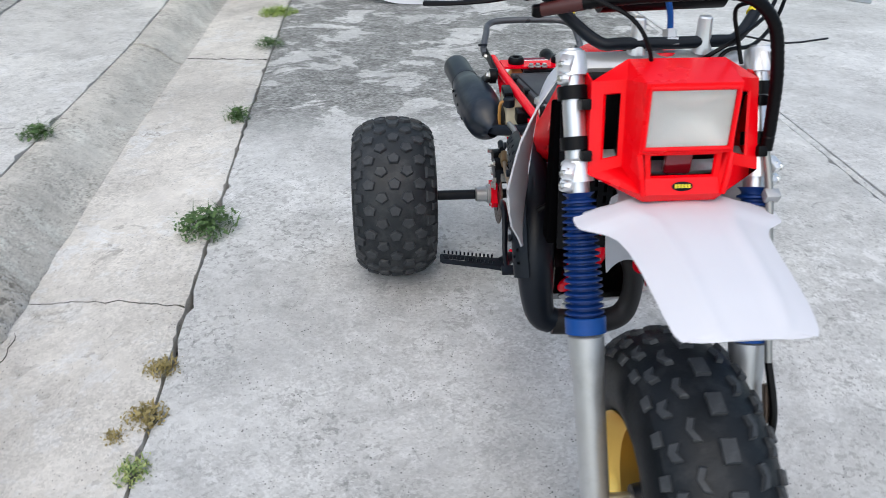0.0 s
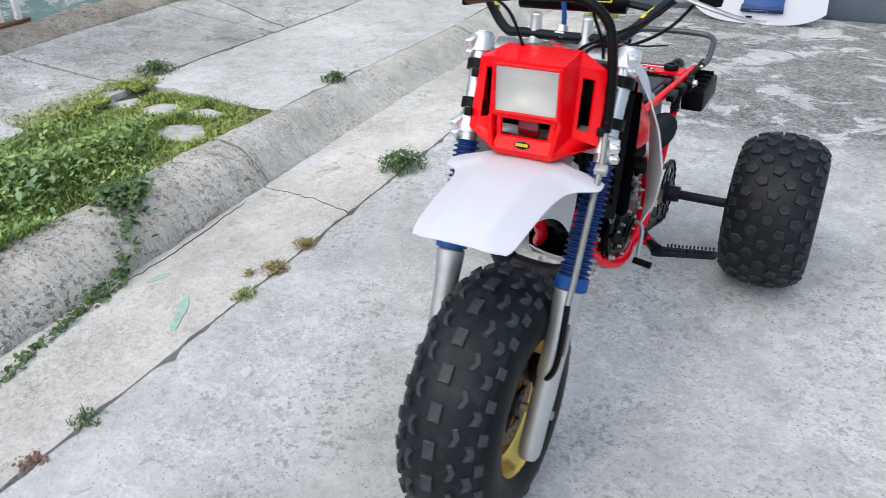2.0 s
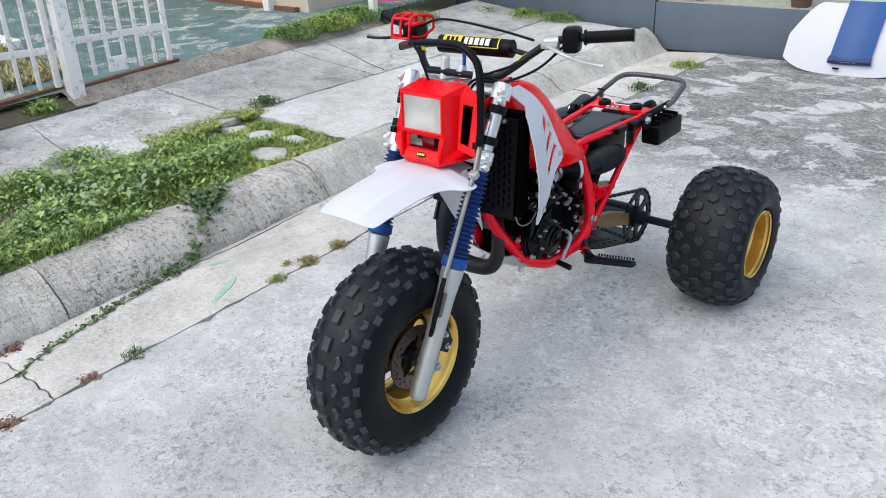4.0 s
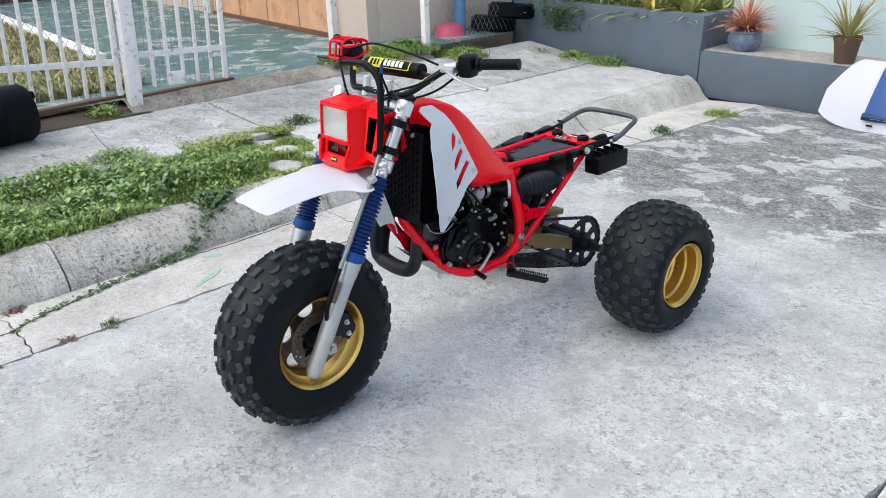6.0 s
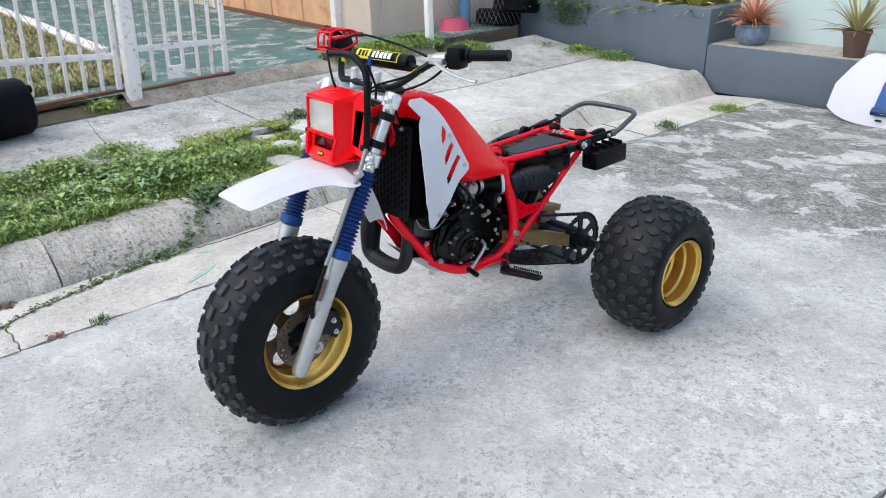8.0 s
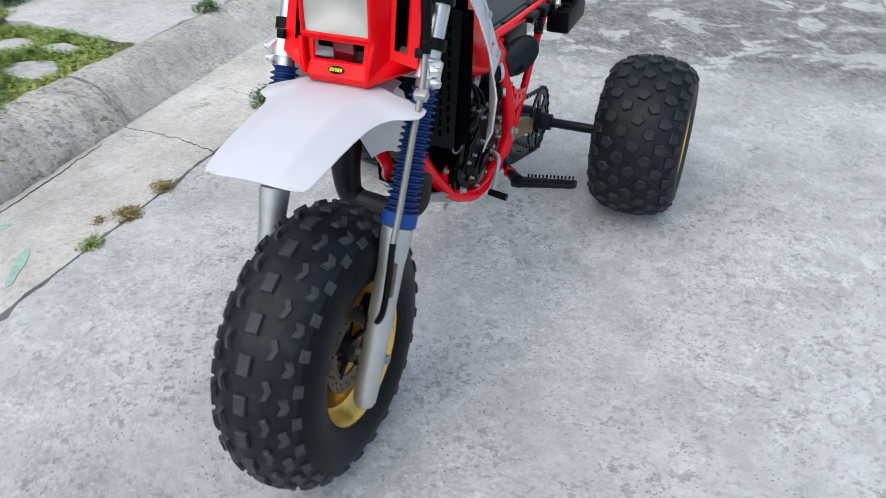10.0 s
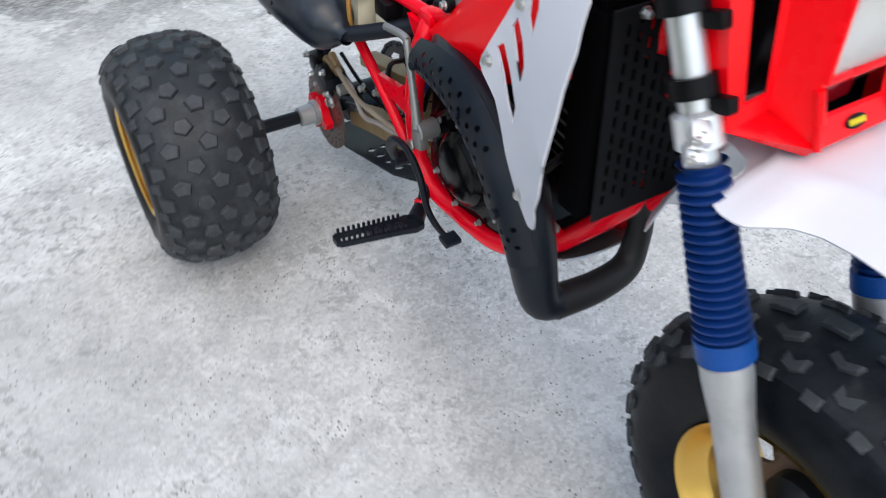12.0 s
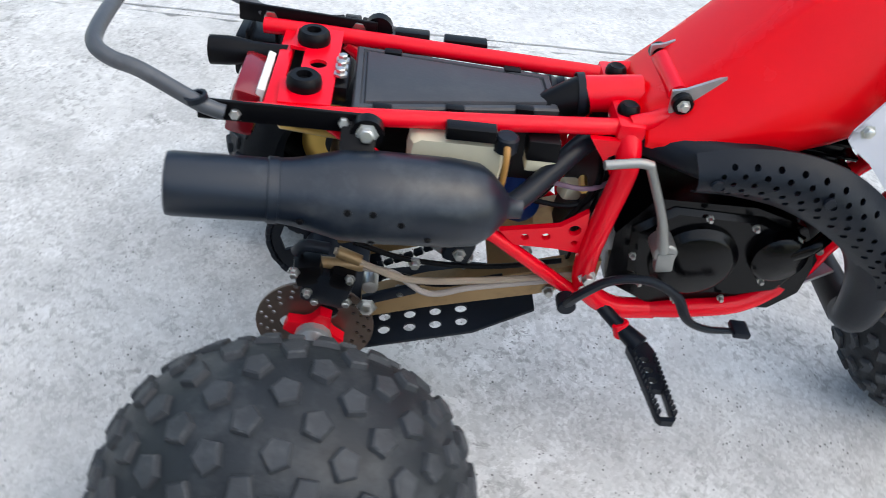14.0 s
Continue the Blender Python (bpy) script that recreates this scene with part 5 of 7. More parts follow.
P("caliper_bracket", plate([(-1.44, 0.41), (-1.40, 0.44), (-1.33, 0.40), (-1.30, 0.33), (-1.33, 0.30), (-1.37, 0.33), (-1.42, 0.34)], 0.006, lambda u, v, w: (0.125 + w, u, v)), M_SATIN)
for q in ((-1.40, 0.415), (-1.335, 0.37), (-1.33, 0.325)):
    P("caliper_bolt", bolt((0.132, q[0], q[1]), 0.007, (1, 0, 0), 0.007), M_BOLT)

# front fender
FY = [(-1.612, 0.078, 0.834, 0.01), (-1.608, 0.092, 0.835, 0.012), (-1.598, 0.103, 0.838, 0.015), (-1.58, 0.111, 0.844, 0.018), (-1.54, 0.116, 0.856, 0.022), (-1.48, 0.119, 0.866, 0.024), (-1.42, 0.122, 0.873, 0.026), (-1.37, 0.126, 0.877, 0.028), (-1.33, 0.133, 0.878, 0.030),
      (-1.30, 0.147, 0.878, 0.033), (-1.282, 0.168, 0.877, 0.035), (-1.268, 0.184, 0.876, 0.036), (-1.255, 0.189, 0.875, 0.036), (-1.236, 0.19, 0.873, 0.035), (-1.222, 0.188, 0.872, 0.032), (-1.212, 0.165, 0.87, 0.024), (-1.203, 0.122, 0.868, 0.018), (-1.19, 0.1, 0.866, 0.015), (-1.16, 0.088, 0.862, 0.014), (-1.11, 0.08, 0.855, 0.014)]


def fender(u, v):
    k = min(int(v * (len(FY) - 1)), len(FY) - 2)
    t = v * (len(FY) - 1) - k
    y, w, z, d = [a + (b - a) * t for a, b in zip(FY[k], FY[k + 1])]
    if y < -1.25:
        y = -1.25 + (y + 1.25) * 0.925
    s = 2 * u - 1
    ridge = 0.006 * (max(0, 1 - abs(abs(s) - 0.5) / 0.18)) * min(1, v * 6)
    return (0.003 + w * s, y + 0.008 * abs(s) ** 4 * (v < 0.1), z - d * abs(s) ** 2.3 + ridge)


fb = patch(fender, 30, 60, thick=0.0035)
P("front_fender", fb, M_WHITE, "white plastic front fender", angle=70)


def tail(u, v):
    s = 2 * u - 1
    w = 0.1 - 0.05 * v ** 1.5
    return (0.005 + w * s, -1.135 + 0.118 * v - 0.02 * s * s, 0.86 - 0.25 * v * (0.8 + 0.2 * v) - 0.02 * s * s)


P("fender_tail", patch(tail, 10, 10, thick=0.003), M_WHITE, "white fender tail behind the fork", angle=70)


# headlamp shell
def quadpatch(bm, a, b, c, d, nu, nv, holes=()):
    a, b, c, d = (Vector(p) for p in (a, b, c, d))

    def f(u, v):
        return (a * (1 - u) + b * u) * (1 - v) + (d * (1 - u) + c * u) * v
    us = sorted({i / nu for i in range(nu + 1)} | {h for q in holes for h in q[:2]})
    vs = sorted({i / nv for i in range(nv + 1)} | {h for q in holes for h in q[2:]})
    g = [[bm.verts.new(f(u, v)) for v in vs] for u in us]
    for i in range(len(us) - 1):
        for j in range(len(vs) - 1):
            um, vm = (us[i] + us[i + 1]) / 2, (vs[j] + vs[j + 1]) / 2
            if any(q[0] < um < q[1] and q[2] < vm < q[3] for q in holes):
                continue
            bm.faces.new((g[i][j], g[i + 1][j], g[i + 1][j + 1], g[i][j + 1]))


SX = 0.0
A = lambda s: (SX + s * 0.083, -1.222, 1.09)     # lens block, top and bottom
B = lambda s: (SX + s * 0.083, -1.232, 0.966)
C = lambda s: (SX + s * 0.072, -1.25, 0.895)     # chin
U = lambda s: (SX + s * 0.066, -1.238, 0.876)
I = lambda s: (SX + s * 0.1, -1.165, 1.078)      # vent panel, inner and outer edge
J = lambda s: (SX + s * 0.098, -1.192, 0.925)
D = lambda s: (SX + s * 0.153, -1.132, 1.064)
E = lambda s: (SX + s * 0.158, -1.19, 0.91)
T = lambda s: (SX + s * 0.088, -1.12, 1.1)       # top, rear edge
N = lambda s: (SX + s * 0.07, -1.224, 0.962)       # recess below the lens
K = lambda s: (SX + s * 0.066, -1.234, 0.919)
sh = bmesh.new()
quadpatch(sh, A(-1), A(1), B(1), B(-1), 1, 1, [(0.04, 0.96, 0.075, 0.925)])
quadpatch(sh, A(-1), A(1), T(1), T(-1), 1, 1)
quadpatch(sh, B(-1), B(1), N(1), N(-1), 1, 1)
quadpatch(sh, N(-1), N(1), K(1), K(-1), 1, 1, [(0.07, 0.93, 0.06, 0.97)])
quadpatch(sh, K(-1), K(1), C(1), C(-1), 1, 1)
quadpatch(sh, C(-1), C(1), U(1), U(-1), 1, 1)
quadpatch(sh, U(-1), U(1), (SX + 0.07, -1.13, 0.872), (SX - 0.07, -1.13, 0.872), 1, 1)


def facet(bm, *pts):
    bm.faces.new([bm.verts.new(p) for p in pts])


for s in (-1, 1):
    facet(sh, A(s), I(s), J(s), B(s))
    facet(sh, B(s), N(s), K(s), C(s))
    facet(sh, B(s), J(s), C(s))
    facet(sh, C(s), J(s), E(s))
    facet(sh, C(s), E(s), U(s))
    quadpatch(sh, I(s), D(s), E(s), J(s), 1, 1, [(0.15, 0.64, 0.14, 0.87)])
    facet(sh, A(s), I(s), T(s))
    facet(sh, I(s), D(s), T(s))
    facet(sh, D(s), (SX + s * 0.155, -1.075, 1.07), (SX + s * 0.152, -1.09, 0.9), E(s))
    facet(sh, U(s), E(s), (SX + s * 0.152, -1.09, 0.9), (SX + s * 0.07, -1.13, 0.872))
bmesh.ops.remove_doubles(sh, verts=sh.verts, dist=0.0006)
bmesh.ops.recalc_face_normals(sh, faces=sh.faces)
heart = Vector((SX, -1.1, 0.98))
sh.verts.index_update()
outer = sh.verts[:]
rims = [(e.verts[0].index, e.verts[1].index) for e in sh.edges if len(e.link_faces) == 1]
skins = [[v.index for v in f.verts] for f in sh.faces]
inner = [sh.verts.new(v.co + (heart - v.co).normalized() * 0.006) for v in outer]
for f in skins:
    sh.faces.new([inner[i] for i in f[::-1]])
for i, j in rims:
    sh.faces.new((outer[i], outer[j], inner[j], inner[i]))
shell = P("headlamp_shell", sh, M_RED, "glossy red plastic headlamp shell", angle=25)
bev = shell.modifiers.new("bevel", 'BEVEL')
bev.width, bev.segments, bev.limit_method, bev.angle_limit = 0.005, 3, 'ANGLE', radians(20)


def front_pt(u, v, w=0.0):
    """A place on the lamp shell's front: u across, v down, w proud of it."""
    a, b, c, d = (Vector(p) for p in (A(-1), A(1), B(1), B(-1)))
    return (a * (1 - u) + b * u) * (1 - v) + (d * (1 - u) + c * u) * v + Vector((0, -w, 0.06 * w))


bz = bmesh.new()
for lo, hi in (((0.035, 0.068), (0.965, 0.932)),):
    loop = [front_pt(lo[0], lo[1], 0.001), front_pt(hi[0], lo[1], 0.001), front_pt(hi[0], hi[1], 0.001), front_pt(lo[0], hi[1], 0.001)]
    for k in range(4):
        rod(loop[k], loop[(k + 1) % 4], 0.0042, 10, bz)
P("lens_bezel", bz, M_RED, parent=shell)
for s in (-1, 1):
    P("shell_rib", tube([B(s), Vector(B(s)).lerp(Vector(C(s)), 0.5) + Vector((0, -0.002, 0)), C(s)], 0.006, 8, 3), M_RED, parent=shell)
P("lamp_lens", patch(lambda u, v: front_pt(0.042 + 0.916 * u, 0.077 + 0.846 * v, -0.002 + 0.006 * (1 - (2 * u - 1) ** 2) * (1 - (2 * v - 1) ** 2)), 12, 8, thick=0.004), M_LENS, "clear fluted rectangular headlamp glass")
P("lamp_reflector", patch(lambda u, v: front_pt(0.038 + 0.924 * u, 0.073 + 0.854 * v, -0.008 - 0.032 * (1 - (2 * u - 1) ** 2) * (1 - (2 * v - 1) ** 2)), 14, 10, thick=-0.002), mat("lamp_reflector", (0.92, 0.92, 0.9), 0.4, 0.3, var=0.03), "silver lamp reflector", angle=80)
# added black floor, keeps the vents dark as if shaded inside
P("dark_floor", loft([[(SX + a, b, c + d) for a, b, c in ((-0.055, -1.215, 0.882), (0.055, -1.215, 0.882), (0.148, -1.158, 0.906), (0.148, -1.085, 0.904), (-0.148, -1.085, 0.904), (-0.148, -1.158, 0.906))] for d in (0.0, 0.003)]), M_MATT)
P("inner_lens", box((SX, -1.2, 0.94), (0.05, 0.02, 0.05), bevel=0.006), M_TAIL, "dark red lens inside the lamp shell")
# added black boxes, stand in for the shaded inside of the shell
P("dark_backing", box((SX, -1.088, 0.976), (0.296, 0.04, 0.172), bevel=0.006), M_BLACK)
P("lamp_bucket", box((SX, -1.135, 0.985), (0.19, 0.04, 0.15), bevel=0.01), M_BLACK)
badge = P("badge", lathe([(-0.001, 0.0), (-0.001, 0.02), (0.0015, 0.02), (0.002, 0.018), (0.002, 0)], (0, 0, 0), 24, (0, -1, 0)), M_BLACK, "small oval black badge with yellow marking")
badge.matrix_basis = Matrix.Translation((SX, -1.2425, 0.907)) @ pose(0, 0, 0, -33, 0, 0) @ Matrix.Diagonal((0.95, 1, 0.42, 1))
for k in range(5):
    P("badge_bar", box((SX - 0.012 + 0.006 * k, -1.2447, 0.9085), (0.0042, 0.007, 0.0012), (57, 0, 0)), M_YELLOW)

# handlebar and controls
HB = [(-0.45, -0.885, 1.222), (-0.32, -0.93, 1.213), (-0.24, -0.965, 1.196), (-0.135, -1.045, 1.115), (-0.075, -1.055, 1.108), (0.09, -1.05, 1.108), (0.15, -1.03, 1.115), (0.245, -0.935, 1.192), (0.325, -0.893, 1.207), (0.465, -0.84, 1.216)]
P("handlebar", tube(HB, 0.0115, 12, 6), M_SATIN, "black steel handlebar")
for s in (-1, 1):
    ris = loft([[(0.01 + s * 0.062 + a * 0.016 * q, -1.05 + b * 0.018 * q + dy, z) for a, b in ring(0, 0, 1, 10)] for z, q, dy in ((1.088, 1.15, 0.0), (1.10, 1.0, 0.0), (1.125, 0.85, 0.004), (1.15, 0.8, 0.006), (1.153, 0.6, 0.006))])
    P("bar_riser", ris, M_CLAMP, "silver handlebar riser")
pad = P("crossbar_pad", tube([(-0.116, -0.986, 1.174), (0.134, -0.954, 1.172)], [0.027, 0.0325, 0.0325, 0.0325, 0.027], 20, 8), M_BLACK, "black foam crossbar pad with yellow and white markings")
PA, PB = Vector((-0.116, -0.986, 1.174)), Vector((0.134, -0.954, 1.172))
pd = (PB - PA).normalized()
ps = pd.cross(Vector((0, 0, 1))).normalized()


def pad_pt(u, ang, r=0.0332):
    return PA + (PB - PA) * u + r * (math.cos(ang) * ps + math.sin(ang) * Vector((0, 0, 1)))


def pad_mark(u0, u1, a0, a1, material):
    P("pad_marking", patch(lambda u, v: pad_pt(u0 + (u1 - u0) * u, a0 + (a1 - a0) * v), 3, 5, thick=0.0006), material, parent=pad)


pad_mark(0.1, 0.36, 0.1, 1.25, M_YELLOW)
for k, (a, b) in enumerate([(0.15, 0.19), (0.215, 0.255), (0.28, 0.31)]):
    P("pad_marking", patch(lambda u, v, a=a, b=b: pad_pt(a + (b - a) * u, 0.35 + 0.65 * v, 0.0342), 2, 4, thick=0.0006), M_BLACK, parent=pad)
for a, b in [(0.40, 0.45), (0.47, 0.52), (0.54, 0.60), (0.62, 0.67), (0.69, 0.75)]:
    pad_mark(a, b, 0.35, 1.05, M_OFFW)
pad_mark(0.36, 0.86, 0.12, 0.19, M_YELLOW)
pad_mark(0.36, 0.86, 1.2, 1.27, M_YELLOW)
pad_mark(0.86, 0.875, 0.12, 1.27, M_YELLOW)
P("crossbar_end", rod((-0.2, -0.995, 1.162), (-0.1, -0.984, 1.174), 0.008, 8), M_SATIN)
P("crossbar_end", rod((0.11, -0.956, 1.172), (0.21, -0.965, 1.162), 0.008, 8), M_SATIN)
for a, b in (((0.182, -0.995, 1.142), (0.205, -0.972, 1.161)), ((-0.172, -1.012, 1.145), (-0.192, -0.998, 1.161))):
    P("bar_sticker", rod(a, b, 0.0124, 12), M_YELLOW)


def grip(a, b, name="hand_grip"):
    pr = [(0, 0.0), (0, 0.022), (0.006, 0.022), (0.008, 0.0165)]
    L = (Vector(b) - Vector(a)).length
    k = 0.012
    while k < L - 0.01:
        pr += [(k, 0.0172), (k + 0.005, 0.0172), (k + 0.0058, 0.0163), (k + 0.0072, 0.0163)]
        k += 0.008
    pr += [(L - 0.006, 0.0185), (L, 0.0175), (L, 0.0)]
    return P(name, lathe(pr, a, 18, Vector(b) - Vector(a)), M_BLACK, "black ribbed rubber grip", angle=50)


grip((0.338, -0.888, 1.2085), (0.468, -0.839, 1.2165))
grip((-0.315, -0.932, 1.2135), (-0.452, -0.884, 1.2225))
sw = P("switch_housing", box((0.308, -0.905, 1.204), (0.05, 0.064, 0.072), (0, 0, 18), 0.014), M_BLACK, "black handlebar switch housing")
P("switch_button", box((0.3, -0.93, 1.205), (0.012, 0.01, 0.03), (0, 0, 18), 0.003), M_BLACK, parent=sw)
per = P("clutch_perch", lathe([(-0.02, 0.012), (-0.02, 0.019), (0.02, 0.019), (0.02, 0.012)], (0.255, -0.928, 1.195), 14, (0.88, 0.42, 0.1)), M_ALU, "silver clutch lever perch")
P("perch_arm", box((0.262, -0.95, 1.193), (0.05, 0.03, 0.018), (0, 0, 20), 0.005), M_ALU, parent=per)
P("clutch_lever", tube([(0.262, -0.96, 1.192), (0.315, -0.975, 1.18), (0.375, -0.97, 1.163), (0.418, -0.954, 1.153), (0.435, -0.948, 1.151)], [0.008, 0.0085, 0.0075, 0.0065, 0.009], 10, 5, flat=0.6), M_ALU, "silver clutch lever")
th = P("throttle_body", disc((-0.232, -0.968, 1.2), 0.03, 0.06, (0.9, 0.35, 0.08), 18), M_BLACK, "black thumb throttle housing")
cage = bmesh.new()
for x in (-0.262, -0.225, -0.188):
    tube([(x, -0.935, 1.205), (x, -0.938, 1.243), (x - 0.002, -0.985, 1.255), (x - 0.004, -1.035, 1.25), (x - 0.006, -1.048, 1.19)], 0.0042, 6, 4, cage)
for y, z in ((-0.938, 1.243), (-1.035, 1.25), (-1.047, 1.192), (-0.985, 1.255)):
    tube([(-0.266, y, z), (-0.184, y, z)], 0.0045, 6, 1, cage)
for x in (-0.262, -0.188):
    tube([(x, -1.046, 1.2), (x, -0.99, 1.19), (x, -0.935, 1.206)], 0.0042, 6, 3, cage)
P("throttle_guard", cage, M_REDP, "red wire cage guard", parent=th)
mc = P("brake_reservoir", box((-0.215, -0.995, 1.205), (0.055, 0.06, 0.04), (0, 0, 8), 0.008), M_BLACK, "black brake master cylinder")
P("reservoir_lid", box((-0.215, -0.995, 1.229), (0.045, 0.05, 0.008), (0, 0, 8), 0.003), M_REDP, parent=mc)
P("brake_lever", tube([(-0.25, -1.0, 1.19), (-0.31, -1.016, 1.182), (-0.38, -1.004, 1.173), (-0.442, -0.982, 1.168)], [0.0085, 0.008, 0.007, 0.008], 10, 5, flat=0.6), M_BLACK, "black brake lever")

# hoses and cables
hz = [(-0.225, -1.04, 1.168), (-0.15, -1.075, 1.188), (-0.09, -1.098, 1.2), (0.0, -1.12, 1.21), (0.09, -1.14, 1.212), (0.148, -1.145, 1.17), (0.168, -1.16, 1.09), (0.173, -1.172, 1.0), (0.172, -1.18, 0.945)]
path = smooth_path(hz, 16)
ho = bmesh.new()
tube(hz, [0.0105 + (0.0016 if k % 2 else 0) for k in range(112)], 10, 16, ho)
P("brake_hose_cover", ho, M_BLACK, "corrugated black brake hose sleeve")
P("hose_end", rod((-0.232, -1.037, 1.167), (-0.165, -1.068, 1.185), 0.0125, 12), mat("dark_red_sleeve", (0.06, 0.012, 0.012), 0.5), "dark red hose sleeve")
P("hose_banjo", disc((-0.238, -1.034, 1.164), 0.012, 0.02, (0, 0, 1), 14), M_BLACK)
P("brake_line", tube([(0.172, -1.18, 0.945), (0.178, -1.215, 0.88), (0.176, -1.26, 0.8), (0.174, -1.335, 0.66), (0.172, -1.37, 0.6)], 0.0072, 10, 5), M_DULL, "grey metal brake line guide")
P("line_clip", box((0.18, -1.222, 0.872), (0.028, 0.022, 0.02), (25, 0, 0), 0.004), M_ALU)
P("lower_hose", tube([(0.172, -1.37, 0.6), (0.178, -1.42, 0.52), (0.17, -1.435, 0.46), (0.14, -1.415, 0.41), (0.1, -1.35, 0.38)], 0.0075, 8, 6), M_BLACK, "black front brake hose")
P("hose_clamp", box((0.176, -1.398, 0.525), (0.018, 0.018, 0.075), (-27, 0, 0), 0.005), M_ROTOR)
for k, pts in enumerate([
        [(0.25, -0.95, 1.19), (0.2, -1.02, 1.15), (0.12, -1.08, 1.12), (0.06, -1.08, 1.08), (0.03, -1.0, 1.0)],
        [(-0.22, -0.98, 1.2), (-0.17, -1.07, 1.2), (-0.09, -1.12, 1.17), (-0.05, -1.13, 1.1), (-0.05, -1.08, 1.02)],
        [(0.29, -0.91, 1.19), (0.24, -0.98, 1.13), (0.17, -1.05, 1.1), (0.1, -1.09, 1.1), (0.07, -1.1, 1.05)],
        [(0.0, -1.02, 1.19), (0.01, -1.03, 1.15), (0.012, -1.04, 1.1)],
        [(0.13, -1.13, 1.2), (0.1, -1.1, 1.18), (0.12, -1.09, 1.12), (0.13, -1.1, 1.08)],
        [(-0.2, -0.99, 1.22), (-0.13, -0.95, 1.24), (0.05, -0.93, 1.22), (0.2, -0.94, 1.2)],
        [(0.16, -1.0, 1.1), (0.15, -1.04, 1.06), (0.12, -1.0, 0.98)]]):
    P("control_cable", tube(pts, 0.004 if k != 3 else 0.006, 7, 6), M_BLACK if k != 3 else M_BLUE2, "black control cable" if k != 3 else "blue breather hose")
P("choke_wire", tube([(0.135, -1.08, 1.125), (0.2, -1.11, 1.12), (0.27, -1.12, 1.13)], 0.0018, 6, 3), M_SATIN)

# frame
def settle(bm):
    """The seat frame of this old machine is bent: low and askew to its right, the more the higher and further back."""
    for v in bm.verts:
        k = min(1, max(0, (v.co.z - 0.45) / 0.23)) * min(1, max(0, (v.co.y + 0.62) / 0.12))
        v.co.x -= k * 0.018
        v.co.z -= k * 0.019
    return bm


mirrored = [
    ([(0.136, 0.12, 0.728), (0.128, 0.0, 0.729), (0.104, -0.25, 0.731), (0.081, -0.47, 0.734)], 0.0135, 4),
    ([(0.083, -0.468, 0.734), (0.112, -0.476, 0.68), (0.128, -0.464, 0.56), (0.13, -0.462, 0.46), (0.128, -0.478, 0.395), (0.122, -0.54, 0.35), (0.115, -0.62, 0.345)], 0.02, 6),
    ([(0.115, -0.6, 0.344), (0.126, -0.68, 0.349), (0.12, -0.78, 0.372), (0.09, -0.87, 0.43), (0.064, -0.915, 0.50), (0.058, -0.975, 0.585), (0.054, -1.005, 0.64), (0.045, -0.985, 0.68), (0.035, -0.945, 0.73), (0.025, -0.945, 0.86), (0.015, -1.0, 0.93)], 0.0185, 6),
    ([(0.128, -0.02, 0.715), (0.124, -0.17, 0.594), (0.13, -0.455, 0.385)], 0.0125, 2),
    ([(0.03, -1.0, 0.97), (0.05, -0.85, 0.9), (0.07, -0.6, 0.78), (0.085, -0.47, 0.742)], 0.014, 4)]
for sgn in (1, -1):
    for pts, r, n in mirrored:
        P("frame_tube", settle(tube([(sgn * x, y, z + (0.016 if sgn < 0 and -0.9 < y < -0.65 and z < 0.5 else 0)) for x, y, z in pts], r, 12, n)), M_REDP, "glossy red painted frame tube")
    P("gusset", plate([(-0.30, 0.515), (-0.40, 0.535), (-0.44, 0.57), (-0.452, 0.48), (-0.40, 0.487), (-0.33, 0.488)], 0.012, lambda u, v, w: (sgn * (0.13 + w), u, v), [ring(-0.345, 0.507, 0.007, 8), ring(-0.38, 0.511, 0.008, 8), ring(-0.425, 0.53, 0.011, 10), ring(-0.43, 0.503, 0.006, 8)]), M_REDP, "red frame gusset with round holes")
    P("post_gusset", settle(plate([(-0.41, 0.722), (-0.475, 0.722), (-0.485, 0.64), (-0.47, 0.62), (-0.455, 0.66)], 0.012, lambda u, v, w: (sgn * (0.1 + w), u, v), [ring(-0.455, 0.685, 0.012, 10)])), M_REDP)
    P("frame_bolt", bolt((sgn * 0.152, -0.468, 0.437), 0.011, (sgn, 0, 0), 0.01), M_BOLT)
    P("engine_mount", plate([(-0.9, 0.50), (-0.83, 0.515), (-0.835, 0.46), (-0.87, 0.43)], 0.006, lambda u, v, w: (sgn * (0.088 + w), u, v), [ring(-0.862, 0.485, 0.012, 10)]), M_REDP)
    for q in ((-0.885, 0.5), (-0.845, 0.503), (-0.868, 0.447)):
        P("mount_bolt", bolt((sgn * 0.094, q[0], q[1]), 0.0065, (sgn, 0, 0), 0.006), M_ENGBOLT)
    P("rail_bracket", settle(box((sgn * 0.137, -0.222, 0.733), (0.026, 0.075, 0.02), (0, 0, 0), 0.003)), M_BLACK, "black drilled rubber bracket")
P("steering_head", rod((0.005, -1.115, 0.885), (0.005, -1.025, 1.075), 0.034, 20), M_REDP, "red steering head")
P("head_gusset", box((0.005, -1.03, 0.93), (0.05, 0.1, 0.14), (27, 0, 0), 0.01), M_REDP)
P("cross_member", settle(box((0.0, -0.47, 0.735), (0.21, 0.045, 0.03), bevel=0.01)), M_REDP)
P("cross_collar", settle(rod((0.0, -0.5, 0.75), (0.0, -0.405, 0.737), 0.03, 18)), M_REDP, "red frame collar behind the tank")
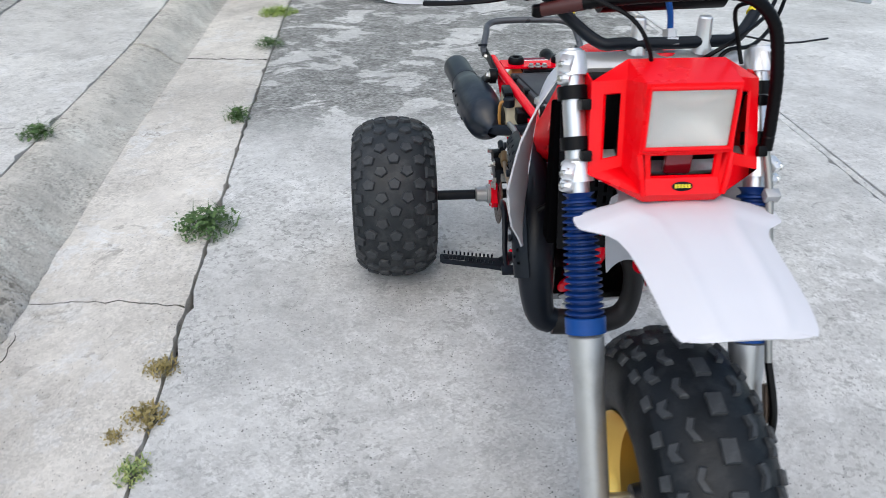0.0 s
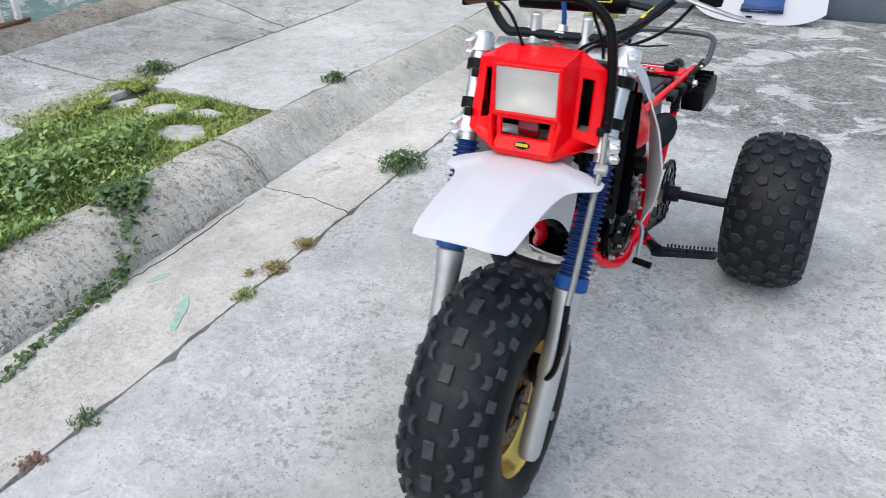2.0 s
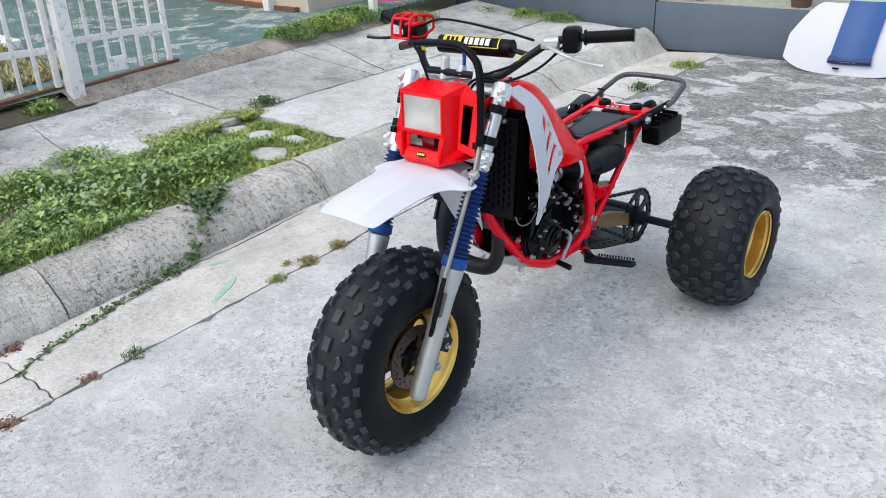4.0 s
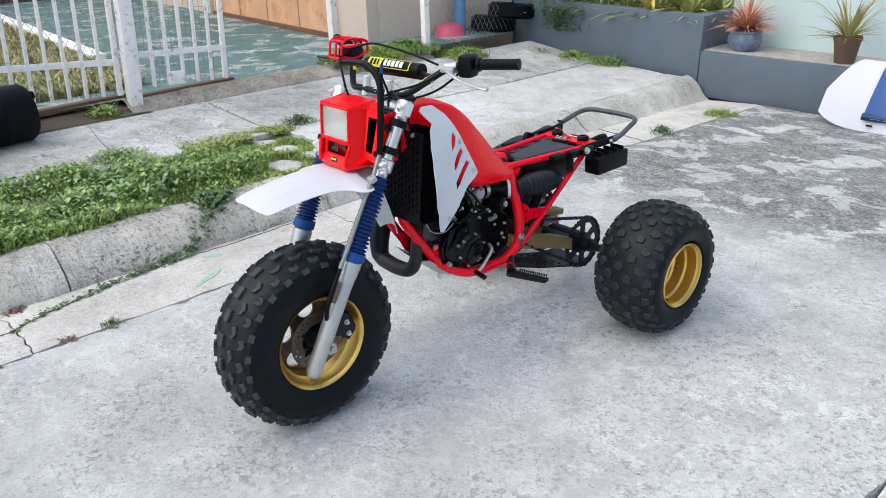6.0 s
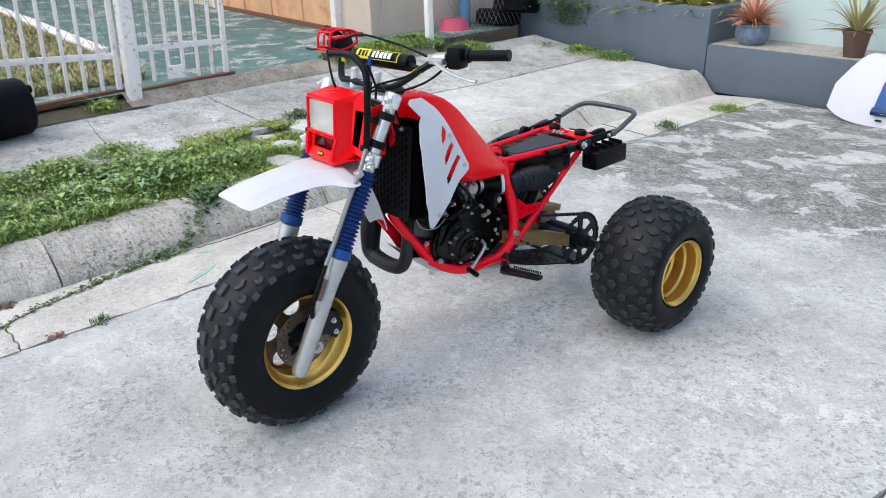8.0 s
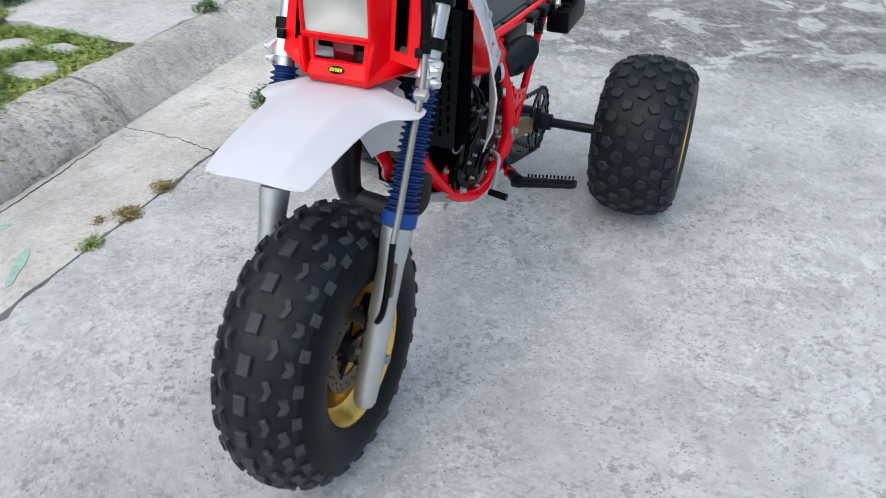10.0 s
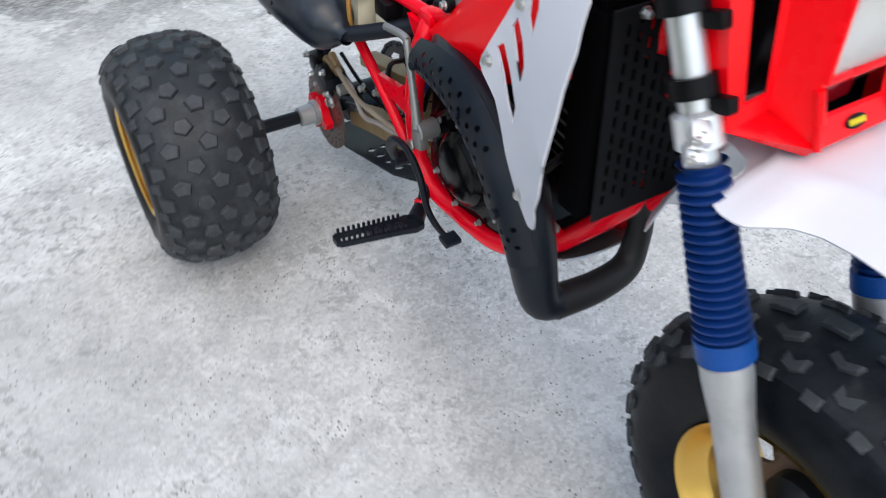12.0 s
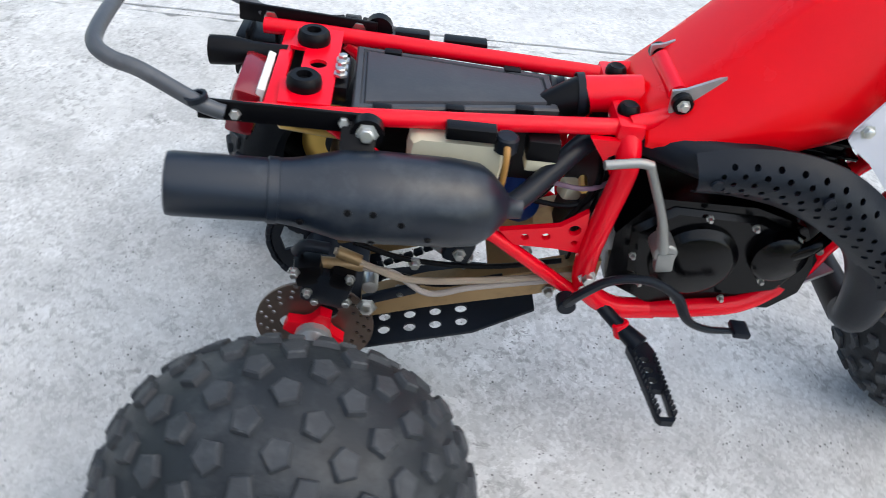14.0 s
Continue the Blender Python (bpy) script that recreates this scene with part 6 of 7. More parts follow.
P("rear_plate", settle(plate([(-0.118, -0.015), (0.118, -0.015), (0.122, 0.06), (0.05, 0.066), (0.045, 0.04), (-0.045, 0.04), (-0.05, 0.066), (-0.122, 0.06)], 0.006, lambda u, v, w: (u, v, 0.738 + w), [ring(0, 0.015, 0.014, 12)])), M_REDP, "red seat mounting plate")
P("tail_bar", settle(box((0.0, 0.072, 0.724), (0.25, 0.022, 0.014), bevel=0.004)), M_REDP, "red rear cross bar")
for x, y in ((-0.072, 0.028), (0.072, 0.03)):
    P("seat_bump", settle(lathe([(0, 0.0), (0, 0.026), (0.008, 0.027), (0.017, 0.025), (0.021, 0.021), (0.021, 0.012), (0.012, 0.01), (0.012, 0)], (x, y, 0.74), 18, (0, 0, 1))), M_BLACK, "round black seat rubber")
for x, y in ((-0.062, -0.468), (0.06, -0.47)):
    P("seat_bump", settle(lathe([(0, 0.0), (0, 0.017), (0.006, 0.018), (0.013, 0.016), (0.016, 0.012), (0.013, 0.006), (0.013, 0)], (x, y, 0.748), 16, (0, 0, 1))), M_BLACK, "round black seat rubber")

# rear grab bar
gb = P("grab_bar", settle(tube([(-0.163, 0.126, 0.74), (-0.1636, 0.14, 0.744), (-0.1636, 0.1644, 0.7536), (-0.146, 0.238, 0.783), (-0.14, 0.276, 0.792), (-0.122, 0.303, 0.799), (-0.082, 0.313, 0.803), (0.018, 0.316, 0.804), (0.108, 0.313, 0.803), (0.146, 0.303, 0.799), (0.166, 0.276, 0.792), (0.172, 0.238, 0.783), (0.1734, 0.1644, 0.7536), (0.166, 0.14, 0.744), (0.162, 0.126, 0.74)], 0.0115, 12, 4)), M_GRAB, "grey-black tubular rear grab bar")
for s in (-1, 1):
    P("grab_bracket", settle(box((s * 0.152, 0.048, 0.737), (0.007, 0.235, 0.032), (1.5, 0, s * -2.5), 0.003)), M_BLACK, parent=gb)
    for y in (0.112, -0.038):
        P("bracket_bolt", settle(bolt((s * (0.156 + 0.04 * (y - 0.035)), y, 0.737), 0.008, (s, 0, 0.25), 0.009)), M_BOLT, parent=gb)
P("strap_loop", settle(lathe([(-0.004, 0.011), (-0.004, 0.016), (0.004, 0.016), (0.004, 0.011)], (-0.167, 0.162, 0.762), 14, (0, 0.3, 1), closed=True)), M_SATIN, parent=gb)

# air box
P("airbox", box((-0.01, -0.2, 0.64), (0.13, 0.3, 0.125), bevel=0.012), M_BLACK, "black plastic air box")
def lid_loop(g, z):
    """The lid's outline, wider at its rear; g draws it in."""
    pts = [(-0.118 + g, -0.045 - g), (0.076 - g, -0.04 - g), (0.047 - g, -0.362 + g), (-0.064 + g, -0.366 + g)]
    return [(x, y, z) for x, y in pts]


lid = P("airbox_lid", loft([lid_loop(g, z) for g, z in ((0.0, 0.69), (0.0, 0.709), (0.003, 0.712), (0.011, 0.712), (0.013, 0.708), (0.017, 0.708), (0.019, 0.713), (0.022, 0.714))]), mat("scuffed_black_lid", (0.035, 0.037, 0.044), 0.45, var=0.3, scale=14, bump=0.1, bscale=160, dirt=(0.1, 0.1, 0.1), dirt_amount=0.3), "scuffed black air box lid with a raised panel", angle=25)
for x, y in ((-0.109, -0.09), (-0.091, -0.2), (-0.071, -0.31), (0.066, -0.1), (0.05, -0.3)):
    P("lid_clip", box((x, y, 0.708), (0.018, 0.03, 0.014), bevel=0.004), M_BLACK, parent=lid)
P("lid_hinge", settle(box((-0.005, -0.022, 0.722), (0.1, 0.026, 0.026), bevel=0.006)), M_BLACK)
for x in (-0.03, -0.008, 0.014):
    P("hinge_nut", settle(bolt((x, -0.022, 0.748), 0.0075, (0, 0, 1), 0.006)), M_BOLT)
P("intake_boot", settle(tube([(-0.01, -0.35, 0.71), (-0.005, -0.385, 0.728), (0.0, -0.409, 0.7365)], [0.026, 0.029, 0.0325], 18, 4)), M_BLACK, "black rubber intake boot")
P("boot_clamp", settle(lathe([(-0.006, 0.0325), (-0.006, 0.0352), (0.006, 0.0352), (0.006, 0.0325)], (0.0, -0.403, 0.7368), 20, (0, 1, -0.15), closed=True)), M_SATIN, "black hose clamp")
fl = []
for k in range(23):
    t = k / 22
    s = math.sin(math.pi * min(1, max(0, 0.06 + t * 0.88))) ** 0.4
    g = 1.0 if k % 2 else 0.82
    fl.append([(0.112 + 0.05 * s * g * a, -0.465 + 0.265 * t, 0.635 - 0.02 * t + 0.052 * s * g * b) for a, b in ring(0, 0, 1, 18)])
P("ribbed_duct", loft(fl), M_SATIN, "black ribbed rubber air duct", angle=60)
spr = bmesh.new()
tube([(0.115 + 0.014 * math.cos(k * 0.8), -0.13 + 0.014 * math.sin(k * 0.8), 0.7 - k * 0.0011) for k in range(64)], 0.003, 6, 1, spr)
P("coil_spring", spr, M_SATIN)
P("cdi_unit", box((0.128, -0.13, 0.708), (0.03, 0.06, 0.03), (0, 8, 0), 0.004), M_BLACK)
P("shock_body", rod((0.02, -0.16, 0.62), (0.01, -0.3, 0.40), 0.025, 16), M_BLACK, "black rear shock absorber")
P("shock_reservoir", lathe([(-0.05, 0), (-0.05, 0.022), (-0.045, 0.026), (0.05, 0.026), (0.055, 0.02), (0.055, 0)], (-0.085, 0.012, 0.665), 20, (0, 1, 0.1)), M_GOLD, "gold shock reservoir")
# tail unit
tb = P("battery_box", box((0.155, 0.072, 0.64), (0.08, 0.205, 0.078), (2, 0, -2), 0.012), M_BLACK, "black box hung behind the seat rail")
for y in (0.0, 0.05, 0.1, 0.15):
    P("box_rib", box((0.15, y, 0.688), (0.07, 0.006, 0.016), bevel=0.002), M_BLACK, parent=tb)
P("box_stay", box((0.14, -0.03, 0.695), (0.012, 0.04, 0.06), (0, 0, 0), 0.004), M_SATIN, parent=tb)
tl = P("tail_lamp", settle(box((0.0, 0.122, 0.68), (0.15, 0.045, 0.085), (14, 0, 0), 0.01)), M_TAIL, "dark red tail lamp lens")
P("lamp_trim", settle(box((0.0, 0.096, 0.712), (0.14, 0.012, 0.03), (14, 0, 0), 0.002)), M_OFFW, parent=tl)
P("rear_sensor", settle(tube([(0.06, 0.07, 0.72), (0.062, 0.14, 0.715), (0.062, 0.195, 0.712)], [0.014, 0.016, 0.024, 0.024], 14, 4)), M_BLACK, "black rubber socket")
for s in (-1, 1):
    P("hanger", settle(plate(ring(-0.072, 0.732, 0.024, 18), 0.02, lambda u, v, w: (s * (0.162 + w), u, v))), M_BLACK)
    P("hanger_bolt", settle(bolt((s * 0.178, -0.072, 0.735), 0.011, (s, 0, 0.2), 0.008)), M_BOLT)
# reservoir and relay on the right
bt = P("coolant_bottle", loft([[(-0.132 + 0.03 * a, -0.205 + 0.068 * q * b, z) for a, b in ((-1, -1), (-0.6, -1.08), (0.6, -1.08), (1, -1), (1, 1), (0.6, 1.08), (-0.6, 1.08), (-1, 1))] for z, q in ((0.585, 0.8), (0.6, 0.95), (0.66, 1.0), (0.688, 0.95), (0.695, 0.8))]), M_CREAM, "cream plastic reservoir bottle")
P("bottle_cap", lathe([(0, 0.018), (0.022, 0.018), (0.025, 0.015), (0.025, 0)], (-0.157, -0.276, 0.69), 10, (0, 0, 1)), M_SATIN, parent=bt)
P("overflow_hose", tube([(-0.163, -0.276, 0.703), (-0.182, -0.276, 0.698), (-0.184, -0.277, 0.65), (-0.178, -0.276, 0.6)], 0.005, 8, 4), M_AMBER, "amber overflow hose", bt)
P("relay_box", box((-0.125, -0.338, 0.683), (0.04, 0.05, 0.035), bevel=0.004), M_BLACK, "black relay on a cream base")
P("relay_base", box((-0.127, -0.338, 0.656), (0.034, 0.046, 0.02), bevel=0.003), M_CREAM)

# tank
TS = [(-0.490, 0.085, 0.712, 0.733), (-0.498, 0.124, 0.687, 0.748), (-0.55, 0.143, 0.68, 0.798), (-0.62, 0.152, 0.681, 0.878), (-0.70, 0.155, 0.69, 0.968), (-0.735, 0.152, 0.705, 1.0), (-0.765, 0.152, 0.716, 1.022), (-0.80, 0.15, 0.735, 1.038), (-0.87, 0.142, 0.79, 1.053), (-0.92, 0.13, 0.83, 1.058), (-0.97, 0.112, 0.86, 1.056), (-1.01, 0.09, 0.885, 1.05), (-1.025, 0.06, 0.91, 1.035)]


def tank_loop(y, w, z0, z1):
    """A section of the tank: flattish crown, creased shoulders, sides sloping out, rounded belly."""
    half = [(0.0, 1.0), (0.25, 0.995), (0.48, 0.98), (0.555, 0.965), (0.6, 0.935), (0.63, 0.89), (0.72, 0.7), (0.84, 0.45), (0.93, 0.24), (0.985, 0.1), (1.0, 0.0)]
    waist = z0 + (z1 - z0) * 0.28
    top = [(w * a, y, waist + (z1 - waist) * b) for a, b in half]
    low = [(w * math.cos(a) ** 0.62, y, waist - (waist - z0) * math.sin(a) ** 0.6) for a in [1.5708 * k / 6 for k in range(1, 6)]] + [(0.0, y, z0)]
    right = top + low
    return right + [(-a, b, c) for a, b, c in right[-2:0:-1]]


P("fuel_tank", loft([tank_loop(*t) for t in TS]), M_RED, "glossy red plastic fuel tank", angle=34)
P("fuel_cap", lathe([(0, 0.04), (0.02, 0.04), (0.026, 0.034), (0.026, 0)], (0, -0.93, 1.045), 24, (0, -0.1, 1)), M_BLACK, "black fuel cap")
for s in (-1, 1):
    P("seat_catch", plate([(-0.508, 0.78), (-0.528, 0.785), (-0.58, 0.812), (-0.582, 0.807), (-0.543, 0.745), (-0.513, 0.743)], 0.006, lambda u, v, w: (s * 0.073 - 0.0275 + w, u - 0.008, v + 0.006)), M_ALU, "grey metal seat bracket")
    P("catch_bush", disc((s * 0.08 - 0.0275, -0.534, 0.771), 0.016, 0.02, (1, 0, 0), 16), M_BLACK)
    P("catch_bolt", bolt((s * 0.093 - 0.0275, -0.534, 0.771), 0.007, (s, 0, 0), 0.006), M_BOLT)
P("catch_tube", rod((-0.085, -0.534, 0.771), (0.03, -0.534, 0.771), 0.016, 14), M_REDP)

# radiator shrouds
OUT = [(-0.955, 1.052), (-0.905, 1.05), (-0.872, 1.018), (-0.832, 0.945), (-0.792, 0.868), (-0.757, 0.800), (-0.755, 0.785), (-0.766, 0.774), (-0.805, 0.750), (-0.868, 0.692), (-0.915, 0.658), (-0.962, 0.622), (-0.978, 0.63), (-1.0, 0.68), (-1.022, 0.74), (-1.03, 0.8), (-1.026, 0.87), (-1.013, 0.94), (-0.985, 0.985), (-0.958, 1.002), (-0.97, 1.024), (-0.976, 1.042)]
SLOTS = [[(-0.853, 0.937), (-0.868, 0.960), (-0.885, 0.932), (-0.888, 0.892), (-0.862, 0.912)],
         [(-0.822, 0.878), (-0.833, 0.897), (-0.862, 0.876), (-0.883, 0.85), (-0.880, 0.822), (-0.855, 0.84)],
         [(-0.790, 0.830), (-0.806, 0.845), (-0.845, 0.812), (-0.879, 0.782), (-0.876, 0.752), (-0.848, 0.768)]]


def shroud_x(z, y):
    """Half-width of the shroud: bent in over the tank at the top, flared outwards along its front edge."""
    zs = [0.60, 0.70, 0.80, 0.90, 0.96, 1.01, 1.06]
    base = sum(float(np.interp(z + dz, zs, [0.205, 0.193, 0.187, 0.18, 0.17, 0.15, 0.1])) for dz in (-0.03, -0.015, 0.0, 0.015, 0.03)) / 5
    flare = float(np.interp(z, zs, [0.022, 0.072, 0.084, 0.074, 0.062, 0.044, 0.01]))
    return base + flare * min(1.15, max(0.0, (-0.8 - y) / 0.22)) ** 1.4


for sgn in (1, -1):
    bm = plate(OUT, 0.004, lambda u, v, w: (w, u, v), SLOTS)
    for z in [0.64 + 0.02 * k for k in range(21)]:
        bmesh.ops.bisect_plane(bm, geom=bm.verts[:] + bm.edges[:] + bm.faces[:], plane_co=(0, 0, z), plane_no=(0, 0, 1))
    for y in (-0.85, -0.88, -0.91, -0.93, -0.945, -0.96, -0.975, -0.99, -1.005, -1.02, -1.035):
        bmesh.ops.bisect_plane(bm, geom=bm.verts[:] + bm.edges[:] + bm.faces[:], plane_co=(0, y, 0), plane_no=(0, 1, 0))
    for v in bm.verts:
        v.co.x = sgn * (v.co.x + shroud_x(v.co.z, v.co.y))
    shd = P("radiator_shroud", bm, M_WHITE, "white plastic radiator shroud with three slots", angle=60)
    for y, z in ((-0.838, 0.918), (-0.776, 0.802), (-0.935, 0.666)):
        P("shroud_bolt", bolt((sgn * (shroud_x(z, y) + 0.006), y, z), 0.0075, (sgn, 0, 0.15), 0.005), M_BOLT, parent=shd)
    P("shroud_stay", rod((sgn * 0.12, -0.95, 0.75), (sgn * 0.19, -0.94, 0.70), 0.006, 8), M_BLACK, parent=shd)

# radiator
rad = P("radiator", box((0.005, -0.975, 0.82), (0.345, 0.035, 0.34), (-4, 0, 0), 0.006), M_MATT, "black radiator behind a slotted guard")
hs = []
for i in range(16):
    for j in range(11):
        x, z = -0.15 + 0.02 * i, 0.685 + 0.026 * j + (0.013 if i % 2 else 0)
        hs.append([(x - 0.004, z - 0.009), (x + 0.004, z - 0.009), (x + 0.004, z + 0.009), (x - 0.004, z + 0.009)])
P("radiator_guard", plate([(-0.165, 0.65), (0.165, 0.65), (0.178, 0.975), (-0.178, 0.975)], 0.004, lambda u, v, w: (0.005 + u, -1.012 + w + 0.07 * (v - 0.82), v), hs), M_GRILLE, "black slotted radiator guard", rad)
for s in (-1, 1):
    P("radiator_tank", box((0.005 + s * 0.176, -0.98, 0.81), (0.02, 0.05, 0.31), (-4, 0, 0), 0.006), M_MATT, parent=rad)
    P("guard_bolt", bolt((0.005 + s * 0.13, -1.01, 0.965), 0.006, (0, -1, 0), 0.006), M_BOLT, parent=rad)
P("radiator_hose", tube([(0.1, -0.96, 0.68), (0.1, -0.92, 0.62), (0.08, -0.87, 0.58), (0.05, -0.83, 0.57)], 0.016, 12, 5), M_BLACK, "black coolant hose")
P("radiator_hose", tube([(-0.08, -0.95, 0.98), (-0.06, -0.9, 0.95), (-0.03, -0.84, 0.86), (0, -0.8, 0.78)], 0.015, 12, 5), M_BLACK, "black coolant hose")
P("lower_cable", tube([(0.15, -0.99, 0.69), (0.14, -0.95, 0.6), (0.13, -0.87, 0.57), (0.12, -0.8, 0.6)], 0.0025, 6, 5), M_DULL)

# engine
P("crankcase", loft([[(x, y, z) for y, z in ((-0.87, 0.42), (-0.83, 0.375), (-0.6, 0.365), (-0.51, 0.41), (-0.5, 0.52), (-0.55, 0.6), (-0.72, 0.6), (-0.82, 0.57), (-0.87, 0.5))] for x in (-0.12, -0.09, 0.08, 0.11)]), M_ENGINE, "black painted engine crankcase", angle=30)
cyl = P("cylinder", box((0.0, -0.795, 0.655), (0.115, 0.115, 0.17), (6, 0, 0), 0.01), M_ENGINE, "black finned cylinder and head")
for k in range(8):
    P("cooling_fin", box((0.0, -0.79 - 0.003 * k, 0.58 + 0.021 * k), (0.15 - 0.003 * k, 0.15, 0.008), (6, 0, 0), 0.002, segs=1), M_ENGINE, parent=cyl)
P("cylinder_head", box((0.0, -0.81, 0.755), (0.12, 0.12, 0.04), (6, 0, 0), 0.012), M_ENGINE, parent=cyl)
P("spark_plug", lathe([(0, 0.014), (0.02, 0.014), (0.03, 0.011), (0.06, 0.011), (0.065, 0)], (0, -0.815, 0.775), 12, (0, -0.1, 1)), M_BLACK)
P("clutch_cover", lathe([(-0.01, 0.078), (0.018, 0.076), (0.024, 0.068), (0.028, 0.064), (0.03, 0.06), (0.032, 0.0)], (-0.12, -0.645, 0.485), 36, (-1, 0, 0)), M_ENGINE, "round black clutch cover")
P("right_case", loft([[(x, -0.68 + (y + 0.68) * q, 0.48 + (z - 0.48) * q) for y, z in ((-0.85, 0.47), (-0.83, 0.425), (-0.76, 0.405), (-0.6, 0.405), (-0.54, 0.44), (-0.52, 0.54), (-0.58, 0.59), (-0.74, 0.585), (-0.83, 0.55))] for x, q in ((-0.112, 1.0), (-0.122, 0.98), (-0.13, 0.9))]), M_ENGINE, angle=30)
P("water_pump_cover", lathe([(0, 0.05), (0.02, 0.048), (0.026, 0.04), (0.028, 0.0)], (-0.128, -0.785, 0.515), 24, (-1, 0, 0)), M_ENGINE)
P("pump_outlet", tube([(-0.145, -0.8, 0.53), (-0.15, -0.83, 0.56), (-0.12, -0.87, 0.6)], 0.013, 10, 4), M_ENGINE)
for k in range(9):
    a = 6.28318 * k / 9
    P("case_bolt", bolt((-0.142, -0.66 + 0.125 * math.cos(a), 0.49 + 0.095 * math.sin(a)), 0.0045, (-1, 0, 0), 0.006), M_ENGBOLT)
st = P("stator_cover", lathe([(-0.01, 0.072), (0.015, 0.07), (0.022, 0.06), (0.028, 0.058), (0.034, 0.05), (0.036, 0.0)], (0.108, -0.735, 0.455), 36), M_ENGINE, "round black stator cover")
P("left_case", loft([[(x, -0.68 + (y + 0.68) * q, 0.48 + (z - 0.48) * q) for y, z in ((-0.86, 0.47), (-0.82, 0.39), (-0.6, 0.38), (-0.53, 0.42), (-0.52, 0.54), (-0.58, 0.59), (-0.74, 0.59), (-0.83, 0.56))] for x, q in ((0.1, 1.0), (0.115, 1.0), (0.122, 0.94))]), M_ENGINE, angle=30)
for k in range(9):
    a = 6.28318 * k / 9 + 0.3
    P("case_bolt", bolt((0.127, -0.67 + 0.13 * math.cos(a), 0.485 + 0.09 * math.sin(a)), 0.0042, (1, 0, 0), 0.006), M_ENGBOLT)
for k in range(3):
    P("case_rib", tube([(0.125, -0.85 + 0.02 * k, 0.49 + 0.012 * k), (0.132, -0.8, 0.525 + 0.012 * k), (0.132, -0.74, 0.548 + 0.01 * k)], 0.004, 6, 3), M_ENGINE)
cb = P("carburettor", lathe([(-0.05, 0.024), (-0.03, 0.026), (-0.02, 0.032), (0.02, 0.032), (0.03, 0.026), (0.05, 0.024)], (0.035, -0.63, 0.64), 20, (0, 1, -0.1)), M_ALU, "grey carburettor")
P("float_bowl", lathe([(0, 0), (0, 0.024), (0.03, 0.028), (0.045, 0.024)], (0.045, -0.63, 0.575), 18, (0, 0, 1)), M_ALU, parent=cb)
P("slide_cap", lathe([(0, 0.024), (0.03, 0.024), (0.04, 0.018), (0.04, 0)], (0.035, -0.63, 0.67), 16, (0, 0, 1)), M_BLACK, parent=cb)
P("intake_clamp", lathe([(-0.008, 0.034), (-0.008, 0.037), (0.008, 0.037), (0.008, 0.034)], (0.038, -0.58, 0.638), 24, (0, 1, -0.1)), M_CHROME, "steel hose clamp")
P("intake_rubber", tube([(0.037, -0.585, 0.637), (0.05, -0.54, 0.636), (0.085, -0.49, 0.635)], [0.03, 0.034, 0.04], 16, 4), M_BLACK)
P("air_screw_cap", lathe([(0, 0), (0, 0.022), (0.03, 0.026), (0.05, 0.026), (0.055, 0.02), (0.055, 0)], (0.085, -0.575, 0.6), 18, (1, 0.3, 0)), M_BLACK, "black knurled cap")
P("cap_end", disc((0.142, -0.557, 0.6), 0.012, 0.008, (1, 0.3, 0), 12), M_BOLT)
for k, pts in enumerate([[(0.06, -0.64, 0.62), (0.085, -0.66, 0.58), (0.09, -0.65, 0.52), (0.1, -0.62, 0.46)], [(0.05, -0.62, 0.6), (0.09, -0.6, 0.55), (0.1, -0.57, 0.5)], [(0.07, -0.73, 0.66), (0.11, -0.72, 0.63), (0.12, -0.68, 0.6), (0.08, -0.64, 0.6)], [(0.03, -0.86, 0.62), (0.09, -0.83, 0.6), (0.125, -0.78, 0.575)], [(0.09, -0.9, 0.6), (0.12, -0.82, 0.62), (0.11, -0.75, 0.65)], [(-0.05, -0.5, 0.62), (-0.1, -0.43, 0.56), (-0.09, -0.35, 0.55)], [(-0.04, -0.52, 0.6), (-0.11, -0.44, 0.6), (-0.1, -0.36, 0.6)]]):
    P("engine_hose", tube(pts, 0.0045, 7, 5), M_BLACK if k not in (1, 6) else mat("clear_purple_hose", (0.2, 0.12, 0.17), 0.4), "thin engine hose")
for x, y, z in ((0.075, -0.69, 0.66), (0.09, -0.75, 0.62), (0.08, -0.82, 0.63), (0.11, -0.7, 0.6)):
    P("fitting", bolt((x, y, z), 0.008, (1, 0, 0.3), 0.012), M_ENGBOLT)
for k in range(6):
    a = 6.28318 * k / 6 + 0.2
    P("stator_bolt", bolt((0.135, -0.735 + 0.064 * math.cos(a), 0.455 + 0.064 * math.sin(a)), 0.004, (1, 0, 0), 0.006), M_ENGBOLT)
P("stator_rib", tube([(0.142, -0.79, 0.47), (0.146, -0.765, 0.5), (0.147, -0.735, 0.512), (0.144, -0.7, 0.508)], 0.004, 6, 4), M_ENGINE)
P("stator_rib", tube([(0.144, -0.77, 0.44), (0.147, -0.755, 0.47), (0.148, -0.73, 0.485), (0.145, -0.69, 0.48)], 0.004, 6, 4), M_ENGINE)
P("clutch_arm", box((0.12, -0.61, 0.55), (0.02, 0.05, 0.014), (0, 0, 12), 0.004), M_DULL)
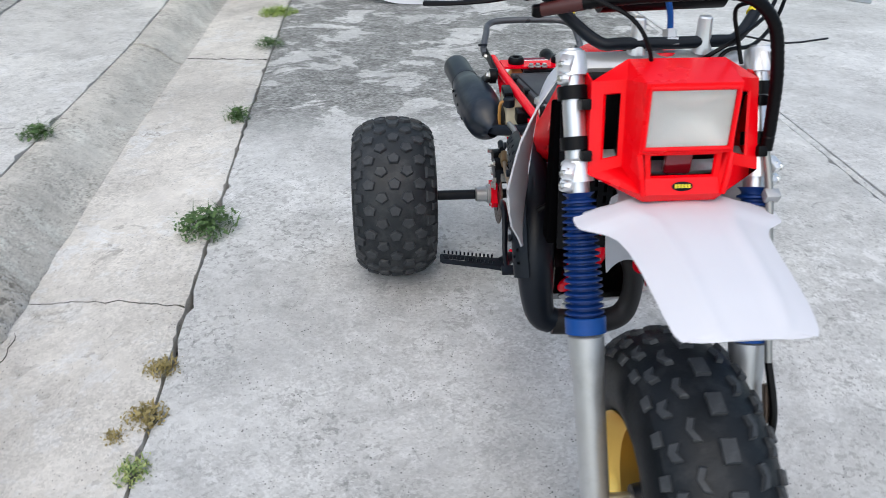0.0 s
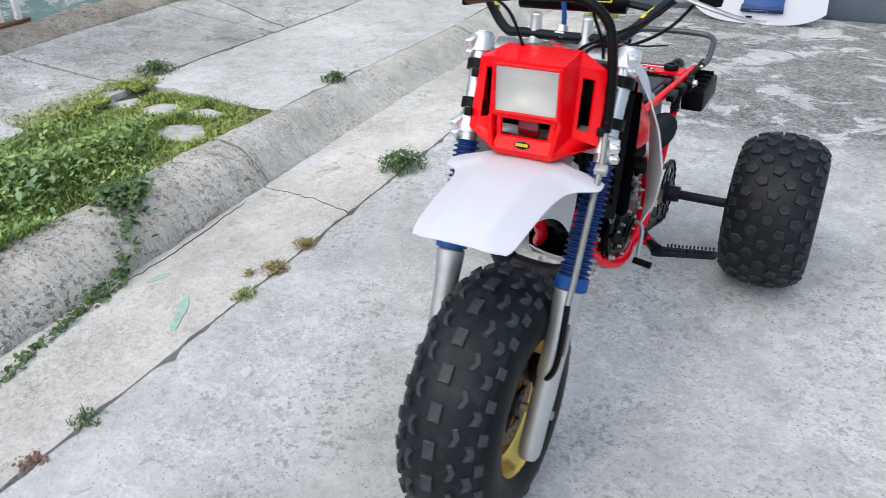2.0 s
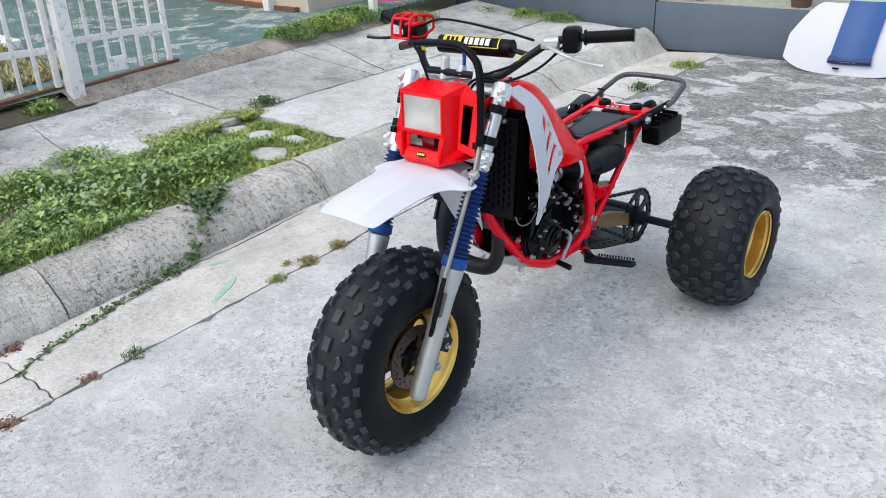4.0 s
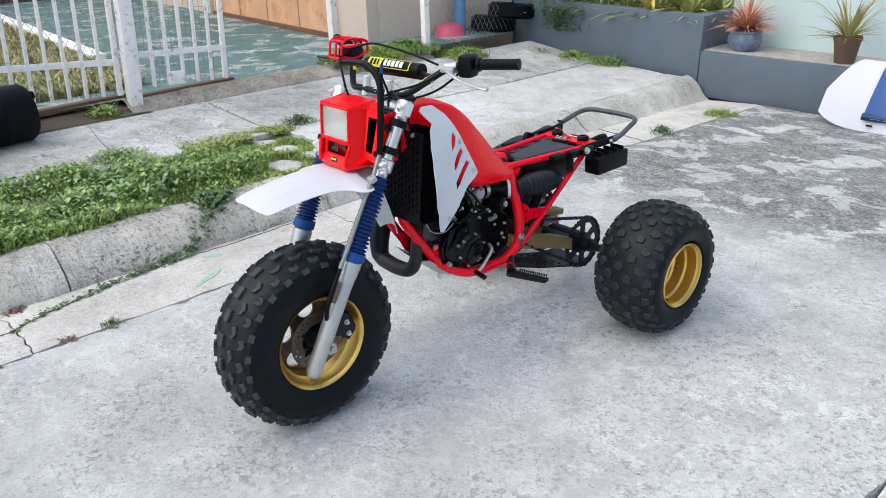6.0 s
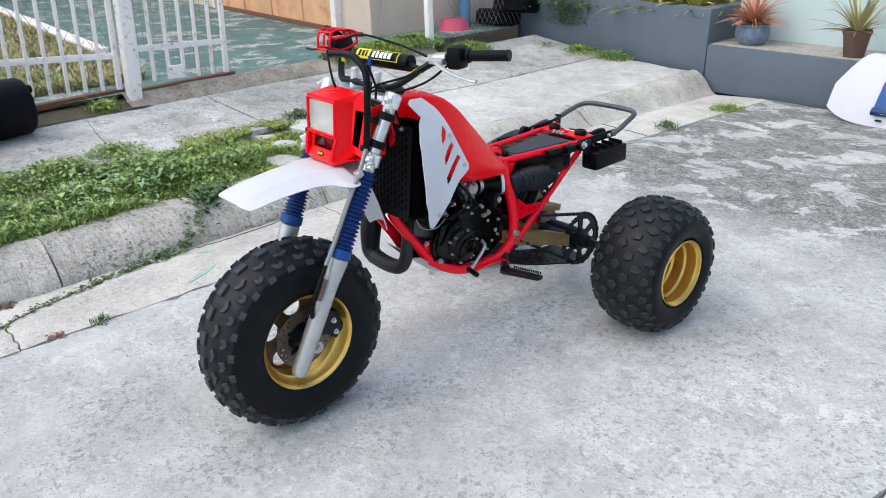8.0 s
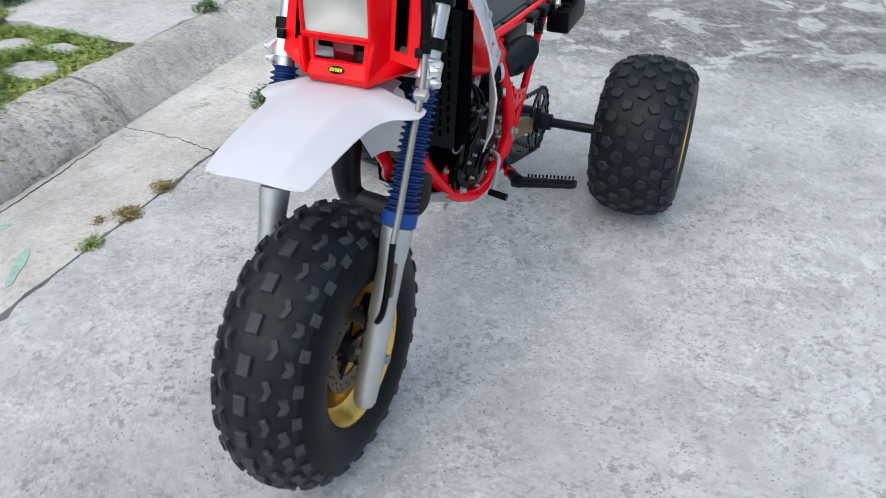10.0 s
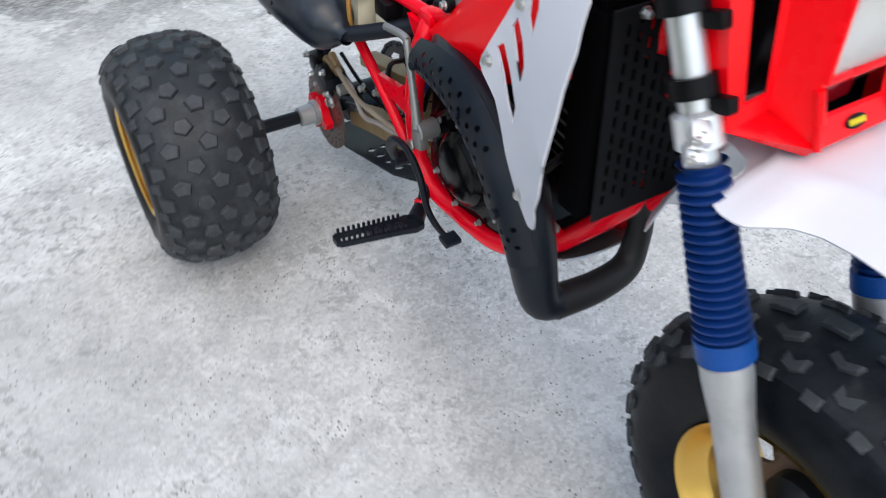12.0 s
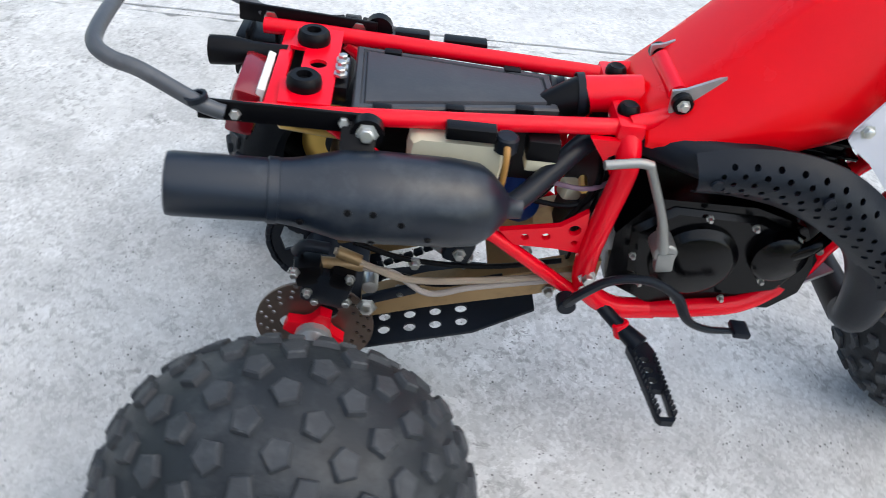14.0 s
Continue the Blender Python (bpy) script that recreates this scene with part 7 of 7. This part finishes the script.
for x, y, z, r in ((0.118, -0.6, 0.52, 0.007), (0.12, -0.56, 0.47, 0.008), (0.118, -0.58, 0.43, 0.007), (0.1, -0.8, 0.6, 0.008), (0.1, -0.76, 0.68, 0.009), (0.09, -0.84, 0.7, 0.008), (0.1, -0.7, 0.69, 0.007), (0.12, -0.63, 0.585, 0.007), (0.13, -0.85, 0.43, 0.007)):
    P("engine_bolt", bolt((x, y, z), r, (1, 0, 0.1), 0.008), M_ENGBOLT)
P("coolant_elbow", tube([(0.05, -0.84, 0.74), (0.09, -0.86, 0.72), (0.1, -0.87, 0.66), (0.085, -0.86, 0.6)], 0.014, 10, 5), M_BLACK)
P("carb_cover", disc((0.075, -0.635, 0.65), 0.024, 0.02, (1, 0, 0.1), 18), mat("pale_lavender_cap", (0.45, 0.42, 0.48), 0.4, var=0.15), "pale round carburettor cap")
P("carb_hose", tube([(0.085, -0.635, 0.665), (0.1, -0.66, 0.7), (0.09, -0.7, 0.71), (0.07, -0.72, 0.68)], 0.006, 8, 5), mat("pink_fuel_hose", (0.45, 0.12, 0.15), 0.4), "pinkish fuel hose")
for k, pts in enumerate([[(0.1, -0.92, 0.68), (0.13, -0.86, 0.62), (0.135, -0.8, 0.59), (0.12, -0.72, 0.6)], [(0.08, -0.72, 0.7), (0.115, -0.7, 0.66), (0.12, -0.67, 0.62), (0.1, -0.62, 0.58), (0.11, -0.56, 0.55)], [(0.06, -0.8, 0.76), (0.11, -0.77, 0.72), (0.12, -0.73, 0.66), (0.115, -0.7, 0.6)]]):
    P("engine_hose", tube(pts, 0.005, 7, 5), M_BLACK)
P("hose_clip", lathe([(-0.006, 0.04), (-0.006, 0.043), (0.006, 0.043), (0.006, 0.04)], (0.085, -0.49, 0.635), 24, (0.6, 1, 0)), M_CHROME, "steel hose clamp")

# kick starter
ks = P("kick_starter", disc((-0.168, -0.565, 0.54), 0.02, 0.045, (-1, 0, 0), 16), M_DULL, "bare metal kick starter")
P("kick_arm", tube([(-0.185, -0.56, 0.545), (-0.182, -0.538, 0.61), (-0.172, -0.494, 0.698)], [0.011, 0.0075, 0.0075], 10, 4), M_DULL, parent=ks)
P("kick_pedal", tube([(-0.172, -0.497, 0.697), (-0.173, -0.475, 0.7), (-0.178, -0.424, 0.694)], 0.0078, 10, 4), M_DULL, parent=ks)
P("kick_boss", box((-0.183, -0.568, 0.525), (0.022, 0.03, 0.04), (-10, 0, 0), 0.005), M_DULL, parent=ks)

# exhaust
P("exhaust_header", tube([(0.0, -0.86, 0.6), (0.025, -0.91, 0.585), (0.05, -0.942, 0.525), (0.048, -0.952, 0.45), (0.02, -0.962, 0.411), (-0.05, -0.966, 0.401), (-0.14, -0.961, 0.404)], [0.02, 0.021, 0.023, 0.025, 0.028, 0.03, 0.032], 16, 6), M_PIPE, "burnt dark steel exhaust header")
P("expansion_chamber", tube([(-0.138, -0.961, 0.404), (-0.17, -0.955, 0.432), (-0.183, -0.93, 0.53), (-0.18, -0.88, 0.615), (-0.172, -0.79, 0.675), (-0.165, -0.68, 0.7), (-0.135, -0.58, 0.7), (-0.078, -0.48, 0.69), (-0.085, -0.42, 0.675), (-0.14, -0.36, 0.648), (-0.185, -0.315, 0.63), (-0.207, -0.288, 0.622)], [0.032, 0.036, 0.043, 0.048, 0.047, 0.042, 0.034, 0.024, 0.018, 0.0165, 0.0165, 0.0165], 18, 6), M_SATIN, "black expansion chamber", angle=60)
md = Vector((-0.14, 1, 0.082))
mf = P("silencer", lathe([(-0.02, 0.017), (0.0, 0.018), (0.01, 0.03), (0.03, 0.05), (0.05, 0.062), (0.09, 0.066), (0.2, 0.067), (0.25, 0.064), (0.285, 0.055), (0.315, 0.048), (0.335, 0.0455), (0.336, 0.047), (0.35, 0.047), (0.351, 0.0445), (0.475, 0.0445), (0.482, 0.043), (0.484, 0.038), (0.478, 0.035), (0.44, 0.033), (0.44, 0.0)], (-0.207, -0.288, 0.622), 40, md), M_SILENCER, "matt black exhaust silencer with rivets", angle=50)
for u, a in ((0.2, 0.3), (0.235, 0.3), (0.16, 0.1), (0.12, -0.3), (0.2, -0.6), (0.3, -0.2)):
    r = 0.0672 if u < 0.25 else 0.053
    P("rivet_hole", disc((-0.207 - 0.138 * u - r * math.cos(a), -0.288 + 0.985 * u, 0.622 + 0.081 * u + r * math.sin(a)), 0.005, 0.004, (-math.cos(a), 0, math.sin(a)), 10), M_BLACK, parent=mf)
P("silencer_hanger", box((-0.19, -0.06, 0.705), (0.05, 0.05, 0.012), (0, -30, 0), 0.003), M_BLACK, parent=mf)


GUARD = smooth_path([(-0.206, -0.56, 0.695), (-0.214, -0.63, 0.708), (-0.222, -0.71, 0.706), (-0.23, -0.785, 0.682), (-0.236, -0.855, 0.638), (-0.238, -0.91, 0.585), (-0.235, -0.945, 0.525)], 8)
GDIR = [(GUARD[min(k + 3, len(GUARD) - 1)] - GUARD[max(k - 3, 0)]).normalized() for k in range(len(GUARD))]


def guard(u, v):
    """The guard's skin: u along the pipe, v across it."""
    t = u * (len(GUARD) - 1)
    k = min(int(t), len(GUARD) - 2)
    p, d = GUARD[k].lerp(GUARD[k + 1], t - k), GDIR[k].lerp(GDIR[k + 1], t - k).normalized()
    up = Vector((-1, 0, 0)).cross(d).normalized()
    wd = 0.036 + 0.014 * math.sin(3.14 * min(1, u * 1.1))
    a = (v - 0.5) * 2
    return p + up * (wd * a) + Vector((0.03 * a * a, 0, 0))


gm = bmesh.new()
NU, NV = 30, 7
for i in range(NU):
    for j in range(NV):
        rim = [guard((i + a) / NU, (j + b) / NV) for a, b in ((0, 0), (0.5, 0), (1, 0), (1, 0.5), (1, 1), (0.5, 1), (0, 1), (0, 0.5))]
        o = [gm.verts.new(p) for p in rim]
        if 1 < i < NU - 2 and 0 < j < NV - 1 and (i + j) % 2 == 0 and not (17 < i < 25 and j > 3):
            w = [gm.verts.new(guard((i + 0.5 + 0.3 * math.cos(t)) / NU, (j + 0.5 + 0.36 * math.sin(t)) / NV)) for t in [math.radians(225 + 45 * k) for k in range(8)]]
            for k in range(8):
                gm.faces.new((o[k], o[(k + 1) % 8], w[(k + 1) % 8], w[k]))
        else:
            gm.faces.new(o)
bmesh.ops.remove_doubles(gm, verts=gm.verts, dist=0.0004)
bmesh.ops.recalc_face_normals(gm, faces=gm.faces)
bmesh.ops.solidify(gm, geom=gm.faces[:], thickness=0.003)
hg = P("heat_guard", gm, M_SATIN, "black perforated exhaust heat guard", angle=60)
for u, v in ((0.06, 0.5), (0.42, 0.55), (0.78, 0.5)):
    c = guard(u, v)
    P("guard_screw", disc((c.x - 0.004, c.y, c.z), 0.009, 0.006, (-1, 0, 0), 16), M_SATIN, parent=hg)

# swing arm, axle, brake, sprocket
for s in (-1, 1):
    P("swing_arm", loft([[(s * (0.088 + a * 0.016), y, z + b * h) for a, b in ((-1, -1), (1, -1), (1, 1), (-1, 1))] for y, z, h in ((-0.5, 0.415, 0.026), (-0.4, 0.376, 0.03), (-0.2, 0.318, 0.031), (-0.08, 0.272, 0.027))]), M_SWING, "bronze box-section swing arm", angle=20)
P("swing_bridge", box((0, -0.34, 0.37), (0.17, 0.06, 0.05), (-18, 0, 0), 0.008), M_SWING)
P("pivot_bolt", rod((-0.15, -0.47, 0.41), (0.15, -0.47, 0.41), 0.011, 10), M_BOLT)
P("axle_carrier", lathe([(-0.085, 0.0), (-0.085, 0.045), (-0.06, 0.05), (0.06, 0.05), (0.085, 0.045), (0.085, 0)], (0, 0, 0.252), 28), M_SATIN, "black rear axle carrier")
P("carrier_arm", box((0, -0.05, 0.262), (0.19, 0.08, 0.055), bevel=0.01), M_SATIN)
P("rear_axle", rod((-0.44, 0, 0.252), (0.44, 0, 0.252), 0.0175, 18), M_SATIN, "black rear axle")
rr = 0.108
dh = [ring(r * math.cos(a), r * math.sin(a), 0.0045, 7) for q, r in enumerate((0.079, 0.09, 0.1)) for a in [k * 0.3307 + q * 0.11 for k in range(19)]]
rd = P("rear_brake_disc", plate(ring(0, 0, rr, 48), 0.005, lambda u, v, w: (-0.135 + w, u, 0.252 + v), [ring(0.045 * math.cos(k * 2.094), 0.045 * math.sin(k * 2.094), 0.02, 12) for k in range(3)] + dh), M_ROTOR, "drilled rear brake disc")
star = []
for k in range(8):
    a = k * math.pi / 4 + 0.39
    r1 = 0.056 if k % 2 == 0 else 0.034
    star += [(r1 * math.cos(a - 0.2), r1 * math.sin(a - 0.2)), (r1 * math.cos(a + 0.2), r1 * math.sin(a + 0.2))]
P("disc_hub", plate(star, 0.022, lambda u, v, w: (-0.152 + w, u, 0.252 + v)), M_REDP, "red anodised disc hub", rd)
P("axle_nut", lathe([(0, 0), (0, 0.034), (0.012, 0.034), (0.014, 0.027), (0.05, 0.026), (0.054, 0.022), (0.054, 0)], (-0.163, 0, 0.252), 12, (-1, 0, 0)), M_ALU, "pale grey axle nut")
rc = P("rear_caliper", box((-0.128, -0.02, 0.36), (0.06, 0.085, 0.075), (12, 0, 0), 0.012), M_SATIN, "black rear brake caliper")
for y in (-0.055, 0.0):
    P("caliper_bolt", bolt((-0.158, y, 0.335), 0.007, (-1, 0, 0), 0.006), M_BOLT, parent=rc)
P("caliper_slider", rod((-0.14, -0.095, 0.362), (-0.105, -0.095, 0.362), 0.014, 12), M_BOLT, parent=rc)
P("caliper_plunger", rod((-0.13, 0.01, 0.405), (-0.128, -0.08, 0.402), 0.011, 12), M_SWING, parent=rc)
P("caliper_stay", box((-0.115, -0.13, 0.325), (0.01, 0.1, 0.022), (-24, 0, 0), 0.004), M_SATIN)
P("rear_hose", tube([(-0.125, -0.05, 0.395), (-0.12, -0.13, 0.385), (-0.125, -0.2, 0.345), (-0.12, -0.28, 0.365), (-0.12, -0.42, 0.40)], 0.006, 8, 6), mat("grey_braided_hose", (0.35, 0.3, 0.27), 0.5, var=0.2), "grey braided rear brake hose")
P("rear_hose", tube([(-0.118, -0.07, 0.4), (-0.11, -0.15, 0.37), (-0.115, -0.22, 0.36), (-0.11, -0.33, 0.39)], 0.005, 8, 6), M_BLACK, "black hose")
teeth = []
for k in range(80):
    a = 6.28318 * k / 80
    r1 = 0.121 if k % 2 == 0 else 0.113
    teeth.append((r1 * math.cos(a), r1 * math.sin(a)))
cut = []
for k in range(6):
    a = k * 1.0472
    cut.append([(r * math.cos(a + d), r * math.sin(a + d)) for r, d in ((0.052, -0.27), (0.095, -0.36), (0.099, 0.0), (0.095, 0.36), (0.052, 0.27))])
spk = P("sprocket", plate(teeth, 0.007, lambda u, v, w: (0.098 + w, u, 0.252 + v), cut), M_SATIN, "black spoked rear sprocket")
P("sprocket_hub", lathe([(0, 0.048), (0.012, 0.048), (0.014, 0.032), (0.05, 0.03), (0.055, 0.0)], (0.1, 0, 0.252), 20), M_SATIN, parent=spk)
ch = bmesh.new()
chain_path = [(y, z) for y, z in [(-0.5 + 0.02 * k, 0.5 + (0.374 - 0.5) * k / 25) for k in range(26)]] + [(0.122 * math.sin(a), 0.252 + 0.122 * math.cos(a)) for a in [0.15 * k for k in range(1, 21)]] + [(-0.5 * k / 25, 0.13 + (0.43 - 0.13) * k / 25) for k in range(1, 26)]
for k, ((y0, z0), (y1, z1)) in enumerate(zip(chain_path, chain_path[1:])):
    ang = math.degrees(math.atan2(z1 - z0, y1 - y0))
    box((0.098, (y0 + y1) / 2, (z0 + z1) / 2), (0.012 if k % 2 else 0.017, 0.021, 0.013), (ang, 0, 0), 0.003, ch, 1)
P("drive_chain", ch, M_SATIN, "oily dark drive chain")
sk = [ring(x, y, 0.012, 12) for x in (-0.07, -0.035, 0.035, 0.07) for y in (-0.13, -0.18, -0.23, -0.28)]
P("swingarm_skid", plate([(-0.105, 0.06), (0.105, 0.06), (0.11, -0.05), (0.1, -0.3), (0.06, -0.42), (-0.06, -0.42), (-0.1, -0.3), (-0.11, -0.05)], 0.006, lambda u, v, w: (u, v, 0.146 + 0.28 * max(0, -v - 0.02) + w), sk), M_SATIN, "black drilled swing arm skid plate")
P("engine_skid", patch(lambda u, v: (-0.1 + 0.2 * u, -0.93 + 0.3 * v, 0.44 - 0.1 * min(1, v * 2.2) + 0.02 * (2 * u - 1) ** 2 - 0.02 * v), 8, 8, thick=0.004), M_ALU, "bare aluminium engine skid plate")
for s in (-1, 1):
    P("skid_bolt", bolt((s * 0.085, -0.86, 0.372), 0.009, (s, -0.5, 0), 0.006), M_BOLT)

# linkage, lines and brake pieces between silencer and swing arm
P("caliper_body", box((-0.137, 0.012, 0.392), (0.045, 0.05, 0.05), (-8, 0, 5), 0.012), M_BLACK, parent=rc)
P("caliper_body", box((-0.14, -0.045, 0.385), (0.04, 0.045, 0.04), (16, 0, 0), 0.011), M_BLACK, parent=rc)
P("caliper_arm", tube([(-0.125, 0.035, 0.42), (-0.13, 0.02, 0.44), (-0.128, -0.02, 0.435)], 0.011, 10, 4), M_SATIN, parent=rc)
for y, z, r in ((0.035, 0.405, 0.007), (-0.06, 0.40, 0.006), (0.012, 0.36, 0.006), (-0.092, 0.335, 0.012)):
    P("caliper_bolt", bolt((-0.166, y, z), r, (-1, 0, 0), 0.007), M_BOLT, parent=rc)
P("brake_cable", tube([(-0.125, -0.03, 0.43), (-0.13, -0.1, 0.4), (-0.125, -0.17, 0.375), (-0.12, -0.3, 0.385), (-0.115, -0.45, 0.41)], 0.0065, 8, 6), mat("tan_cable", (0.34, 0.27, 0.2), 0.6, var=0.25), "tan brake cable along the swing arm")
P("cable_end", rod((-0.125, -0.035, 0.428), (-0.128, -0.075, 0.413), 0.011, 10), M_SWING)
P("brake_cable", tube([(-0.11, -0.06, 0.44), (-0.105, -0.16, 0.405), (-0.1, -0.3, 0.4), (-0.1, -0.43, 0.43)], 0.005, 8, 6), M_BLACK, "black cable")
P("shock_linkage", rod((-0.05, -0.18, 0.43), (-0.065, -0.27, 0.375), 0.017, 12), M_ALU, "bare metal shock linkage")
P("linkage_bracket", box((-0.09, -0.245, 0.43), (0.03, 0.05, 0.05), (15, 0, 0), 0.008), M_SATIN)
for y, z in ((-0.17, 0.4), (-0.245, 0.43), (-0.36, 0.45), (-0.15, 0.33), (-0.42, 0.36)):
    P("link_bolt", bolt((-0.112, y, z), 0.008, (-1, 0, 0), 0.008), M_ENGBOLT)
P("upper_arm_plate", box((-0.02, -0.2, 0.43), (0.05, 0.36, 0.03), (-14, 0, 0), 0.006), M_SWING)
P("shock_spring", lathe([(0.012 * k, 0.036 if k % 2 else 0.028) for k in range(14)], (-0.02, -0.36, 0.47), 18, (0.02, 0.35, 0.6)), M_BLUE, "blue rear shock spring", angle=70)
# invented black sheet: stands for the dark depth behind the engine
P("dark_gap_sheet", loft([[(x, -0.455 - 0.1 * (z - 0.5) + d, z) for x, d in ((-0.085, 0.0), (0.085, 0.0), (0.085, 0.006), (-0.085, 0.006))] for z in (0.4, 0.5, 0.6, 0.68)]), M_BLACK, "added black sheet that darkens the gap behind the engine")
P("carb_fitting", box((-0.06, -0.42, 0.56), (0.03, 0.035, 0.03), (10, 0, 20), 0.006), M_CREAM, "brass and cream carburettor fitting")
P("carb_fitting", rod((-0.05, -0.44, 0.575), (-0.1, -0.43, 0.59), 0.008, 8), M_GOLD)
for k, pts in enumerate([[(-0.06, -0.4, 0.6), (-0.1, -0.36, 0.57), (-0.1, -0.3, 0.53), (-0.09, -0.26, 0.47)], [(-0.05, -0.46, 0.63), (-0.1, -0.45, 0.6), (-0.1, -0.42, 0.53), (-0.09, -0.4, 0.46)], [(-0.04, -0.48, 0.6), (-0.09, -0.46, 0.56), (-0.1, -0.44, 0.49)]]):
    P("breather_hose", tube(pts, 0.006, 8, 5), M_BLACK)

# pegs, shifter, pedal
for s in (-1, 1):
    y0 = -0.582
    P("peg_mount", tube([(s * 0.12, -0.5, 0.37), (s * 0.155, -0.54, 0.345), (s * 0.2, -0.582, 0.332)], [0.013, 0.013, 0.02], 10, 4), M_SATIN, "black peg bracket")
    P("peg_pin", disc((s * 0.168, -0.553, 0.338), 0.016, 0.03, (0.3, 0.4, 1), 12), M_REDP)
    pg = bmesh.new()
    side = [(0.188, 0.018), (0.21, 0.025), (0.24, 0.021), (0.32, 0.018), (0.376, 0.016), (0.384, 0.01)]
    pts = [(s * u, y0 + v) for u, v in side] + [(s * u, y0 - v) for u, v in side[::-1]]
    hl = [ring(s * (0.238 + 0.026 * k), y0, 0.0085, 10) for k in range(3)] + [[(s * 0.312, y0 + 0.012), (s * 0.374, y0 + 0.01), (s * 0.374, y0 - 0.01), (s * 0.312, y0 - 0.012)]]
    plate(pts, 0.013, lambda u, v, w: (u, v, 0.324 + 0.16 * (abs(u) - 0.19) + w), hl, pg)
    peg = P("foot_peg", pg, M_SATIN, "black toothed metal foot peg")
    for k in range(13):
        u = 0.232 + 0.0115 * k
        for yy in (0.017 - 0.0003 * k, -0.017 + 0.0003 * k):
            P("tooth", box((s * u, y0 + yy, 0.339 + 0.16 * (u - 0.19)), (0.005, 0.004, 0.009), (0, 0, 0), 0), M_SATIN, parent=peg)
P("brake_pedal", tube([(-0.165, -0.44, 0.385), (-0.185, -0.45, 0.43), (-0.195, -0.49, 0.478), (-0.2, -0.55, 0.49), (-0.205, -0.605, 0.465), (-0.208, -0.64, 0.415), (-0.21, -0.68, 0.398), (-0.212, -0.735, 0.402)], [0.012, 0.013, 0.012, 0.011, 0.011, 0.01, 0.01, 0.008], 10, 6, flat=0.65), M_SATIN, "curved black brake pedal")
P("pedal_tip", box((-0.213, -0.735, 0.407), (0.035, 0.03, 0.012), (4, 0, 0), 0.003), M_SATIN)
P("pedal_pivot", disc((-0.16, -0.44, 0.385), 0.017, 0.03, (1, 0, 0), 16), M_SATIN)
P("gear_lever", tube([(0.13, -0.64, 0.45), (0.165, -0.66, 0.44), (0.175, -0.72, 0.395), (0.18, -0.75, 0.38)], 0.0065, 8, 5), M_ALU, "steel gear lever")
P("lever_rubber", rod((0.17, -0.752, 0.379), (0.225, -0.758, 0.375), 0.0105, 12), M_BLACK)
